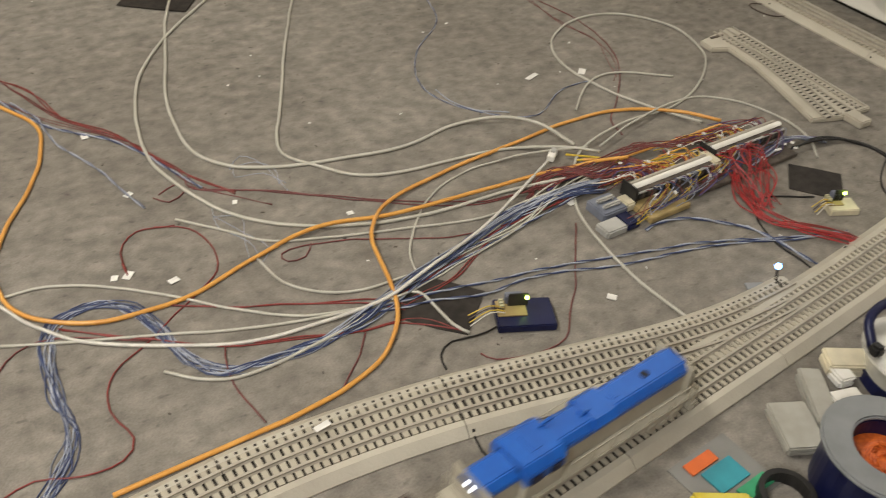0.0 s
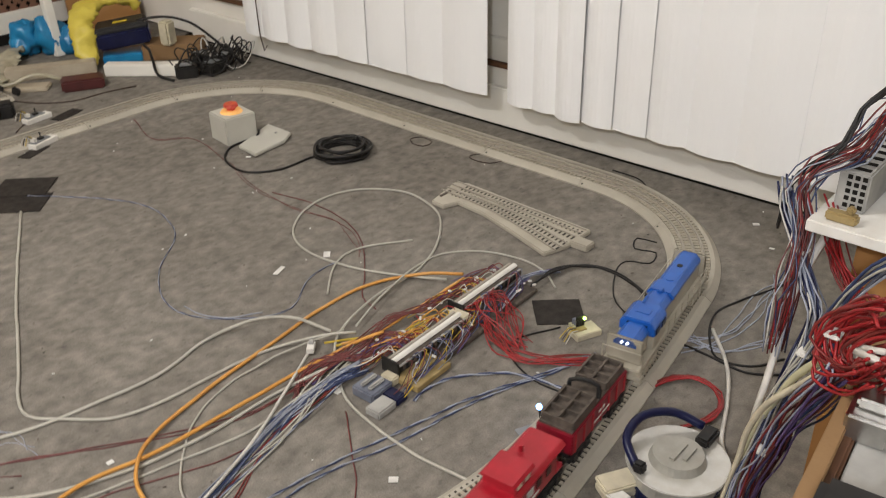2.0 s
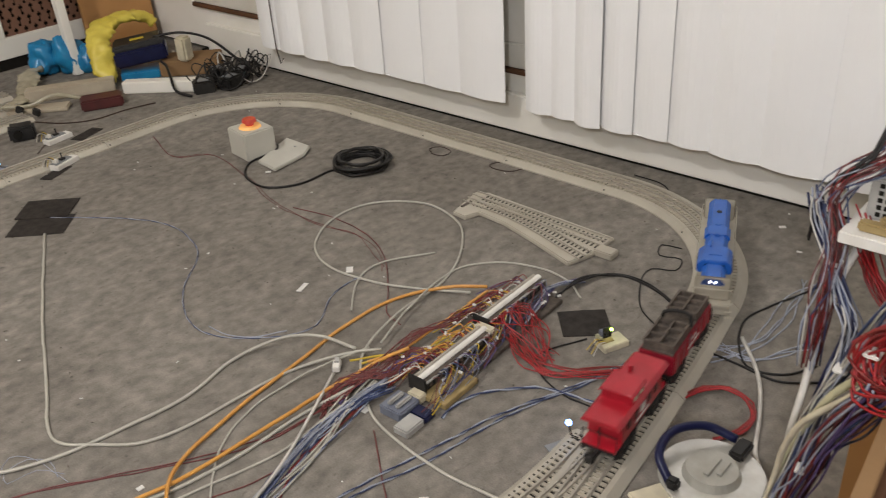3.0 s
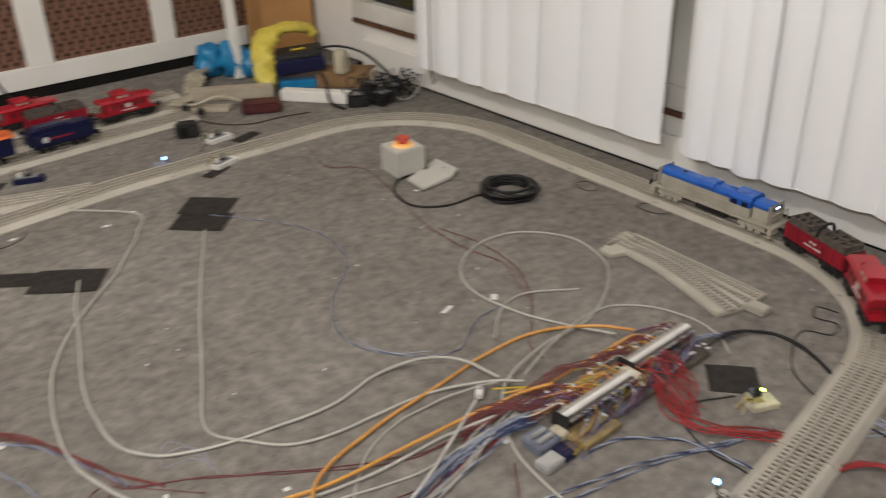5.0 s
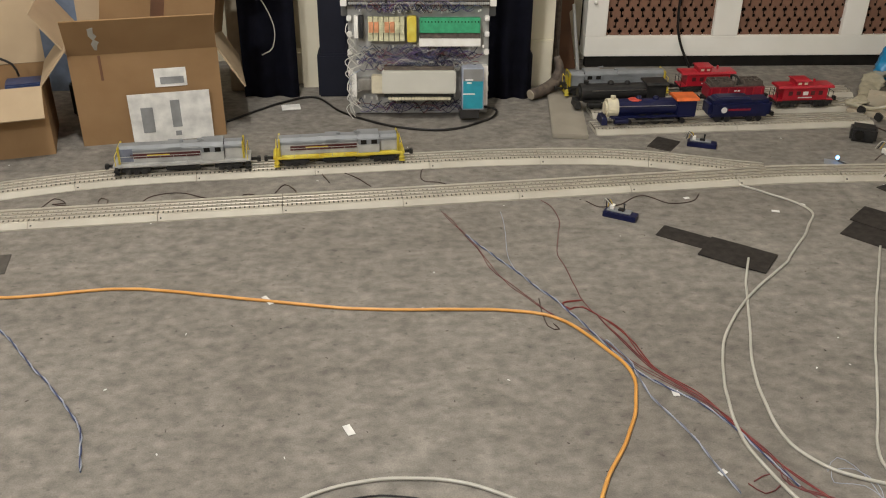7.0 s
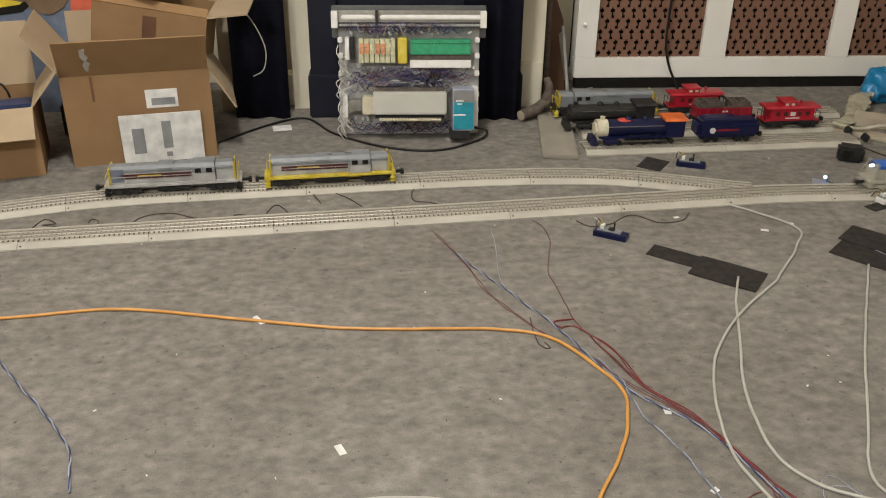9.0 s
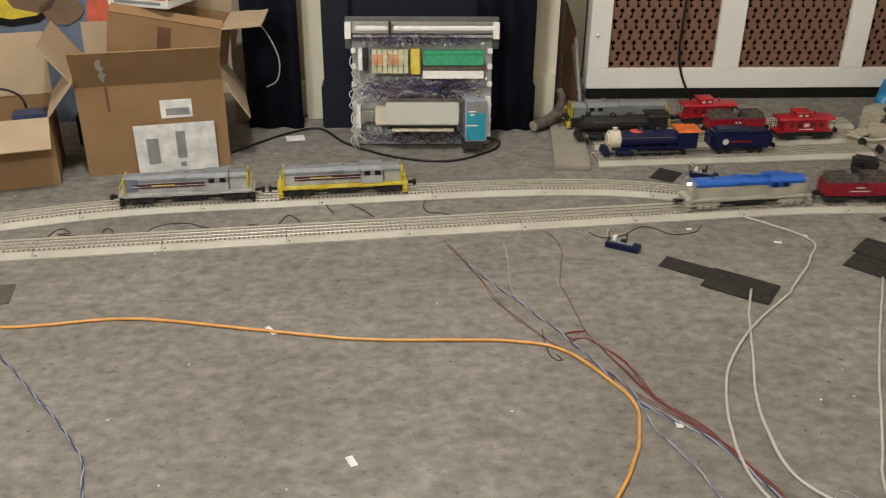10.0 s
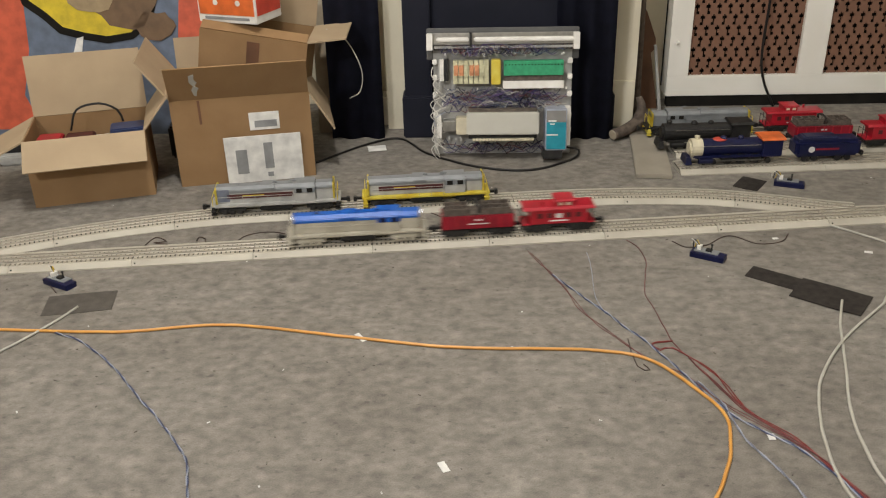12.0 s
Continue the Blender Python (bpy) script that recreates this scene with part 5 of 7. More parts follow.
def sensor(x, y, a, label, led=None, base="navy"):
    t = thing("sensor_board", pose(x, y, 0, 0, 0, a), label, "circuit board", "track sensors")
    part("base", Shape().box(0, 0, 0, 0.07, 0.026, 0.012), base, t, bevel=0.001)
    part("board", Shape().box(-0.004, 0.004, 0.0122, 0.05, 0.02, 0.002), "brownwood" if led else "grey", t)
    part("chip", Shape().box(0.0, 0.004, 0.0143, 0.012, 0.01, 0.004), "black", t)
    part("socket", Shape().box(-0.02, 0.006, 0.0143, 0.008, 0.012, 0.008), "white", t)
    part("post", Shape().cyl((0.004, 0.008, 0.014), (0.004, 0.008, 0.026), 0.0016, n=6), "black", t)
    q = part("pin_head", Shape().ball((0.004, 0.008, 0.027), 0.0026, n=6), led or "black", t, smooth=True)
    for k in range(3):
        part("jumper", Shape().tube(spline([(-0.02, 0.006, 0.02), (-0.028 - 0.006 * k, 0.012, 0.03), (-0.034 - 0.004 * k, 0.02 + 0.004 * k, 0.006)], 0.006), 0.001, 5), ("w_yellow", "w_black", "w_white")[k], t)
    return t


sensor(0.965, 1.945, -30, "small blue sensor board beside the track")
sensor(-0.355, 1.855, -28, "small blue sensor board beside the track")
sensor(1.255, 2.325, -20, "blue sensor board behind the siding")
sensor(1.65, 2.1, 20, "white sensor board taped at the track edge", base="white")


def light_sensor(x, y, a, label, w, d, base):
    """A flat box with an ochre board, an upright card with a green lamp, and jumper wires."""
    t = thing("sensor_module", pose(x, y, 0, 0, 0, a), label, "circuit board", "light sensors")
    part("case", Shape().box(0, 0, 0, w, d, 0.0105), base, t, bevel=0.0012)
    part("board", Shape().box(-w * 0.22, d * 0.12, 0.0107, w * 0.5, d * 0.55, 0.0016), "ochre", t)
    up = part("card", Shape().box(-w * 0.1, d * 0.2, 0.0125, w * 0.34, 0.0016, 0.018), "black", t)
    part("relay", Shape().box(-w * 0.16, d * 0.34, 0.0125, w * 0.3, 0.01, 0.012), "slate_blue", t, bevel=0.001)
    part("lamp", Shape().ball((w * 0.04, d * 0.2 - 0.0024, 0.026), 0.0024, n=8), "green_led", up, smooth=True)
    for k in range(4):
        part("jumper", Shape().tube(spline([(-w * 0.35, d * 0.1 - 0.003 * k, 0.014), (-w * 0.6, d * 0.14 - 0.004 * k, 0.016), (-w * 0.95, d * 0.1 - 0.006 * k, 0.004)], 0.006), 0.0008, 5), ("w_yellow", "w_brown", "w_yellow", "w_white")[k], t)
    for k in range(3):
        part("pin", Shape().box(-w * 0.38, d * 0.12 + 0.005 * k, 0.0123, 0.005, 0.0025, 0.005), "pale_lime", t)
    return t


light_sensor(1.268, 0.742, -24, "dark sensor module with a green light on the carpet", 0.07, 0.048, "navy")
light_sensor(1.795, 0.712, -24, "cream sensor module with a green light by the track", 0.044, 0.03, "cream")
sensor(1.72, 2.265, 10, "small white module behind the far track", base="white")
for x, y, h in ((1.572, 0.637, 0.04), (1.545, 2.212, 0.014)):
    lc = thing("led_card", pose(x, y, 0, 0, 0, -25), "small grey card with a bright blue-white light", "indicator light")
    part("card", Shape().box(-0.005, -0.004, 0, 0.045, 0.035, 0.002), "grey", lc)
    part("light", Shape().ball((0, 0, h), 0.0042, n=8), "blue_led", lc, smooth=True)
    for d in (-0.003, 0.003):
        part("lead", Shape().tube([(0.0, d * 0.5, h - 0.002), (0.004, d, h * 0.4), (0.028, d - 0.012, 0.003)], 0.0008, 4), "w_black", lc)
rnd = random.Random(8)
for x, y, w, d in ((1.623, 1.222, 0.03, 0.009), (1.713, 1.199, 0.018, 0.012), (0.43, 1.296, 0.022, 0.011), (0.915, 1.36, 0.014, 0.01), (0.929, 0.994, 0.013, 0.009), (0.884, 1.028, 0.014, 0.01), (0.868, 1.03, 0.01, 0.008), (1.177, 1.018, 0.009, 0.007), (1.05, 1.11, 0.009, 0.006), (0.275, 1.645, 0.03, 0.009), (1.3, 1.96, 0.016, 0.009), (1.13, 2.03, 0.012, 0.008), (0.93, 1.19, 0.012, 0.008), (1.385, 0.72, 0.012, 0.01), (0.41, 1.13, 0.016, 0.006), (1.9, 1.66, 0.012, 0.008), (2.29, 0.66, 0.012, 0.008), (2.22, 0.6, 0.009, 0.006), (1.46, 0.905, 0.02, 0.012), (1.37, 1.99, 0.012, 0.008)):
    solid("paper_scrap", Shape().box(0, 0, 0, w, d, 0.0008), "paper", pose(x, y, 0.0012, rnd.uniform(-3, 3), rnd.uniform(-3, 3), rnd.uniform(0, 180)), "tiny scrap of white paper on the carpet", "paper scrap", "paper scraps")
solid("paper_scrap", Shape().box(0, 0, 0, 0.018, 0.007, 0.0008), "paper", pose(0.985, 0.695, RAIL_TOP + 0.001, 0, 0, 10), "scrap of white paper lying on the rails", "paper scrap", "paper scraps")
pale = Shape()
for i in range(70):
    x, y, a = rnd.uniform(-0.5, 2.35), rnd.uniform(0.6, 2.4), rnd.uniform(0, 6)
    pale.box(0, 0, 0, rnd.uniform(0.002, 0.006), rnd.uniform(0.001, 0.0025), 0.001, pose(x, y, 0.0002, 0, 0, a * 57))
solid("wire_clippings", pale, "paper", pose(0, 0, 0), "tiny pale clippings scattered on the carpet", "clippings", kind="stuff")
fl = Shape()
for i in range(240):
    x, y, a = rnd.uniform(-0.5, 2.35), rnd.uniform(0.6, 2.4), rnd.uniform(0, 6)
    fl.box(0, 0, 0, rnd.uniform(0.002, 0.005), rnd.uniform(0.001, 0.002), 0.001, pose(x, y, 0.0002, 0, 0, a * 57))
solid("carpet_fluff", fl, "darkbrown", pose(0, 0, 0), "dark specks of dirt and fluff on the carpet", "dirt", kind="stuff")

# loose switch on the carpet
sw = thing("track_switch", pose(2.03, 1.2, 0.0, 0, 0, -90), "loose beige track switch lying on the carpet", "model track")
EDGE = [(0.058, -0.022), (0.12, -0.028), (0.2, -0.05), (0.305, -0.083)]
part("roadbed", Shape().prism([(0.013, -0.05), (0.046, -0.054), *EDGE, (0.322, -0.03), (0.323, 0.04), (0.02, 0.056), (-0.006, 0.042)], 0, 0.0095), "roadbed", sw, bevel=0.002)
part("switch_motor", Shape().box(0.337, -0.012, 0.0005, 0.038, 0.026, 0.013), "roadbed", sw, bevel=0.002)
part("end_tab", Shape().box(0.016, -0.012, 0.0095, 0.005, 0.03, 0.002), "darkbrown", sw)
sl = Shape()
for i in range(30):
    x = 0.03 + i * 0.0098
    low = -0.012 if x < 0.058 else [a[1] + (c[1] - a[1]) * (x - a[0]) / (c[0] - a[0]) for a, c in zip(EDGE, [*EDGE[1:], (0.36, -0.1)]) if a[0] <= x][-1] + 0.017
    high = 0.046 - 0.016 * x / 0.32
    for k in range(4):
        sl.box(x, low + (high - low) * (k + 0.5) / 4, 0.0094, 0.0034, (high - low) / 4 * 0.55, 0.0006)
# thin dark boxes stand in for shaded slots between the ties
tagged(part("tie_slot_row", sl, "slot_shade", sw), kind="stuff")
for y0, y1, y2 in ((0.044, 0.038, 0.031), (0.028, 0.022, 0.015), (0.012, 0.006, -0.001), (0.028, 0.012, -0.032), (0.012, -0.006, -0.049), (-0.004, -0.018, -0.066)):
    part("rail", Shape().tube(spline([(0.0, y0, 0.0115), (0.15, y1, 0.0115), (0.318, y2, 0.0115)], 0.03), 0.0017, 5), "rail", sw)

# ---- terminal strip on the floor: two steel bars, combs of clamps and a tangle of thin wires ----
tb = thing("terminal_strip", pose(1.69, 0.868, 0.0, 0, 0, 2), "long terminal strip with steel rails and a tangle of wires", "terminal strip")
part("base_board", Shape().box(-0.128, -0.032, 0.002, 0.075, 0.042, 0.009), "ochre", tb, "yellowish mounting board", bevel=0.001)
part("dark_board", Shape().box(0.035, -0.02, 0.001, 0.24, 0.036, 0.007), "darkbrown", tb, bevel=0.001)
for x, y, z, a, b, c, m in ((-0.2, 0.0, 0, 0.042, 0.04, 0.016, "slate_blue"), (-0.2, 0.006, 0.0162, 0.03, 0.007, 0.006, "palegrey"), (-0.2, -0.008, 0.0162, 0.03, 0.007, 0.006, "palegrey"), (-0.222, -0.036, 0, 0.036, 0.026, 0.012, "palegrey"), (-0.192, -0.034, 0, 0.022, 0.03, 0.01, "navy"), (-0.17, -0.006, 0.002, 0.016, 0.024, 0.014, "cream"), (0.0, 0.002, 0.008, 0.016, 0.034, 0.02, "cream")):
    part("module", Shape().box(x, y, z, a, b, c), m, tb, bevel=0.002)
for x0, x1, y in ((-0.158, -0.003, 0.0), (0.013, 0.168, 0.017)):
    x, l = (x0 + x1) / 2, x1 - x0
    part("rail_foot", Shape().box(x, y, 0.009, l * 0.98, 0.02, 0.0165), "darkbrown", tb)
    part("steel_cover", hood_section(x0, x1, 0.0105, 0.0265, 0.031, 0.003), "white", tb, "bright steel cover", bevel=0.001, at=pose(0, y, 0))
    part("steel_edge", Shape().box(x, y + 0.009, 0.023, l, 0.006, 0.0055), "rail", tb, "dull steel strip", bevel=0.001)
    terminal_row(tb, x0, x1, 0.017, 0.0058, 0.008, ("black", "darkbrown"), 0.008, 9, "clamp", y - 0.008)
    terminal_row(tb, x0, x1, 0.0245, 0.0058, 0.002, ("palegrey",), 0.003, 9, "contact", y - 0.012)
    part("end_clip", Shape().box(x0 - 0.003, y, 0.01, 0.004, 0.032, 0.024), "black", tb, bevel=0.001)
rnd = random.Random(21)
FAR = ("w_red", "w_brightred", "w_red", "w_orange", "w_white", "w_violet", "w_dull", "w_yellow", "w_dull")
NEAR = ("w_blue", "w_violet", "w_pale", "w_dull", "w_brown", "slate_blue", "w_yellow")
for i in range(110):
    x = rnd.uniform(-0.15, 0.165)
    far = rnd.random() < 0.62
    d, o = (1, 0.017 if x > 0.01 else 0.0) if far else (-1, 0.017 if x > 0.01 else 0.0)
    q = [(x, o + 0.01 * d, 0.024), (x + rnd.uniform(-0.008, 0.008), o + 0.022 * d, rnd.uniform(0.022, 0.036)), (x + rnd.uniform(-0.05, 0.01), o + rnd.uniform(0.03, 0.045) * d, rnd.uniform(0.008, 0.026)), (x + rnd.uniform(-0.1, -0.03), o + rnd.uniform(0.035, 0.07 if far else 0.05) * d, rnd.uniform(0.004, 0.014))]
    part("wire", Shape().tube(spline(q, 0.008), rnd.uniform(0.0006, 0.001), 5), rnd.choice(FAR if far else NEAR), tb)
for i in range(16):
    q = [(0.02 + rnd.uniform(-0.01, 0.07), 0.002, 0.028), (0.035 + rnd.uniform(-0.02, 0.05), -0.022, rnd.uniform(0.02, 0.036)), (0.025 + rnd.uniform(-0.02, 0.04), -0.055 - rnd.uniform(0, 0.02), rnd.uniform(0.005, 0.022)), (0.01 + rnd.uniform(-0.015, 0.025), -0.1 - rnd.uniform(0, 0.015), 0.004)]
    part("wire", Shape().tube(spline(q, 0.008), 0.0009, 5), rnd.choice(("w_brightred", "w_brightred", "w_red")), tb)
for i in range(34):
    x, y = rnd.uniform(-0.15, 0.16), rnd.choice((-0.035, -0.025, 0.03, 0.04, 0.052))
    part("ferrule_tag", Shape().box(0, 0, 0, 0.003, 0.006, 0.0025), "paper", tb, at=pose(x, y, rnd.uniform(0.012, 0.03), rnd.uniform(-30, 30), 0, rnd.uniform(-60, 60)))
cn = thing("connector", pose(1.5, 1.0, 0.004, 0, 0, 40), "small white plug on the end of the bundle", "connector")
part("body", Shape().box(0, 0, 0, 0.022, 0.011, 0.009), "white", cn, bevel=0.001)
part("latch", Shape().box(0.006, 0, 0.009, 0.01, 0.007, 0.003), "palegrey", cn)

# ---- reels and packets near the camera ----
rl = thing("wire_reel", pose(1.592, 0.452, 0), "clear plastic reel with a dark blue handle", "cable reel")
part("lower_flange", Shape().cyl((0, 0, 0), (0, 0, 0.015), 0.051, n=30), "navy", rl)
part("hub", Shape().cyl((0, 0, 0.0152), (0, 0, 0.042), 0.032, n=24), "frosted", rl)
part("winding", Shape().ring((0, 0), 0.032, 0.05, 0.016, 0.04, 32), "frosted", rl)
part("upper_flange", Shape().ring((0, 0), 0.018, 0.061, 0.042, 0.046, 36), "frosted", rl, bevel=0.001)
part("cap", Shape().cyl((0, 0, 0.046), (0, 0, 0.056), 0.034, 0.03, 28), "frosted", rl, "clear shiny cap")
part("cap_slot", Shape().box(0.0, 0.0, 0.0562, 0.034, 0.006, 0.003).box(0.004, -0.012, 0.0562, 0.026, 0.005, 0.003), "frosted", rl)
part("band", Shape().tube(spline([(-0.045, 0.03, 0.05), (-0.025, 0.055, 0.064), (0.015, 0.058, 0.07), (0.05, 0.034, 0.066), (0.063, 0.0, 0.054)], 0.006), 0.0056, 8), "navy", rl, "dark blue strap", smooth=True)
part("strap_end", Shape().box(0.05, -0.012, 0.047, 0.034, 0.018, 0.012), "black", rl, bevel=0.003)
part("strap_end", Shape().box(-0.047, 0.024, 0.046, 0.014, 0.014, 0.014), "black", rl, bevel=0.003)
rl = thing("solder_reel", pose(1.432, 0.376, 0), "dark blue reel with grey rim and copper-orange winding", "cable reel")
part("drum", Shape().ring((0, 0), 0.036, 0.058, 0.0, 0.062, 40), "navy", rl)
part("rim", Shape().ring((0, 0), 0.036, 0.066, 0.062, 0.068, 44), "grey", rl, "grey card rim", bevel=0.002)
wd = part("core", Shape().cyl((0, 0, 0.0), (0, 0, 0.044), 0.0355, n=30), "copper", rl, "orange wound core")
for k in range(7):
    q = [((0.008 + 0.0025 * k) * math.cos(a), (0.008 + 0.0025 * k) * math.sin(a), 0.045 + 0.004 * math.sin(a * 3 + k)) for a in [i * math.pi / 6 for i in range(13)]]
    part("strand", Shape().tube(q, 0.0016, 5), "copper", wd)
for x, y, a, w, d, h, m, l in ((1.421, 0.463, -25, 0.044, 0.062, 0.014, "frosted", "frosted clear plastic case on the carpet"), (1.472, 0.478, -32, 0.026, 0.078, 0.018, "frosted", "long frosted plastic case on the carpet"), (1.525, 0.489, -12, 0.021, 0.023, 0.016, "white", "small white plastic packet on the carpet"), (1.5, 0.463, -15, 0.036, 0.02, 0.016, "white", "small white plastic packet on the carpet"), (1.545, 0.5, 60, 0.03, 0.05, 0.02, "cream", "cream plastic clip on the carpet")):
    pk = thing("plastic_case", pose(x, y, 0, 0, 0, a), l, "plastic case", "packets by the reels")
    part("body", Shape().box(0, 0, 0, w, d, h * 0.7), m, pk, bevel=0.003)
    part("lid", Shape().box(0, 0, h * 0.7 + 0.0004, w * 1.02, d * 1.02, h * 0.3), m, pk, bevel=0.002)
bgc = thing("card_packet", pose(1.305, 0.465, 0.0, 0, 0, 5), "clear packet holding teal and orange cards", "packet")
part("sleeve", Shape().box(0.008, -0.008, 0.0, 0.085, 0.075, 0.0015), "clear", bgc, "clear plastic sleeve")
part("teal_card", Shape().box(0.01, -0.008, 0.002, 0.042, 0.028, 0.002), "teal_card", bgc)
part("orange_card", Shape().box(0.0, 0.016, 0.002, 0.038, 0.014, 0.002), "orange", bgc)
part("green_card", Shape().box(0.024, -0.034, 0.002, 0.04, 0.015, 0.002), "green", bgc)
ym = thing("meter", pose(1.265, 0.405, 0.0, 0, 0, -30), "black meter with a yellow rubber rim", "meter")
part("holster", Shape().box(0, 0, 0, 0.06, 0.08, 0.02), "yellow", ym, bevel=0.004)
part("face", Shape().box(0, -0.004, 0.0202, 0.046, 0.064, 0.003), "black", ym, bevel=0.001)
bd = thing("bracelet", pose(1.345, 0.408, 0.0, 0, 0, 0), "black strap with bright metal clips", "strap")
part("strap", Shape().ring((0, 0), 0.022, 0.028, 0.0, 0.016, 24), "black", bd)
for k in range(3):
    part("clip", Shape().box(0.012 * k - 0.012, -0.028, 0.0, 0.009, 0.012, 0.018), "steel", bd, bevel=0.001)

# ---- open wiring cabinet beside the track ----
cb = thing("wiring_cabinet", pose(0, 0, 0), "open wooden wiring cabinet crowded with red, blue and white wires", "wiring cabinet")
mx = Matrix.Translation((1.36, 0.252, 0)) @ Matrix.Rotation(radians(6), 4, "Z")
part("front_board", Shape().box(-0.06, -0.012, 0.0, 0.48, 0.018, 0.352, mx), "brownwood", cb, "dark brown wooden board", bevel=0.002)
part("top_edge", Shape().box(-0.06, -0.008, 0.3525, 0.48, 0.012, 0.006, mx), "card", cb, "pale wooden edge", bevel=0.001)
part("top_plate", Shape().box(-0.06, -0.16, 0.34, 0.48, 0.276, 0.008, mx), "palegrey", cb, "grey metal plate", bevel=0.001)
part("side_board", Shape().box(-0.28, -0.16, 0.0, 0.03, 0.27, 0.339, mx), "brownwood", cb)
part("side_board", Shape().box(0.16, -0.16, 0.0, 0.03, 0.27, 0.339, mx), "brownwood", cb)
part("upright", Shape().box(1.74, 0.29, 0.0, 0.12, 0.09, 0.361), "wood", cb, "orange-brown wooden upright", bevel=0.002)
part("bracket_plate", Shape().box(1.72, 0.284, 0.362, 0.18, 0.178, 0.012), "white", cb, "white bracket plate", bevel=0.001)
for k in range(2):
    d = part("wiring_duct", Shape().box(1.78, 0.348 - 0.055 * k, 0.3745, 0.22, 0.03, 0.042), "palegrey", cb, "slotted grey wiring duct", bevel=0.002)
    for i in range(12):
        part("slot", Shape().box(1.68 + 0.0175 * i, 0.348 - 0.055 * k, 0.4166, 0.006, 0.022, 0.0008), "dark_gap", d)
part("din_terminal", Shape().box(0.03, -0.026, 0.3485, 0.045, 0.03, 0.022, mx).box(0.03, -0.026, 0.3705, 0.022, 0.022, 0.008, mx), "steel", cb, "bright metal terminal", bevel=0.002)
for k in range(10):
    for j in range(3):
        part("slot", Shape().box(1.6694, 0.338 + 0.007 * j - 0.055 * (k // 5), 0.379 + 0.0075 * (k % 5), 0.0006, 0.0045, 0.0045), "dark_gap", cb)
part("terminal", Shape().box(1.645, 0.345, 0.3745, 0.012, 0.03, 0.01).box(1.645, 0.338, 0.3845, 0.008, 0.008, 0.008), "ochre", cb, "brass terminal", bevel=0.002)
part("black_device", Shape().box(-0.135, -0.08, 0.3485, 0.14, 0.13, 0.03, mx), "black", cb, "black plastic device", bevel=0.006)
for k in range(2):
    part("device_clip", Shape().box(-0.075 - 0.03 * k, -0.06, 0.379, 0.014, 0.01, 0.006, mx), "white", cb)
rnd = random.Random(31)


def loom(count, r, mats, pts, spread):
    for k in range(count):
        o = Vector((rnd.uniform(-spread, spread), rnd.uniform(-spread, spread), rnd.uniform(-spread, spread)))
        q = [(Vector(p) + o + Vector((rnd.uniform(-1, 1), rnd.uniform(-1, 1), rnd.uniform(-1, 1))) * spread * 0.45) for p in pts]
        q = [Vector((v.x, v.y, max(v.z, r + 0.001))) for v in q]
        part("wire", Shape().tube(spline(q), r * rnd.uniform(0.85, 1.15), 5), rnd.choice(mats), cb, smooth=True)


REDS, DARKS, BLUES = ("w_brightred", "w_brightred", "w_red"), ("w_red", "maroon", "w_violet", "w_blue"), ("navy", "w_blue", "navy", "w_pale")
HANG = [(1.66, 0.405, 0.39), (1.66, 0.399, 0.36), (1.64, 0.375, 0.334), (1.62, 0.352, 0.307), (1.6, 0.336, 0.291), (1.57, 0.334, 0.263), (1.56, 0.345, 0.2)]
loom(20, 0.0012, BLUES, HANG, 0.007)
loom(7, 0.001, ("w_pale", "w_white", "slate_blue"), HANG, 0.01)
TOP_LOOP = [(1.74, 0.338, 0.465), (1.72, 0.346, 0.457), (1.68, 0.354, 0.434), (1.66, 0.381, 0.417), (1.65, 0.39, 0.392), (1.64, 0.377, 0.366), (1.62, 0.371, 0.326), (1.61, 0.371, 0.292), (1.6, 0.37, 0.24)]
loom(16, 0.0009, ("w_red", "w_dull", "w_brightred", "maroon"), TOP_LOOP, 0.008)
loom(12, 0.0009, ("w_white", "w_violet", "w_blue", "w_pale", "w_dull"), TOP_LOOP, 0.013)
loom(14, 0.0011, REDS, [(1.665, 0.365, 0.375), (1.66, 0.354, 0.351), (1.66, 0.338, 0.318), (1.64, 0.311, 0.299), (1.62, 0.288, 0.293)], 0.009)
loom(1, 0.0042, ("w_white",), [(1.665, 0.358, 0.365), (1.66, 0.36, 0.35), (1.64, 0.368, 0.311), (1.62, 0.372, 0.272), (1.59, 0.367, 0.222), (1.57, 0.367, 0.176), (1.56, 0.37, 0.1), (1.57, 0.39, 0.005)], 0.001)
loom(1, 0.0036, ("cream",), [(1.4, 0.235, 0.39), (1.44, 0.265, 0.363), (1.47, 0.298, 0.309), (1.5, 0.335, 0.246), (1.52, 0.355, 0.188), (1.53, 0.363, 0.135), (1.55, 0.385, 0.005)], 0.001)
loom(1, 0.0036, ("pale_lime",), [(1.41, 0.245, 0.39), (1.45, 0.274, 0.361), (1.48, 0.307, 0.31), (1.51, 0.332, 0.248), (1.54, 0.358, 0.165), (1.57, 0.38, 0.02)], 0.001)
GREY_FALL = [(1.49, 0.25, 0.44), (1.5, 0.27, 0.415), (1.51, 0.288, 0.382), (1.52, 0.306, 0.335), (1.52, 0.319, 0.293), (1.52, 0.33, 0.262), (1.52, 0.342, 0.195), (1.52, 0.355, 0.113), (1.53, 0.37, 0.02)]
loom(12, 0.0013, ("w_grey", "slate_blue", "w_pale", "w_blue", "w_grey"), GREY_FALL, 0.006)
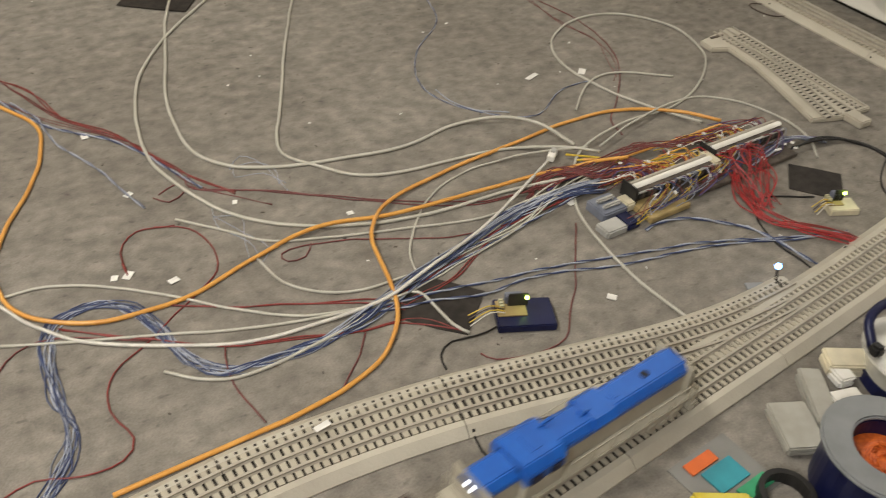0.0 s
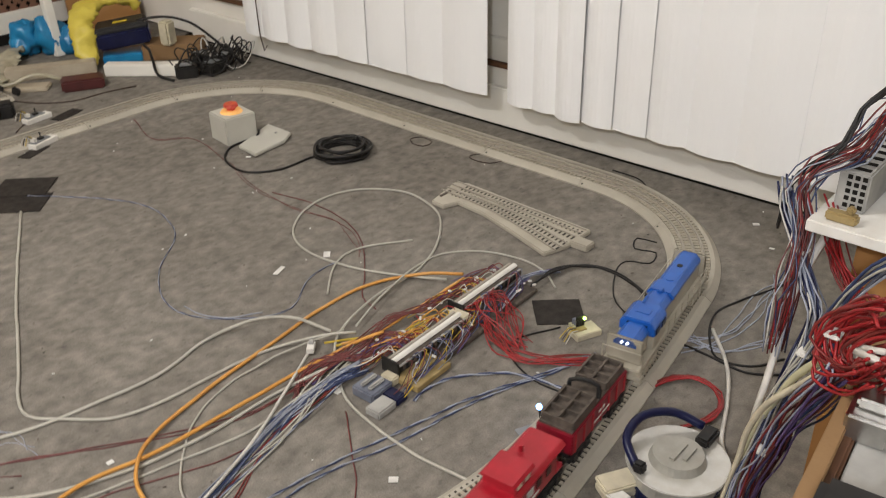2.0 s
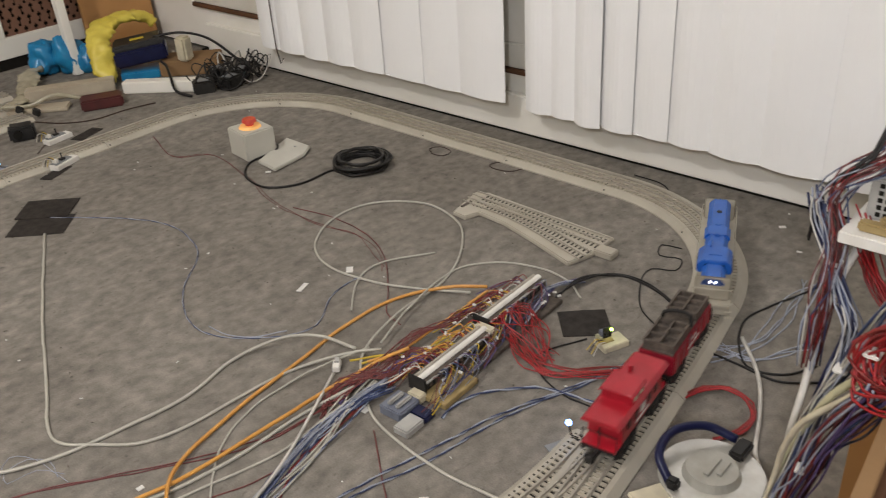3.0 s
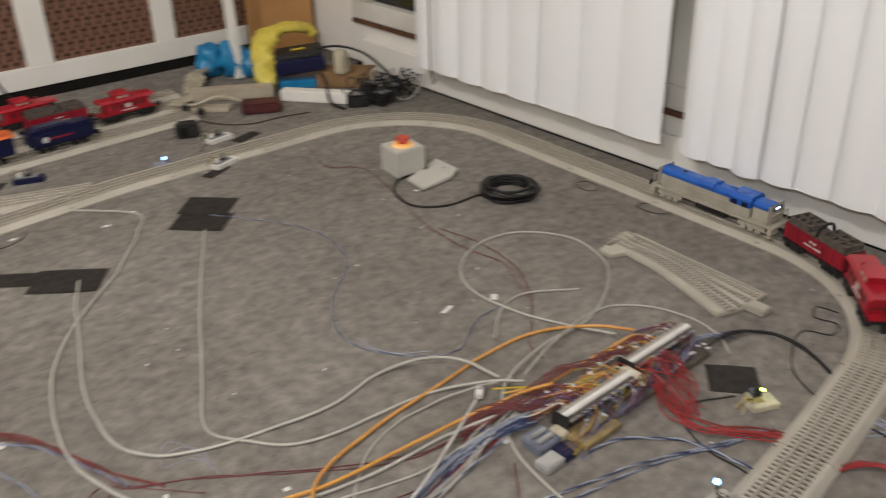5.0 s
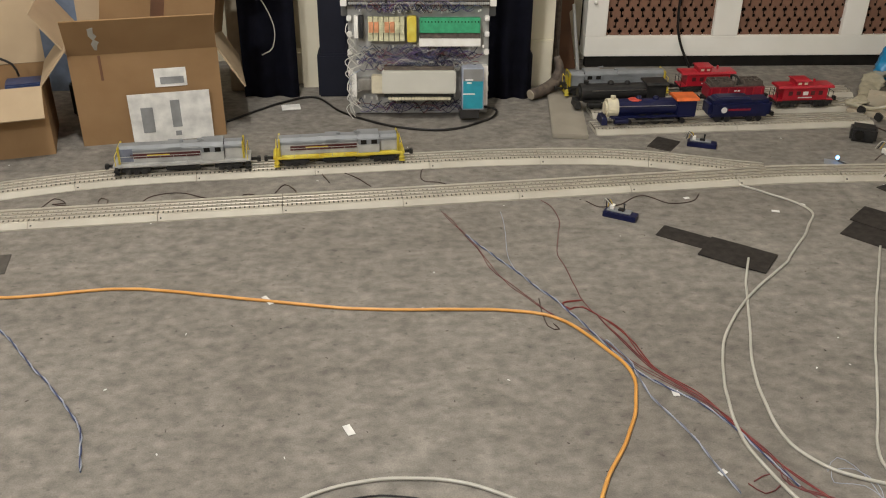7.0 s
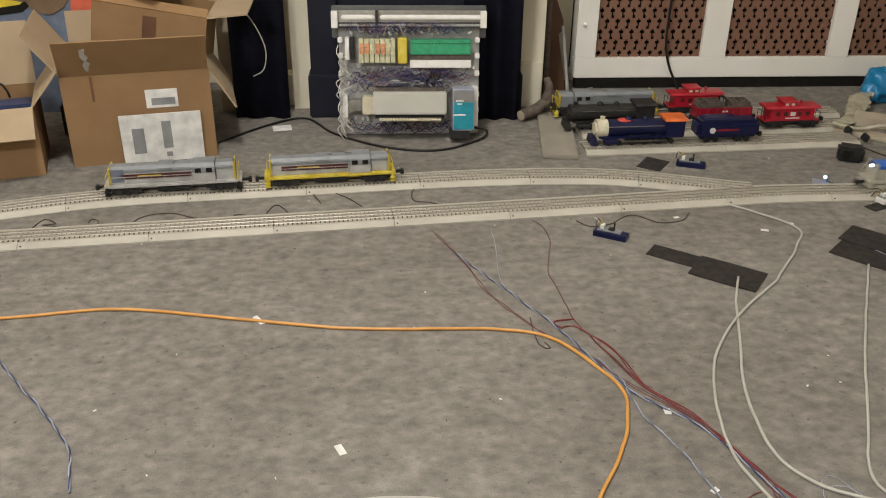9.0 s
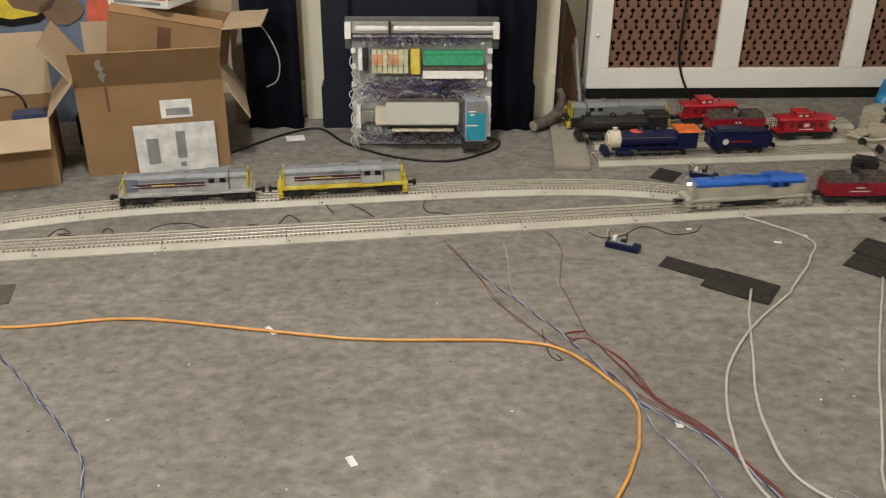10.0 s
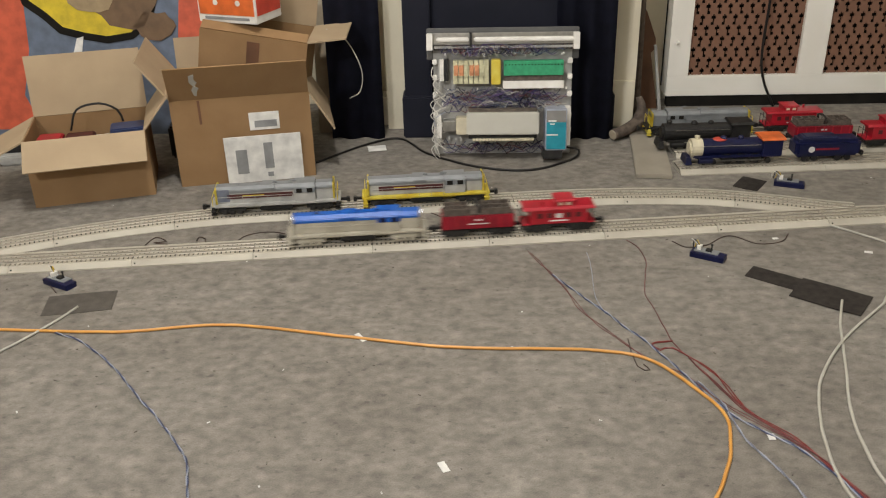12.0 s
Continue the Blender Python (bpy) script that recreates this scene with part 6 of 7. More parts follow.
BIG_LOOP = [(1.4, 0.23, 0.44), (1.42, 0.247, 0.427), (1.44, 0.271, 0.395), (1.44, 0.28, 0.37), (1.43, 0.269, 0.359), (1.41, 0.248, 0.371), (1.38, 0.23, 0.404)]
loom(24, 0.0013, REDS, BIG_LOOP, 0.012)
loom(16, 0.0014, ("w_brightred", "w_red", "w_dull"), [(1.395, 0.225, 0.43), (1.41, 0.242, 0.416), (1.42, 0.258, 0.394), (1.42, 0.263, 0.379), (1.41, 0.25, 0.38), (1.39, 0.234, 0.408)], 0.007)
loom(3, 0.0024, ("w_white",), [(1.39, 0.234, 0.41), (1.41, 0.252, 0.398), (1.425, 0.262, 0.388), (1.41, 0.25, 0.384)], 0.004)
FALL = [(1.43, 0.262, 0.37), (1.435, 0.27, 0.35), (1.46, 0.29, 0.303), (1.48, 0.309, 0.249), (1.49, 0.322, 0.207), (1.5, 0.338, 0.148), (1.505, 0.345, 0.08), (1.52, 0.36, 0.01)]
loom(30, 0.0012, DARKS, FALL, 0.011)
loom(6, 0.001, ("w_pale", "w_white", "w_brightred"), FALL, 0.012)
loom(3, 0.0016, ("w_black",), [(1.7, 0.33, 0.51), (1.7, 0.346, 0.489), (1.69, 0.359, 0.47), (1.67, 0.363, 0.442), (1.66, 0.387, 0.416), (1.66, 0.404, 0.393), (1.65, 0.405, 0.35)], 0.004)
for x, y, z in ((1.435, 0.277, 0.385), (1.45, 0.28, 0.36), (1.49, 0.328, 0.2), (1.635, 0.372, 0.335), (1.52, 0.318, 0.3)):
    part("cable_tie", Shape().box(x, y, z, 0.014, 0.012, 0.004), "white", cb, bevel=0.001)


# ---- cables and wires on the carpet ----
cable("cable", [(1.188, 2.162), (1.366, 1.985), (1.337, 1.883), (1.249, 1.76), (1.235, 1.74), (1.129, 1.632), (1.044, 1.513), (1, 1.395), (0.98, 1.266), (1.001, 1.162), (1.042, 1.078), (1.112, 1.018), (1.208, 0.979), (1.305, 0.964), (1.397, 0.962), (1.478, 0.939, 0.01)], 0.0026, "w_grey", "pale grey round cable lying in a loose curve on the carpet", "cable", "cables on the carpet", wob=0, seed=0)
cable("cable", [(1.17, 1.76), (1.14, 1.69), (1.116, 1.614), (1.087, 1.523), (1.052, 1.407), (1.038, 1.27), (1.07, 1.197), (1.14, 1.158), (1.237, 1.137), (1.326, 1.127), (1.416, 1.145), (1.486, 1.124, 0.008), (1.53, 1.08, 0.01), (1.542, 1.002, 0.012)], 0.0026, "w_grey", "pale grey round cable lying in a loose curve on the carpet", "cable", "cables on the carpet", wob=0, seed=1)
cable("cable", [(1.447, 1.799), (1.304, 1.527), (1.201, 1.309), (1.166, 1.241), (1.153, 1.188), (1.184, 1.139), (1.23, 1.088), (1.293, 1.069), (1.367, 1.064), (1.459, 1.052), (1.53, 1.007, 0.008), (1.565, 0.97, 0.012)], 0.0024, "w_grey", "pale grey round cable lying in a loose curve on the carpet", "cable", "cables on the carpet", wob=0, seed=2)
cable("cable", [(1.443, 0.639), (1.434, 0.726), (1.44, 0.812), (1.459, 0.885), (1.506, 0.953), (1.553, 0.995, 0.006), (1.654, 1.023, 0.008), (1.776, 1.036), (1.87, 1.075), (1.955, 1.149), (1.985, 1.249), (1.953, 1.326), (1.889, 1.369), (1.8, 1.36), (1.726, 1.305), (1.697, 1.224), (1.712, 1.119), (1.744, 1.042), (1.769, 0.966, 0.01)], 0.0022, "w_grey", "thin grey cable in a round loop beside the terminals", "cable", "cables on the carpet", wob=0, seed=3)
cable("cable", [(1.623, 1.1), (1.695, 1.159), (1.765, 1.169), (1.847, 1.114)], 0.002, "w_grey", "short thin grey cable end on the carpet", "cable", "cables on the carpet", wob=0, seed=4)
cable("cable", [(1.58, 0.987, 0.008), (1.701, 1.024, 0.01), (1.822, 1.045), (1.885, 1.003), (1.913, 0.929), (1.901, 0.861, 0.004), (1.874, 0.819)], 0.0018, "w_grey", "thin grey cable over the switch wires", "cable", "cables on the carpet", wob=0, seed=5)
cable("cable", [(0.741, 1.04), (0.768, 0.989), (0.811, 0.939), (0.89, 0.889), (0.975, 0.853), (1.048, 0.845), (1.111, 0.84, 0.004), (1.15, 0.842, 0.008), (1.231, 0.871, 0.008), (1.32, 0.903, 0.008), (1.404, 0.946, 0.008), (1.481, 0.986, 0.01)], 0.0023, "w_white", "off-white cable among the blue wires", "cable", "cables on the carpet", wob=0, seed=6)
cable("cable", [(0.873, 0.855), (0.901, 0.828), (0.939, 0.81), (0.991, 0.81), (1.065, 0.821), (1.141, 0.839), (1.179, 0.837), (1.187, 0.771), (1.197, 0.75)], 0.002, "w_grey", "thin grey wire bundle strand", "cable", "cables on the carpet", wob=0, seed=7)
cable("cable", [(0.744, 1.055), (0.793, 1.051), (0.845, 1.026), (0.905, 0.979), (0.967, 0.92), (1.031, 0.87), (1.106, 0.844), (1.163, 0.837, 0.006)], 0.0018, "w_grey", "thin grey wire on the carpet", "cable", "cables on the carpet", wob=0, seed=8)
cable("cable", [(0.729, 0.975), (0.794, 0.947), (0.873, 0.917), (0.965, 0.879), (1.052, 0.854), (1.147, 0.836)], 0.0018, "w_grey", "thin grey wire on the carpet", "cable", "cables on the carpet", wob=0, seed=9)
cable("cable", [(0.968, 1.109), (1.018, 1.056), (1.061, 1.01), (1.142, 0.979), (1.229, 0.954), (1.327, 0.927), (1.42, 0.926, 0.006), (1.506, 0.922, 0.01)], 0.0018, "w_grey", "thin grey wire on the carpet", "cable", "cables on the carpet", wob=0, seed=10)
cable("cable", [(1.032, 0.985), (1.043, 0.931), (1.077, 0.892), (1.121, 0.873), (1.182, 0.87)], 0.0018, "w_grey", "thin grey wire on the carpet", "cable", "cables on the carpet", wob=0, seed=11)
cable("cable", [(1.192, 0.859), (1.206, 0.907), (1.258, 0.974), (1.319, 1.017), (1.396, 1.033), (1.487, 1.019, 0.006), (1.56, 0.99, 0.01)], 0.0016, "w_grey", "thin grey wire on the carpet", "cable", "cables on the carpet", wob=0, seed=12)
cable("cable", [(-0.441, 1.684), (-0.182, 1.669), (0.021, 1.69), (0.235, 1.649), (0.439, 1.609), (0.683, 1.596), (0.774, 1.564), (0.831, 1.482), (0.861, 1.408), (0.846, 1.328), (0.822, 1.268), (0.774, 1.182), (0.749, 1.12), (0.745, 1.06), (0.756, 1.022), (0.78, 0.992), (0.829, 0.963), (0.891, 0.955), (0.947, 0.959), (1.029, 0.987), (1.122, 1.004, 0.004), (1.228, 0.983, 0.004), (1.357, 0.973, 0.006), (1.458, 0.965, 0.008), (1.548, 0.949, 0.012), (1.584, 0.93, 0.02)], 0.0029, "w_orange", "bright orange round cable snaking across the carpet", "cable", "cables on the carpet", wob=0, seed=13)
cable("cable", [(0.783, 0.724), (0.866, 0.727), (0.97, 0.731), (1.04, 0.742), (1.094, 0.765), (1.136, 0.811, 0.003), (1.156, 0.867, 0.004), (1.172, 0.945, 0.004), (1.199, 0.985, 0.008), (1.246, 1.017, 0.004), (1.344, 1.043), (1.464, 1.059), (1.582, 1.073), (1.69, 1.064), (1.76, 1.009, 0.008), (1.793, 0.949, 0.015)], 0.0029, "w_orange", "bright orange round cable snaking across the carpet", "cable", "cables on the carpet", wob=0, seed=14)
cable("cable", [(1.532, 0.968, 0.008), (1.58, 0.948, 0.008), (1.653, 0.944, 0.01), (1.734, 0.943, 0.012), (1.781, 0.938, 0.018)], 0.0022, "w_orange", "orange lead to the terminal strip", "cable", "cables on the carpet", wob=0, seed=15)
cable("cable", [(1.525, 0.972, 0.008), (1.574, 0.954, 0.006), (1.607, 0.916, 0.01), (1.637, 0.879, 0.02)], 0.0018, "w_yellow", "yellow lead to the terminal strip", "cable", "cables on the carpet", wob=0, seed=16)
cable("cable", [(1.521, 0.994, 0.006), (1.567, 0.958, 0.006), (1.591, 0.911, 0.01), (1.622, 0.875, 0.02)], 0.0018, "w_yellow", "yellow lead to the terminal strip", "cable", "cables on the carpet", wob=0, seed=17)
for k in range(10):
    cable("wire", [(0.725, 0.75), (0.75, 0.78), (0.769, 0.816), (0.766, 0.876), (0.771, 0.948), (0.792, 0.987), (0.837, 0.994), (0.87, 0.972), (0.889, 0.925), (0.901, 0.864), (0.931, 0.824), (0.98, 0.816), (1.035, 0.816), (1.099, 0.83, 0.004), (1.173, 0.855, 0.006), (1.25, 0.876, 0.006), (1.362, 0.912, 0.006), (1.466, 0.922, 0.008), (1.514, 0.908, 0.014)], 0.0008, ("w_blue", "w_blue", "slate_blue")[k % 3], "twisted blue and pale blue wires bundled on the carpet", "wire", "blue wire bundle", wob=0.008, seed=360 + k)
for k in range(4):
    cable("wire", [(0.727, 0.748), (0.752, 0.778), (0.767, 0.817), (0.764, 0.878), (0.773, 0.946), (0.794, 0.985), (0.837, 0.993), (0.869, 0.969), (0.886, 0.926), (0.901, 0.866), (0.932, 0.827), (0.981, 0.818), (1.036, 0.82), (1.098, 0.83, 0.006), (1.173, 0.855, 0.008), (1.251, 0.878, 0.008), (1.362, 0.912, 0.008), (1.465, 0.922, 0.01), (1.514, 0.908, 0.016)], 0.0008, "w_pale", "twisted blue and pale blue wires bundled on the carpet", "wire", "blue wire bundle", wob=0.007, seed=380 + k)
for k in range(6):
    cable("wire", [(1.154, 0.849), (1.218, 0.876), (1.274, 0.885), (1.336, 0.899), (1.398, 0.909, 0.005), (1.457, 0.911, 0.008), (1.507, 0.898, 0.01)], 0.001, "w_blue", "twisted blue and pale blue wires bundled on the carpet", "wire", "blue wire bundle", wob=0.009, seed=400 + k)
for k in range(4):
    cable("wire", [(1.144, 0.844), (1.206, 0.87), (1.271, 0.88), (1.34, 0.904), (1.401, 0.913, 0.006), (1.462, 0.917, 0.008), (1.512, 0.903, 0.01)], 0.0008, "w_pale", "twisted blue and pale blue wires bundled on the carpet", "wire", "blue wire bundle", wob=0.009, seed=420 + k)
for strand, turn in (("w_blue", 0.0), ("w_pale", 3.14)):
    cable("wire", [(1.104, 0.84), (1.176, 0.832), (1.257, 0.819), (1.332, 0.804), (1.448, 0.775), (1.569, 0.745), (1.683, 0.699), (1.765, 0.671)], 0.001, strand, "dark blue twisted pair crossing to the track", "wire", "cables on the carpet", wob=0.003, seed=440, twist=turn)
for strand, turn in (("w_blue", 0.0), ("w_pale", 3.14)):
    cable("wire", [(1.1, 0.834), (1.169, 0.819), (1.246, 0.801), (1.325, 0.793), (1.436, 0.762), (1.562, 0.738), (1.679, 0.696), (1.76, 0.668)], 0.001, strand, "dark blue twisted pair crossing to the track", "wire", "cables on the carpet", wob=0.003, seed=460, twist=turn)
for strand, turn in (("w_blue", 0.0), ("w_pale", 3.14)):
    cable("wire", [(1.512, 0.799), (1.538, 0.805), (1.584, 0.793), (1.631, 0.754), (1.655, 0.714), (1.663, 0.643)], 0.0012, strand, "blue wire looping beside the terminal board", "wire", "cables on the carpet", wob=0.003, seed=480, twist=turn)
for k in range(2):
    cable("wire", [(0.838, 1.57), (0.893, 1.434), (0.94, 1.361), (0.968, 1.313), (1.008, 1.205), (1.019, 1.168), (1.085, 1.127), (1.18, 1.057), (1.276, 0.991), (1.358, 0.959), (1.436, 0.948, 0.006)], 0.0009, "w_dull", "thin dark red wires lying across the carpet", "wire", "red wires", wob=0.007, seed=500 + k)
for k in range(2):
    cable("wire", [(0.598, 1.981), (0.617, 1.928), (0.638, 1.875), (0.659, 1.807), (0.675, 1.746), (0.704, 1.683), (0.732, 1.636), (0.766, 1.584), (0.802, 1.544), (0.824, 1.52), (0.866, 1.45), (0.91, 1.39), (0.955, 1.33), (0.985, 1.262), (1.019, 1.168), (1.091, 1.081)], 0.0006, "w_dull", "thin dark red wires lying across the carpet", "wire", "red wires", wob=0.003, seed=520 + k)
for k in range(2):
    cable("wire", [(0.826, 1.625), (0.791, 1.619), (0.8, 1.597), (0.823, 1.603), (0.867, 1.54), (0.884, 1.487), (0.901, 1.422), (0.952, 1.353), (0.98, 1.282), (1.017, 1.196), (1.06, 1.13)], 0.0009, "w_red", "thin dark red wires lying across the carpet", "wire", "red wires", wob=0.003, seed=540 + k)
cable("wire", [(0.811, 2.03), (0.831, 1.988), (0.834, 1.919), (0.818, 1.848), (0.809, 1.791), (0.816, 1.716), (0.823, 1.656), (0.826, 1.625), (0.835, 1.59)], 0.0008, "w_dull", "thin dark red wires lying across the carpet", "wire", "red wires", wob=0.001, seed=27)
for strand, turn in (("w_pale", 0.0), ("w_blue", 3.14)):
    cable("wire", [(0.638, 1.875), (0.675, 1.807), (0.723, 1.723), (0.757, 1.658), (0.788, 1.603), (0.824, 1.52), (0.862, 1.434), (0.901, 1.378), (0.945, 1.333), (0.977, 1.275), (0.999, 1.222), (1.02, 1.16)], 0.0011, strand, "twisted pale blue pair on the carpet", "wire", "cables on the carpet", wob=0.001, seed=1220, twist=turn)
for strand, turn in (("w_pale", 0.0), ("slate_blue", 3.14)):
    cable("wire", [(0.84, 1.5), (0.856, 1.465), (0.867, 1.434), (0.873, 1.365), (0.892, 1.316), (0.912, 1.261), (0.922, 1.225), (0.929, 1.192), (0.94, 1.15)], 0.001, strand, "twisted pale blue pair on the carpet", "wire", "cables on the carpet", wob=0.001, seed=1230, twist=turn)
cable("wire", [(0.72, 1.977), (0.719, 1.9), (0.712, 1.794), (0.723, 1.723)], 0.0006, "w_pale", "thin pale wire on the carpet", "wire", "cables on the carpet", seed=1235)
cable("wire", [(0.957, 1.17), (0.974, 1.15), (0.998, 1.164), (0.993, 1.185), (0.966, 1.173)], 0.001, "w_dull", "thin dark red wires lying across the carpet", "wire", "red wires", wob=0, seed=28)
cable("wire", [(0.964, 1.097), (0.916, 1.106), (0.887, 1.073), (0.883, 1.027), (0.882, 1.051)], 0.001, "w_red", "thin dark red wires lying across the carpet", "wire", "red wires", wob=0, seed=29)
cable("wire", [(0.938, 1.108), (0.982, 1.082), (0.993, 1.03), (0.981, 0.987), (0.944, 0.961), (0.903, 0.928), (0.863, 0.903), (0.827, 0.875), (0.808, 0.827), (0.816, 0.782), (0.802, 0.762), (0.766, 0.759), (0.723, 0.776), (0.692, 0.768)], 0.001, "w_red", "thin dark red wires lying across the carpet", "wire", "red wires", wob=0.003, seed=30)
for k in range(2):
    cable("wire", [(0.911, 0.955), (0.978, 0.912), (1.05, 0.882), (1.117, 0.852), (1.154, 0.821)], 0.001, "w_red", "thin dark red wires lying across the carpet", "wire", "red wires", wob=0.006, seed=620 + k)
for k in range(2):
    cable("wire", [(0.795, 0.975), (0.872, 0.913), (0.945, 0.862), (1.015, 0.834), (1.09, 0.813), (1.132, 0.808), (1.165, 0.786), (1.192, 0.755)], 0.001, "w_red", "thin dark red wires lying across the carpet", "wire", "red wires", wob=0.006, seed=640 + k)
cable("wire", [(1.093, 0.806), (1.062, 0.772), (1.024, 0.737)], 0.001, "w_dull", "thin dark red wires lying across the carpet", "wire", "red wires", wob=0, seed=33)
cable("wire", [(0.944, 0.86), (0.931, 0.824), (0.932, 0.777), (0.939, 0.739)], 0.001, "w_dull", "thin dark red wires lying across the carpet", "wire", "red wires", wob=0.004, seed=34)
cable("wire", [(1.438, 0.861), (1.398, 0.807), (1.332, 0.733), (1.291, 0.69), (1.247, 0.685), (1.202, 0.7), (1.191, 0.717)], 0.001, "w_dull", "thin dark red wires lying across the carpet", "wire", "red wires", wob=0, seed=35)
cable("wire", [(1.105, 0.985), (1.087, 0.963), (1.065, 0.965), (1.064, 0.981), (1.096, 0.983), (1.152, 0.967), (1.273, 0.911), (1.357, 0.902), (1.424, 0.918)], 0.001, "w_dull", "thin dark red wires lying across the carpet", "wire", "red wires", wob=0, seed=36)
cable("wire", [(1.818, 1.477), (1.835, 1.371), (1.822, 1.26), (1.784, 1.183), (1.702, 1.092), (1.653, 1.047), (1.642, 1.006)], 0.001, "w_dull", "thin dark red wires lying across the carpet", "wire", "red wires", wob=0, seed=37)
for k in range(2):
    cable("wire", [(1.878, 2.071), (1.834, 1.93), (1.884, 1.845), (1.85, 1.673), (1.814, 1.531), (1.794, 1.385), (1.807, 1.286), (1.786, 1.204), (1.749, 1.152)], 0.0006, "w_dull", "thin dark red wires lying across the carpet", "wire", "red wires", wob=0.008, seed=760 + k)
cable("wire", [(0.722, 0.936), (0.743, 0.958), (0.785, 0.96), (0.871, 0.909)], 0.001, "w_dull", "thin dark red wires lying across the carpet", "wire", "red wires", wob=0, seed=39)
for k in range(8):
    cable("wire", [(1.418, 0.936), (1.456, 0.963, 0.01), (1.497, 0.951, 0.014), (1.527, 0.923, 0.012), (1.582, 0.927, 0.018), (1.595, 0.893, 0.02)], 0.0009, "w_dull", "red wire in the tangle beside the terminals", "wire", "red wires", wob=0.012, seed=800 + k)
for k in range(8):
    cable("wire", [(1.433, 0.943), (1.462, 0.944, 0.01), (1.544, 0.944, 0.014), (1.617, 0.955, 0.014), (1.669, 0.938, 0.016), (1.72, 0.93, 0.016), (1.787, 0.926, 0.02)], 0.0009, "w_dull", "red wire in the tangle beside the terminals", "wire", "red wires", wob=0.012, seed=820 + k)
for k in range(12):
    cable("wire", [(1.71, 0.86, 0.02), (1.712, 0.838, 0.012), (1.688, 0.803, 0.006), (1.679, 0.749, 0.006), (1.707, 0.703, 0.006), (1.743, 0.656, 0.004), (1.76, 0.625)], 0.001, ("w_brightred", "w_red")[k % 2], "thick bunch of red wires under the terminals", "wire", "red wire bunch", wob=0.013, seed=840 + k)
for k in range(11):
    cable("wire", [(1.741, 0.568), (1.776, 0.551, 0.006), (1.792, 0.521, 0.008), (1.781, 0.489, 0.008), (1.756, 0.474, 0.006), (1.723, 0.476, 0.004), (1.695, 0.495)], 0.0012, ("w_brightred", "w_red")[k % 2], "thick bunch of red wires coming out under the track", "wire", "red wire bunch", wob=0.005, seed=860 + k)
for k in range(5):
    cable("wire", [(1.445, 0.945), (1.49, 0.941, 0.008), (1.534, 0.931, 0.01), (1.572, 0.914, 0.014), (1.588, 0.884, 0.016)], 0.0014, "w_violet", "violet wire by the terminals", "wire", "cables on the carpet", wob=0.01, seed=880 + k)
for k in range(9):
    cable("wire", [(1.75, 0.84, 0.012), (1.8, 0.856, 0.016), (1.845, 0.866, 0.014), (1.885, 0.862, 0.008), (1.92, 0.842, 0.004)], 0.001, ("slate_blue", "w_violet", "w_pale", "w_blue")[k % 4], "blue and violet wires leaving the terminal strip", "wire", "cables on the carpet", wob=0.009, seed=1700 + k)
for k in range(3):
    cable("cable", [(1.84, 0.846, 0.01), (1.91, 0.845, 0.01), (1.966, 0.815), (1.977, 0.759), (1.941, 0.68), (1.905, 0.634)], 0.0018, "w_black", "black cable along the edge of the track", "cable", "cables on the carpet", wob=0.005, seed=900 + k)
cable("cable", [(2.115, 0.768), (2.109, 0.803), (2.072, 0.787), (2.081, 0.75), (2.042, 0.74), (2.022, 0.774), (1.978, 0.77), (1.913, 0.732), (1.885, 0.696), (1.873, 0.666)], 0.0012, "w_black", "thin black wire looping over the carpet", "cable", "cables on the carpet", wob=0, seed=46)
cable("cable", [(1.254, 0.752), (1.214, 0.741), (1.172, 0.748), (1.15, 0.735), (1.144, 0.714)], 0.0012, "w_black", "thin black wire from the sensor", "cable", "cables on the carpet", wob=0, seed=47)
cable("cable", [(1.122, 0.627), (1.116, 0.601), (1.121, 0.589), (1.137, 0.582)], 0.0012, "w_black", "thin black wire under the near track", "cable", "cables on the carpet", wob=0, seed=48)
cable("cable", [(1.786, 0.749), (1.741, 0.772), (1.705, 0.782), (1.67, 0.749), (1.652, 0.702), (1.654, 0.654), (1.654, 0.635)], 0.0014, "w_black", "thin black wire from the sensor board", "cable", "cables on the carpet", wob=0, seed=49)
cable("cable", [(2.186, 1.429), (2.196, 1.447), (2.223, 1.436), (2.215, 1.396), (2.186, 1.396), (2.181, 1.425)], 0.0011, "w_brown", "thin brown wire beside the track", "cable", "cables on the carpet", wob=0, seed=50)
cable("cable", [(2.239, 1.202), (2.204, 1.22), (2.198, 1.261), (2.21, 1.278), (2.237, 1.261)], 0.0011, "w_brown", "thin brown wire beside the track", "cable", "cables on the carpet", wob=0, seed=51)
cable("cable", [(0.066, 2.521), (0.189, 2.658), (0.282, 2.701), (0.367, 2.574), (0.504, 2.471), (0.635, 2.446), (0.744, 2.516), (0.771, 2.561, 0.01), (0.733, 2.562, 0.02)], 0.0032, "w_black", "black mains lead on the carpet by the control panel", "cable", "cables on the carpet", wob=0, seed=52)
cable("cable", [(-0.244, 2.019), (-0.227, 2.072), (-0.196, 2.048), (-0.224, 2.044), (-0.172, 2.028)], 0.0011, "w_brown", "thin brown track feeder wire", "cable", "cables on the carpet", wob=0, seed=53)
cable("cable", [(-0.131, 2.052), (-0.129, 2.071), (-0.112, 2.059), (-0.11, 2.031), (-0.128, 2.043)], 0.0011, "w_brown", "thin brown track feeder wire", "cable", "cables on the carpet", wob=0, seed=54)
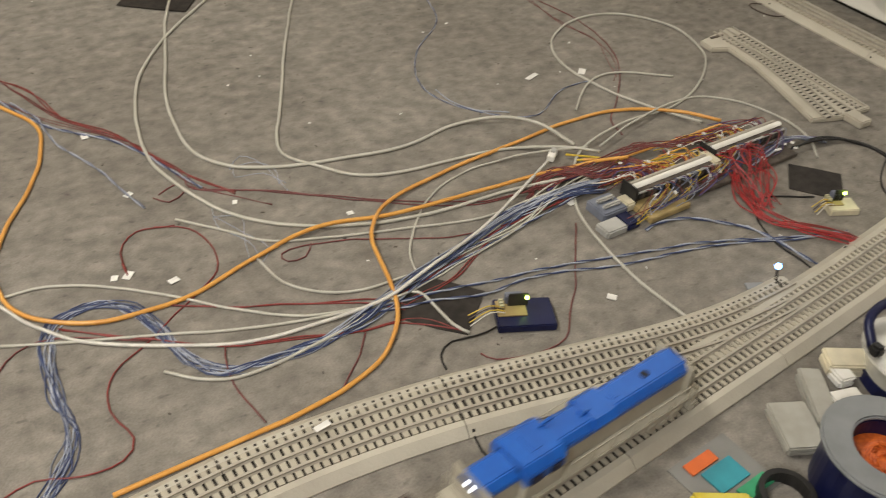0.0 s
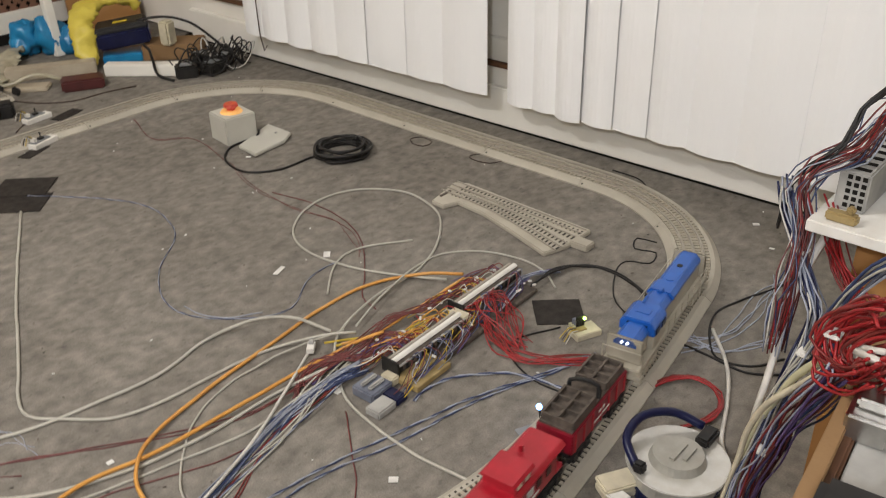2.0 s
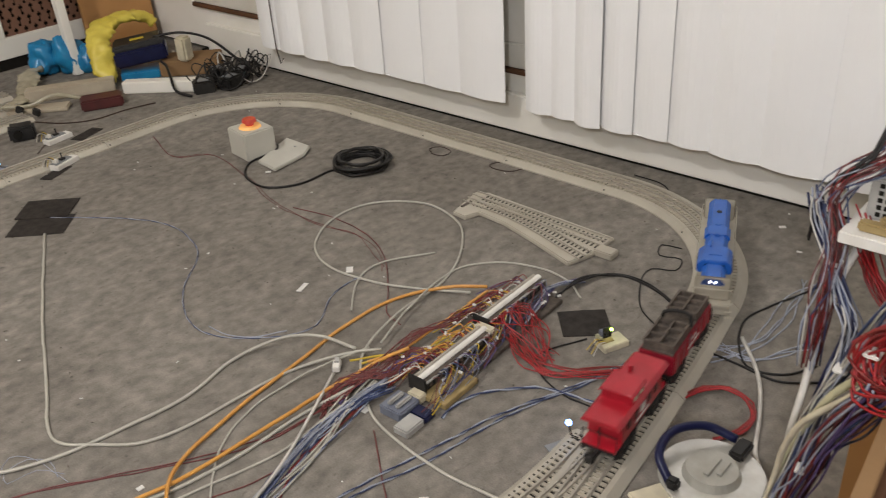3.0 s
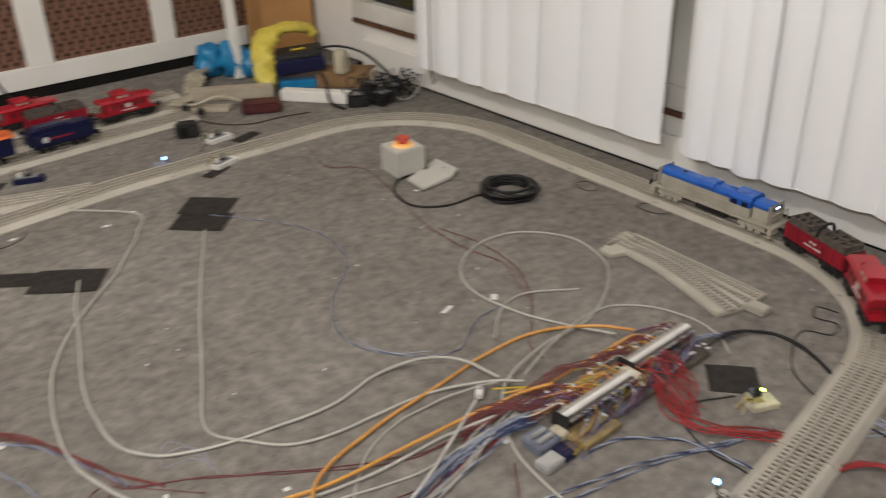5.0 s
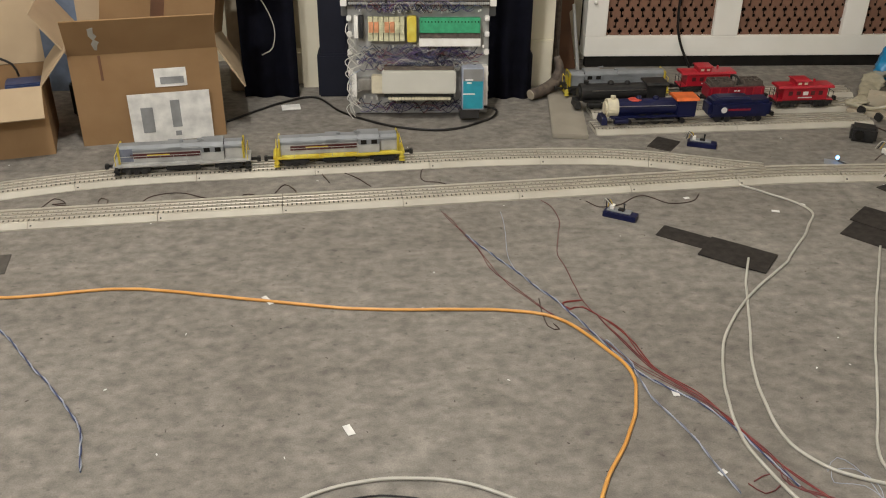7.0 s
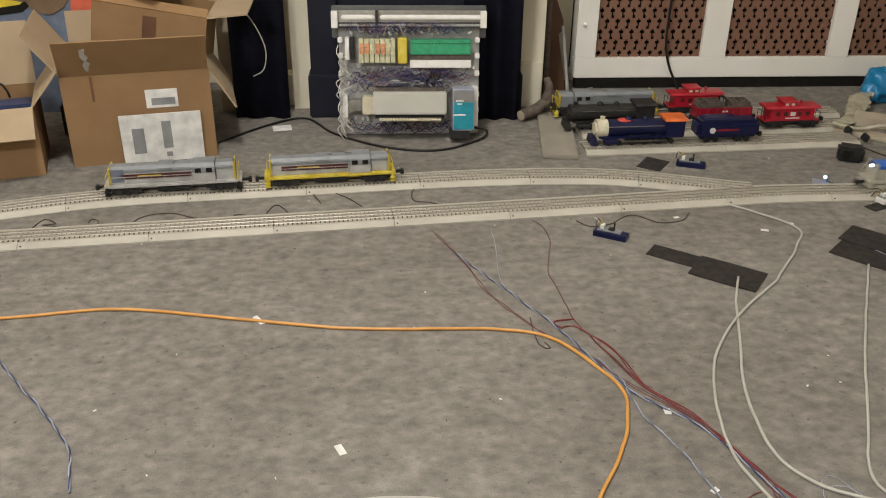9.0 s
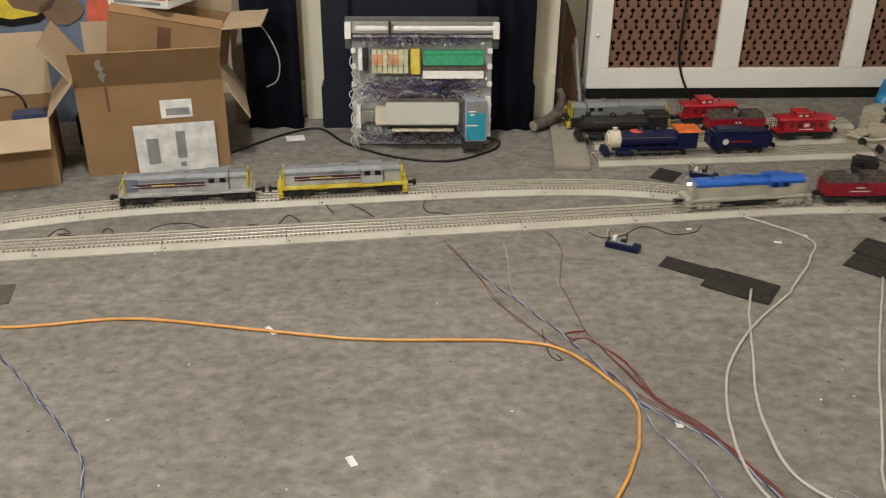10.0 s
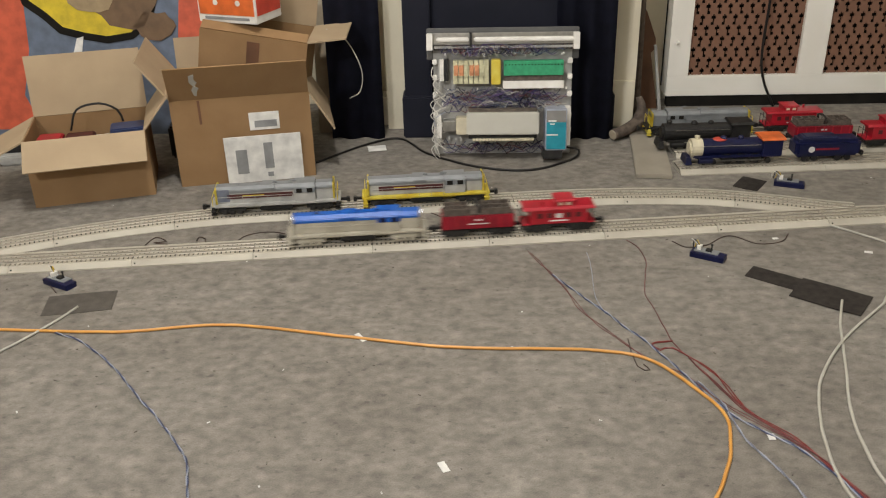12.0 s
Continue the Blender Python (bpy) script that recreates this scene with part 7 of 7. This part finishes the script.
cable("cable", [(-0.042, 2.038), (-0.023, 2.08), (0.035, 2.091), (0.1, 2.061), (0.161, 2.052), (0.171, 2.079), (0.193, 2.078), (0.208, 2.057)], 0.0011, "w_brown", "thin brown track feeder wire", "cable", "cables on the carpet", wob=0, seed=55)
cable("cable", [(0.238, 2.083), (0.254, 2.126), (0.282, 2.089), (0.279, 2.061)], 0.0011, "w_brown", "thin brown track feeder wire", "cable", "cables on the carpet", wob=0, seed=56)
cable("cable", [(0.353, 2.134), (0.334, 2.182), (0.345, 2.22), (0.395, 2.178), (0.447, 2.113)], 0.0011, "w_brown", "thin brown track feeder wire", "cable", "cables on the carpet", wob=0, seed=57)
cable("cable", [(0.577, 2.237), (0.559, 2.183), (0.563, 2.136), (0.598, 2.127), (0.628, 2.107)], 0.0011, "w_brown", "thin brown track feeder wire", "cable", "cables on the carpet", wob=0, seed=58)
cable("cable", [(0.908, 2.023), (0.932, 1.995), (0.976, 2.002), (1.036, 2.047), (1.085, 2.007), (1.141, 2.017), (1.165, 2.052)], 0.0011, "w_brown", "thin brown track feeder wire", "cable", "cables on the carpet", wob=0, seed=59)
cable("cable", [(-0.383, 1.917), (-0.38, 1.868), (-0.349, 1.82)], 0.0011, "w_brown", "thin brown track feeder wire", "cable", "cables on the carpet", wob=0, seed=60)
for strand, turn in (("w_pale", 0.0), ("w_blue", 3.14)):
    cable("wire", [(-0.288, 1.671), (-0.22, 1.632), (-0.143, 1.559), (-0.034, 1.431), (0.026, 1.347), (0.059, 1.296), (0.077, 1.226)], 0.0011, strand, "twisted pale blue pair on the carpet", "wire", "cables on the carpet", wob=0.003, seed=1240, twist=turn)
cable("cable", [(-0.282, 1.763), (-0.304, 1.711), (-0.338, 1.643), (-0.379, 1.58)], 0.0024, "w_grey", "grey cable from under a tape patch", "cable", "cables on the carpet", wob=0, seed=63)
cable("cable", [(0.333, 1.131), (0.4, 1.177), (0.488, 1.196), (0.578, 1.186), (0.651, 1.149), (0.704, 1.105)], 0.0026, "w_grey", "pale grey cable arched on the carpet", "cable", "cables on the carpet", wob=0, seed=64)
cable("cable", [(0.369, 1.129), (0.416, 1.159), (0.474, 1.166), (0.533, 1.157), (0.583, 1.123)], 0.0013, "w_black", "thin dark wire beside the grey cable", "cable", "cables on the carpet", wob=0, seed=65)
for strand, turn in (("w_pale", 0.0), ("w_blue", 3.14)):
    cable("wire", [(1.49, 1.86), (1.512, 1.831), (1.584, 1.724), (1.62, 1.609), (1.59, 1.486), (1.503, 1.397), (1.45, 1.319), (1.437, 1.235), (1.489, 1.153), (1.551, 1.114), (1.645, 1.163), (1.717, 1.167)], 0.0007, strand, "thin twisted blue pair on the carpet", "wire", "cables on the carpet", seed=66, twist=turn)
cable("wire", [(1.451, 1.255), (1.457, 1.211), (1.476, 1.172), (1.52, 1.141)], 0.0009, "w_pale", "thin pale wire on the carpet", "wire", "cables on the carpet", wob=0, seed=67)
cable("cable", [(1.985, 1.726, 0.02), (1.977, 1.73, 0.004), (1.907, 1.734), (1.853, 1.678), (1.845, 1.598), (1.9, 1.55), (1.983, 1.546), (2.023, 1.519)], 0.0026, "w_black", "black lead from the emergency stop box", "cable", "cables on the carpet", wob=0, seed=68)
cable("cable", [(1.746, 2.446), (1.789, 2.362), (1.851, 2.317), (1.937, 2.312), (2.016, 2.29)], 0.0018, "w_brown", "dark lead trailing across the floor by the corner", "cable", "cables on the carpet", wob=0, seed=69)
cable("cable", [(1.726, 2.256), (1.688, 2.263), (1.645, 2.222)], 0.0012, "w_brown", "thin dark lead by the far track", "cable", "cables on the carpet", wob=0, seed=70)
cable("cable", [(1.924, 0.566), (1.859, 0.513), (1.78, 0.473), (1.703, 0.445), (1.656, 0.409), (1.613, 0.403)], 0.003, "w_white", "off-white cable beside the cabinet", "cable", "cables on the carpet", wob=0, seed=71)
cable("cable", [(2.152, 0.526), (2.097, 0.542), (2.03, 0.569), (1.969, 0.583), (1.908, 0.563), (1.864, 0.529), (1.874, 0.482), (1.921, 0.452)], 0.0018, "w_black", "black wire trailing from the cabinet", "cable", "cables on the carpet", wob=0, seed=72)
cable("cable", [(1.863, 0.599), (1.861, 0.544), (1.857, 0.483), (1.886, 0.438), (1.914, 0.418)], 0.0018, "w_black", "black wire trailing from the cabinet", "cable", "cables on the carpet", wob=0, seed=73)
for k in range(4):
    cable("wire", [(1.86, 0.58), (1.911, 0.56), (1.977, 0.545), (2.079, 0.543), (2.145, 0.542)], 0.0011, "w_pale", "frayed pale wires beside the track", "wire", "cables on the carpet", wob=0.02, seed=1480 + k)
for k in range(3):
    cable("wire", [(1.891, 0.586), (1.892, 0.533), (1.913, 0.491), (1.953, 0.474)], 0.0011, "w_pale", "frayed pale wires beside the track", "wire", "cables on the carpet", wob=0.02, seed=1500 + k)
cable("cable", [(2.335, 0.995), (2.329, 0.932), (2.295, 0.887), (2.263, 0.854)], 0.0014, "w_black", "thin dark wire at the foot of the wall", "cable", "cables on the carpet", wob=0, seed=76)
for strand, turn in (("w_blue", 0.0), ("w_pale", 3.14)):
    cable("wire", [(0.897, 0.91), (0.926, 0.845), (0.971, 0.811), (1.032, 0.81), (1.112, 0.827), (1.192, 0.86, 0.004), (1.271, 0.881, 0.004), (1.357, 0.903, 0.004), (1.441, 0.915, 0.006)], 0.0009, strand, "thin blue wire fanning out of the bundle", "wire", "blue wire bundle", wob=0.016, seed=1540, twist=turn)
for strand, turn in (("w_blue", 0.0), ("w_pale", 3.14)):
    cable("wire", [(1.157, 0.854), (1.239, 0.884), (1.316, 0.896), (1.395, 0.905, 0.004), (1.467, 0.91, 0.006), (1.509, 0.9, 0.008)], 0.0009, strand, "thin blue wire fanning out of the bundle", "wire", "blue wire bundle", wob=0.012, seed=1560, twist=turn)
for strand, turn in (("w_blue", 0.0), ("w_pale", 3.14)):
    cable("wire", [(1.174, 0.857), (1.237, 0.866), (1.316, 0.882), (1.395, 0.891, 0.004), (1.47, 0.901, 0.006)], 0.0009, strand, "thin blue wire fanning out of the bundle", "wire", "blue wire bundle", wob=0.012, seed=1580, twist=turn)
for k in range(4):
    cable("wire", [(1.139, 0.835), (1.231, 0.857), (1.326, 0.884), (1.417, 0.908, 0.004), (1.496, 0.922, 0.008)], 0.001, "w_red", "thin dark red wire along the bundle", "wire", "red wires", wob=0.014, seed=1600 + k)
for k in range(4):
    cable("wire", [(1.103, 0.838), (1.189, 0.855), (1.274, 0.872), (1.374, 0.901, 0.004), (1.47, 0.928, 0.008), (1.536, 0.935, 0.012)], 0.0013, "w_grey", "thin grey wire along the bundle", "wire", "cables on the carpet", wob=0.014, seed=1620 + k)
for k in range(3):
    cable("wire", [(1.054, 1.197), (1.094, 1.193), (1.112, 1.152), (1.122, 1.116)], 0.0005, "w_pale", "faint frayed strands on the carpet", "wire", "cables on the carpet", wob=0.03, seed=1640 + k)
for k in range(3):
    cable("wire", [(1.005, 1.104), (1.029, 1.064), (1.035, 1.021), (1.037, 0.97)], 0.0005, "w_pale", "faint frayed strands on the carpet", "wire", "cables on the carpet", wob=0.02, seed=1660 + k)
cable("cable", [(0.748, 1.635), (0.752, 1.547), (0.769, 1.538), (0.763, 1.555)], 0.001, "w_brown", "thin brown wire lead", "cable", "cables on the carpet", wob=0, seed=84)


motions()
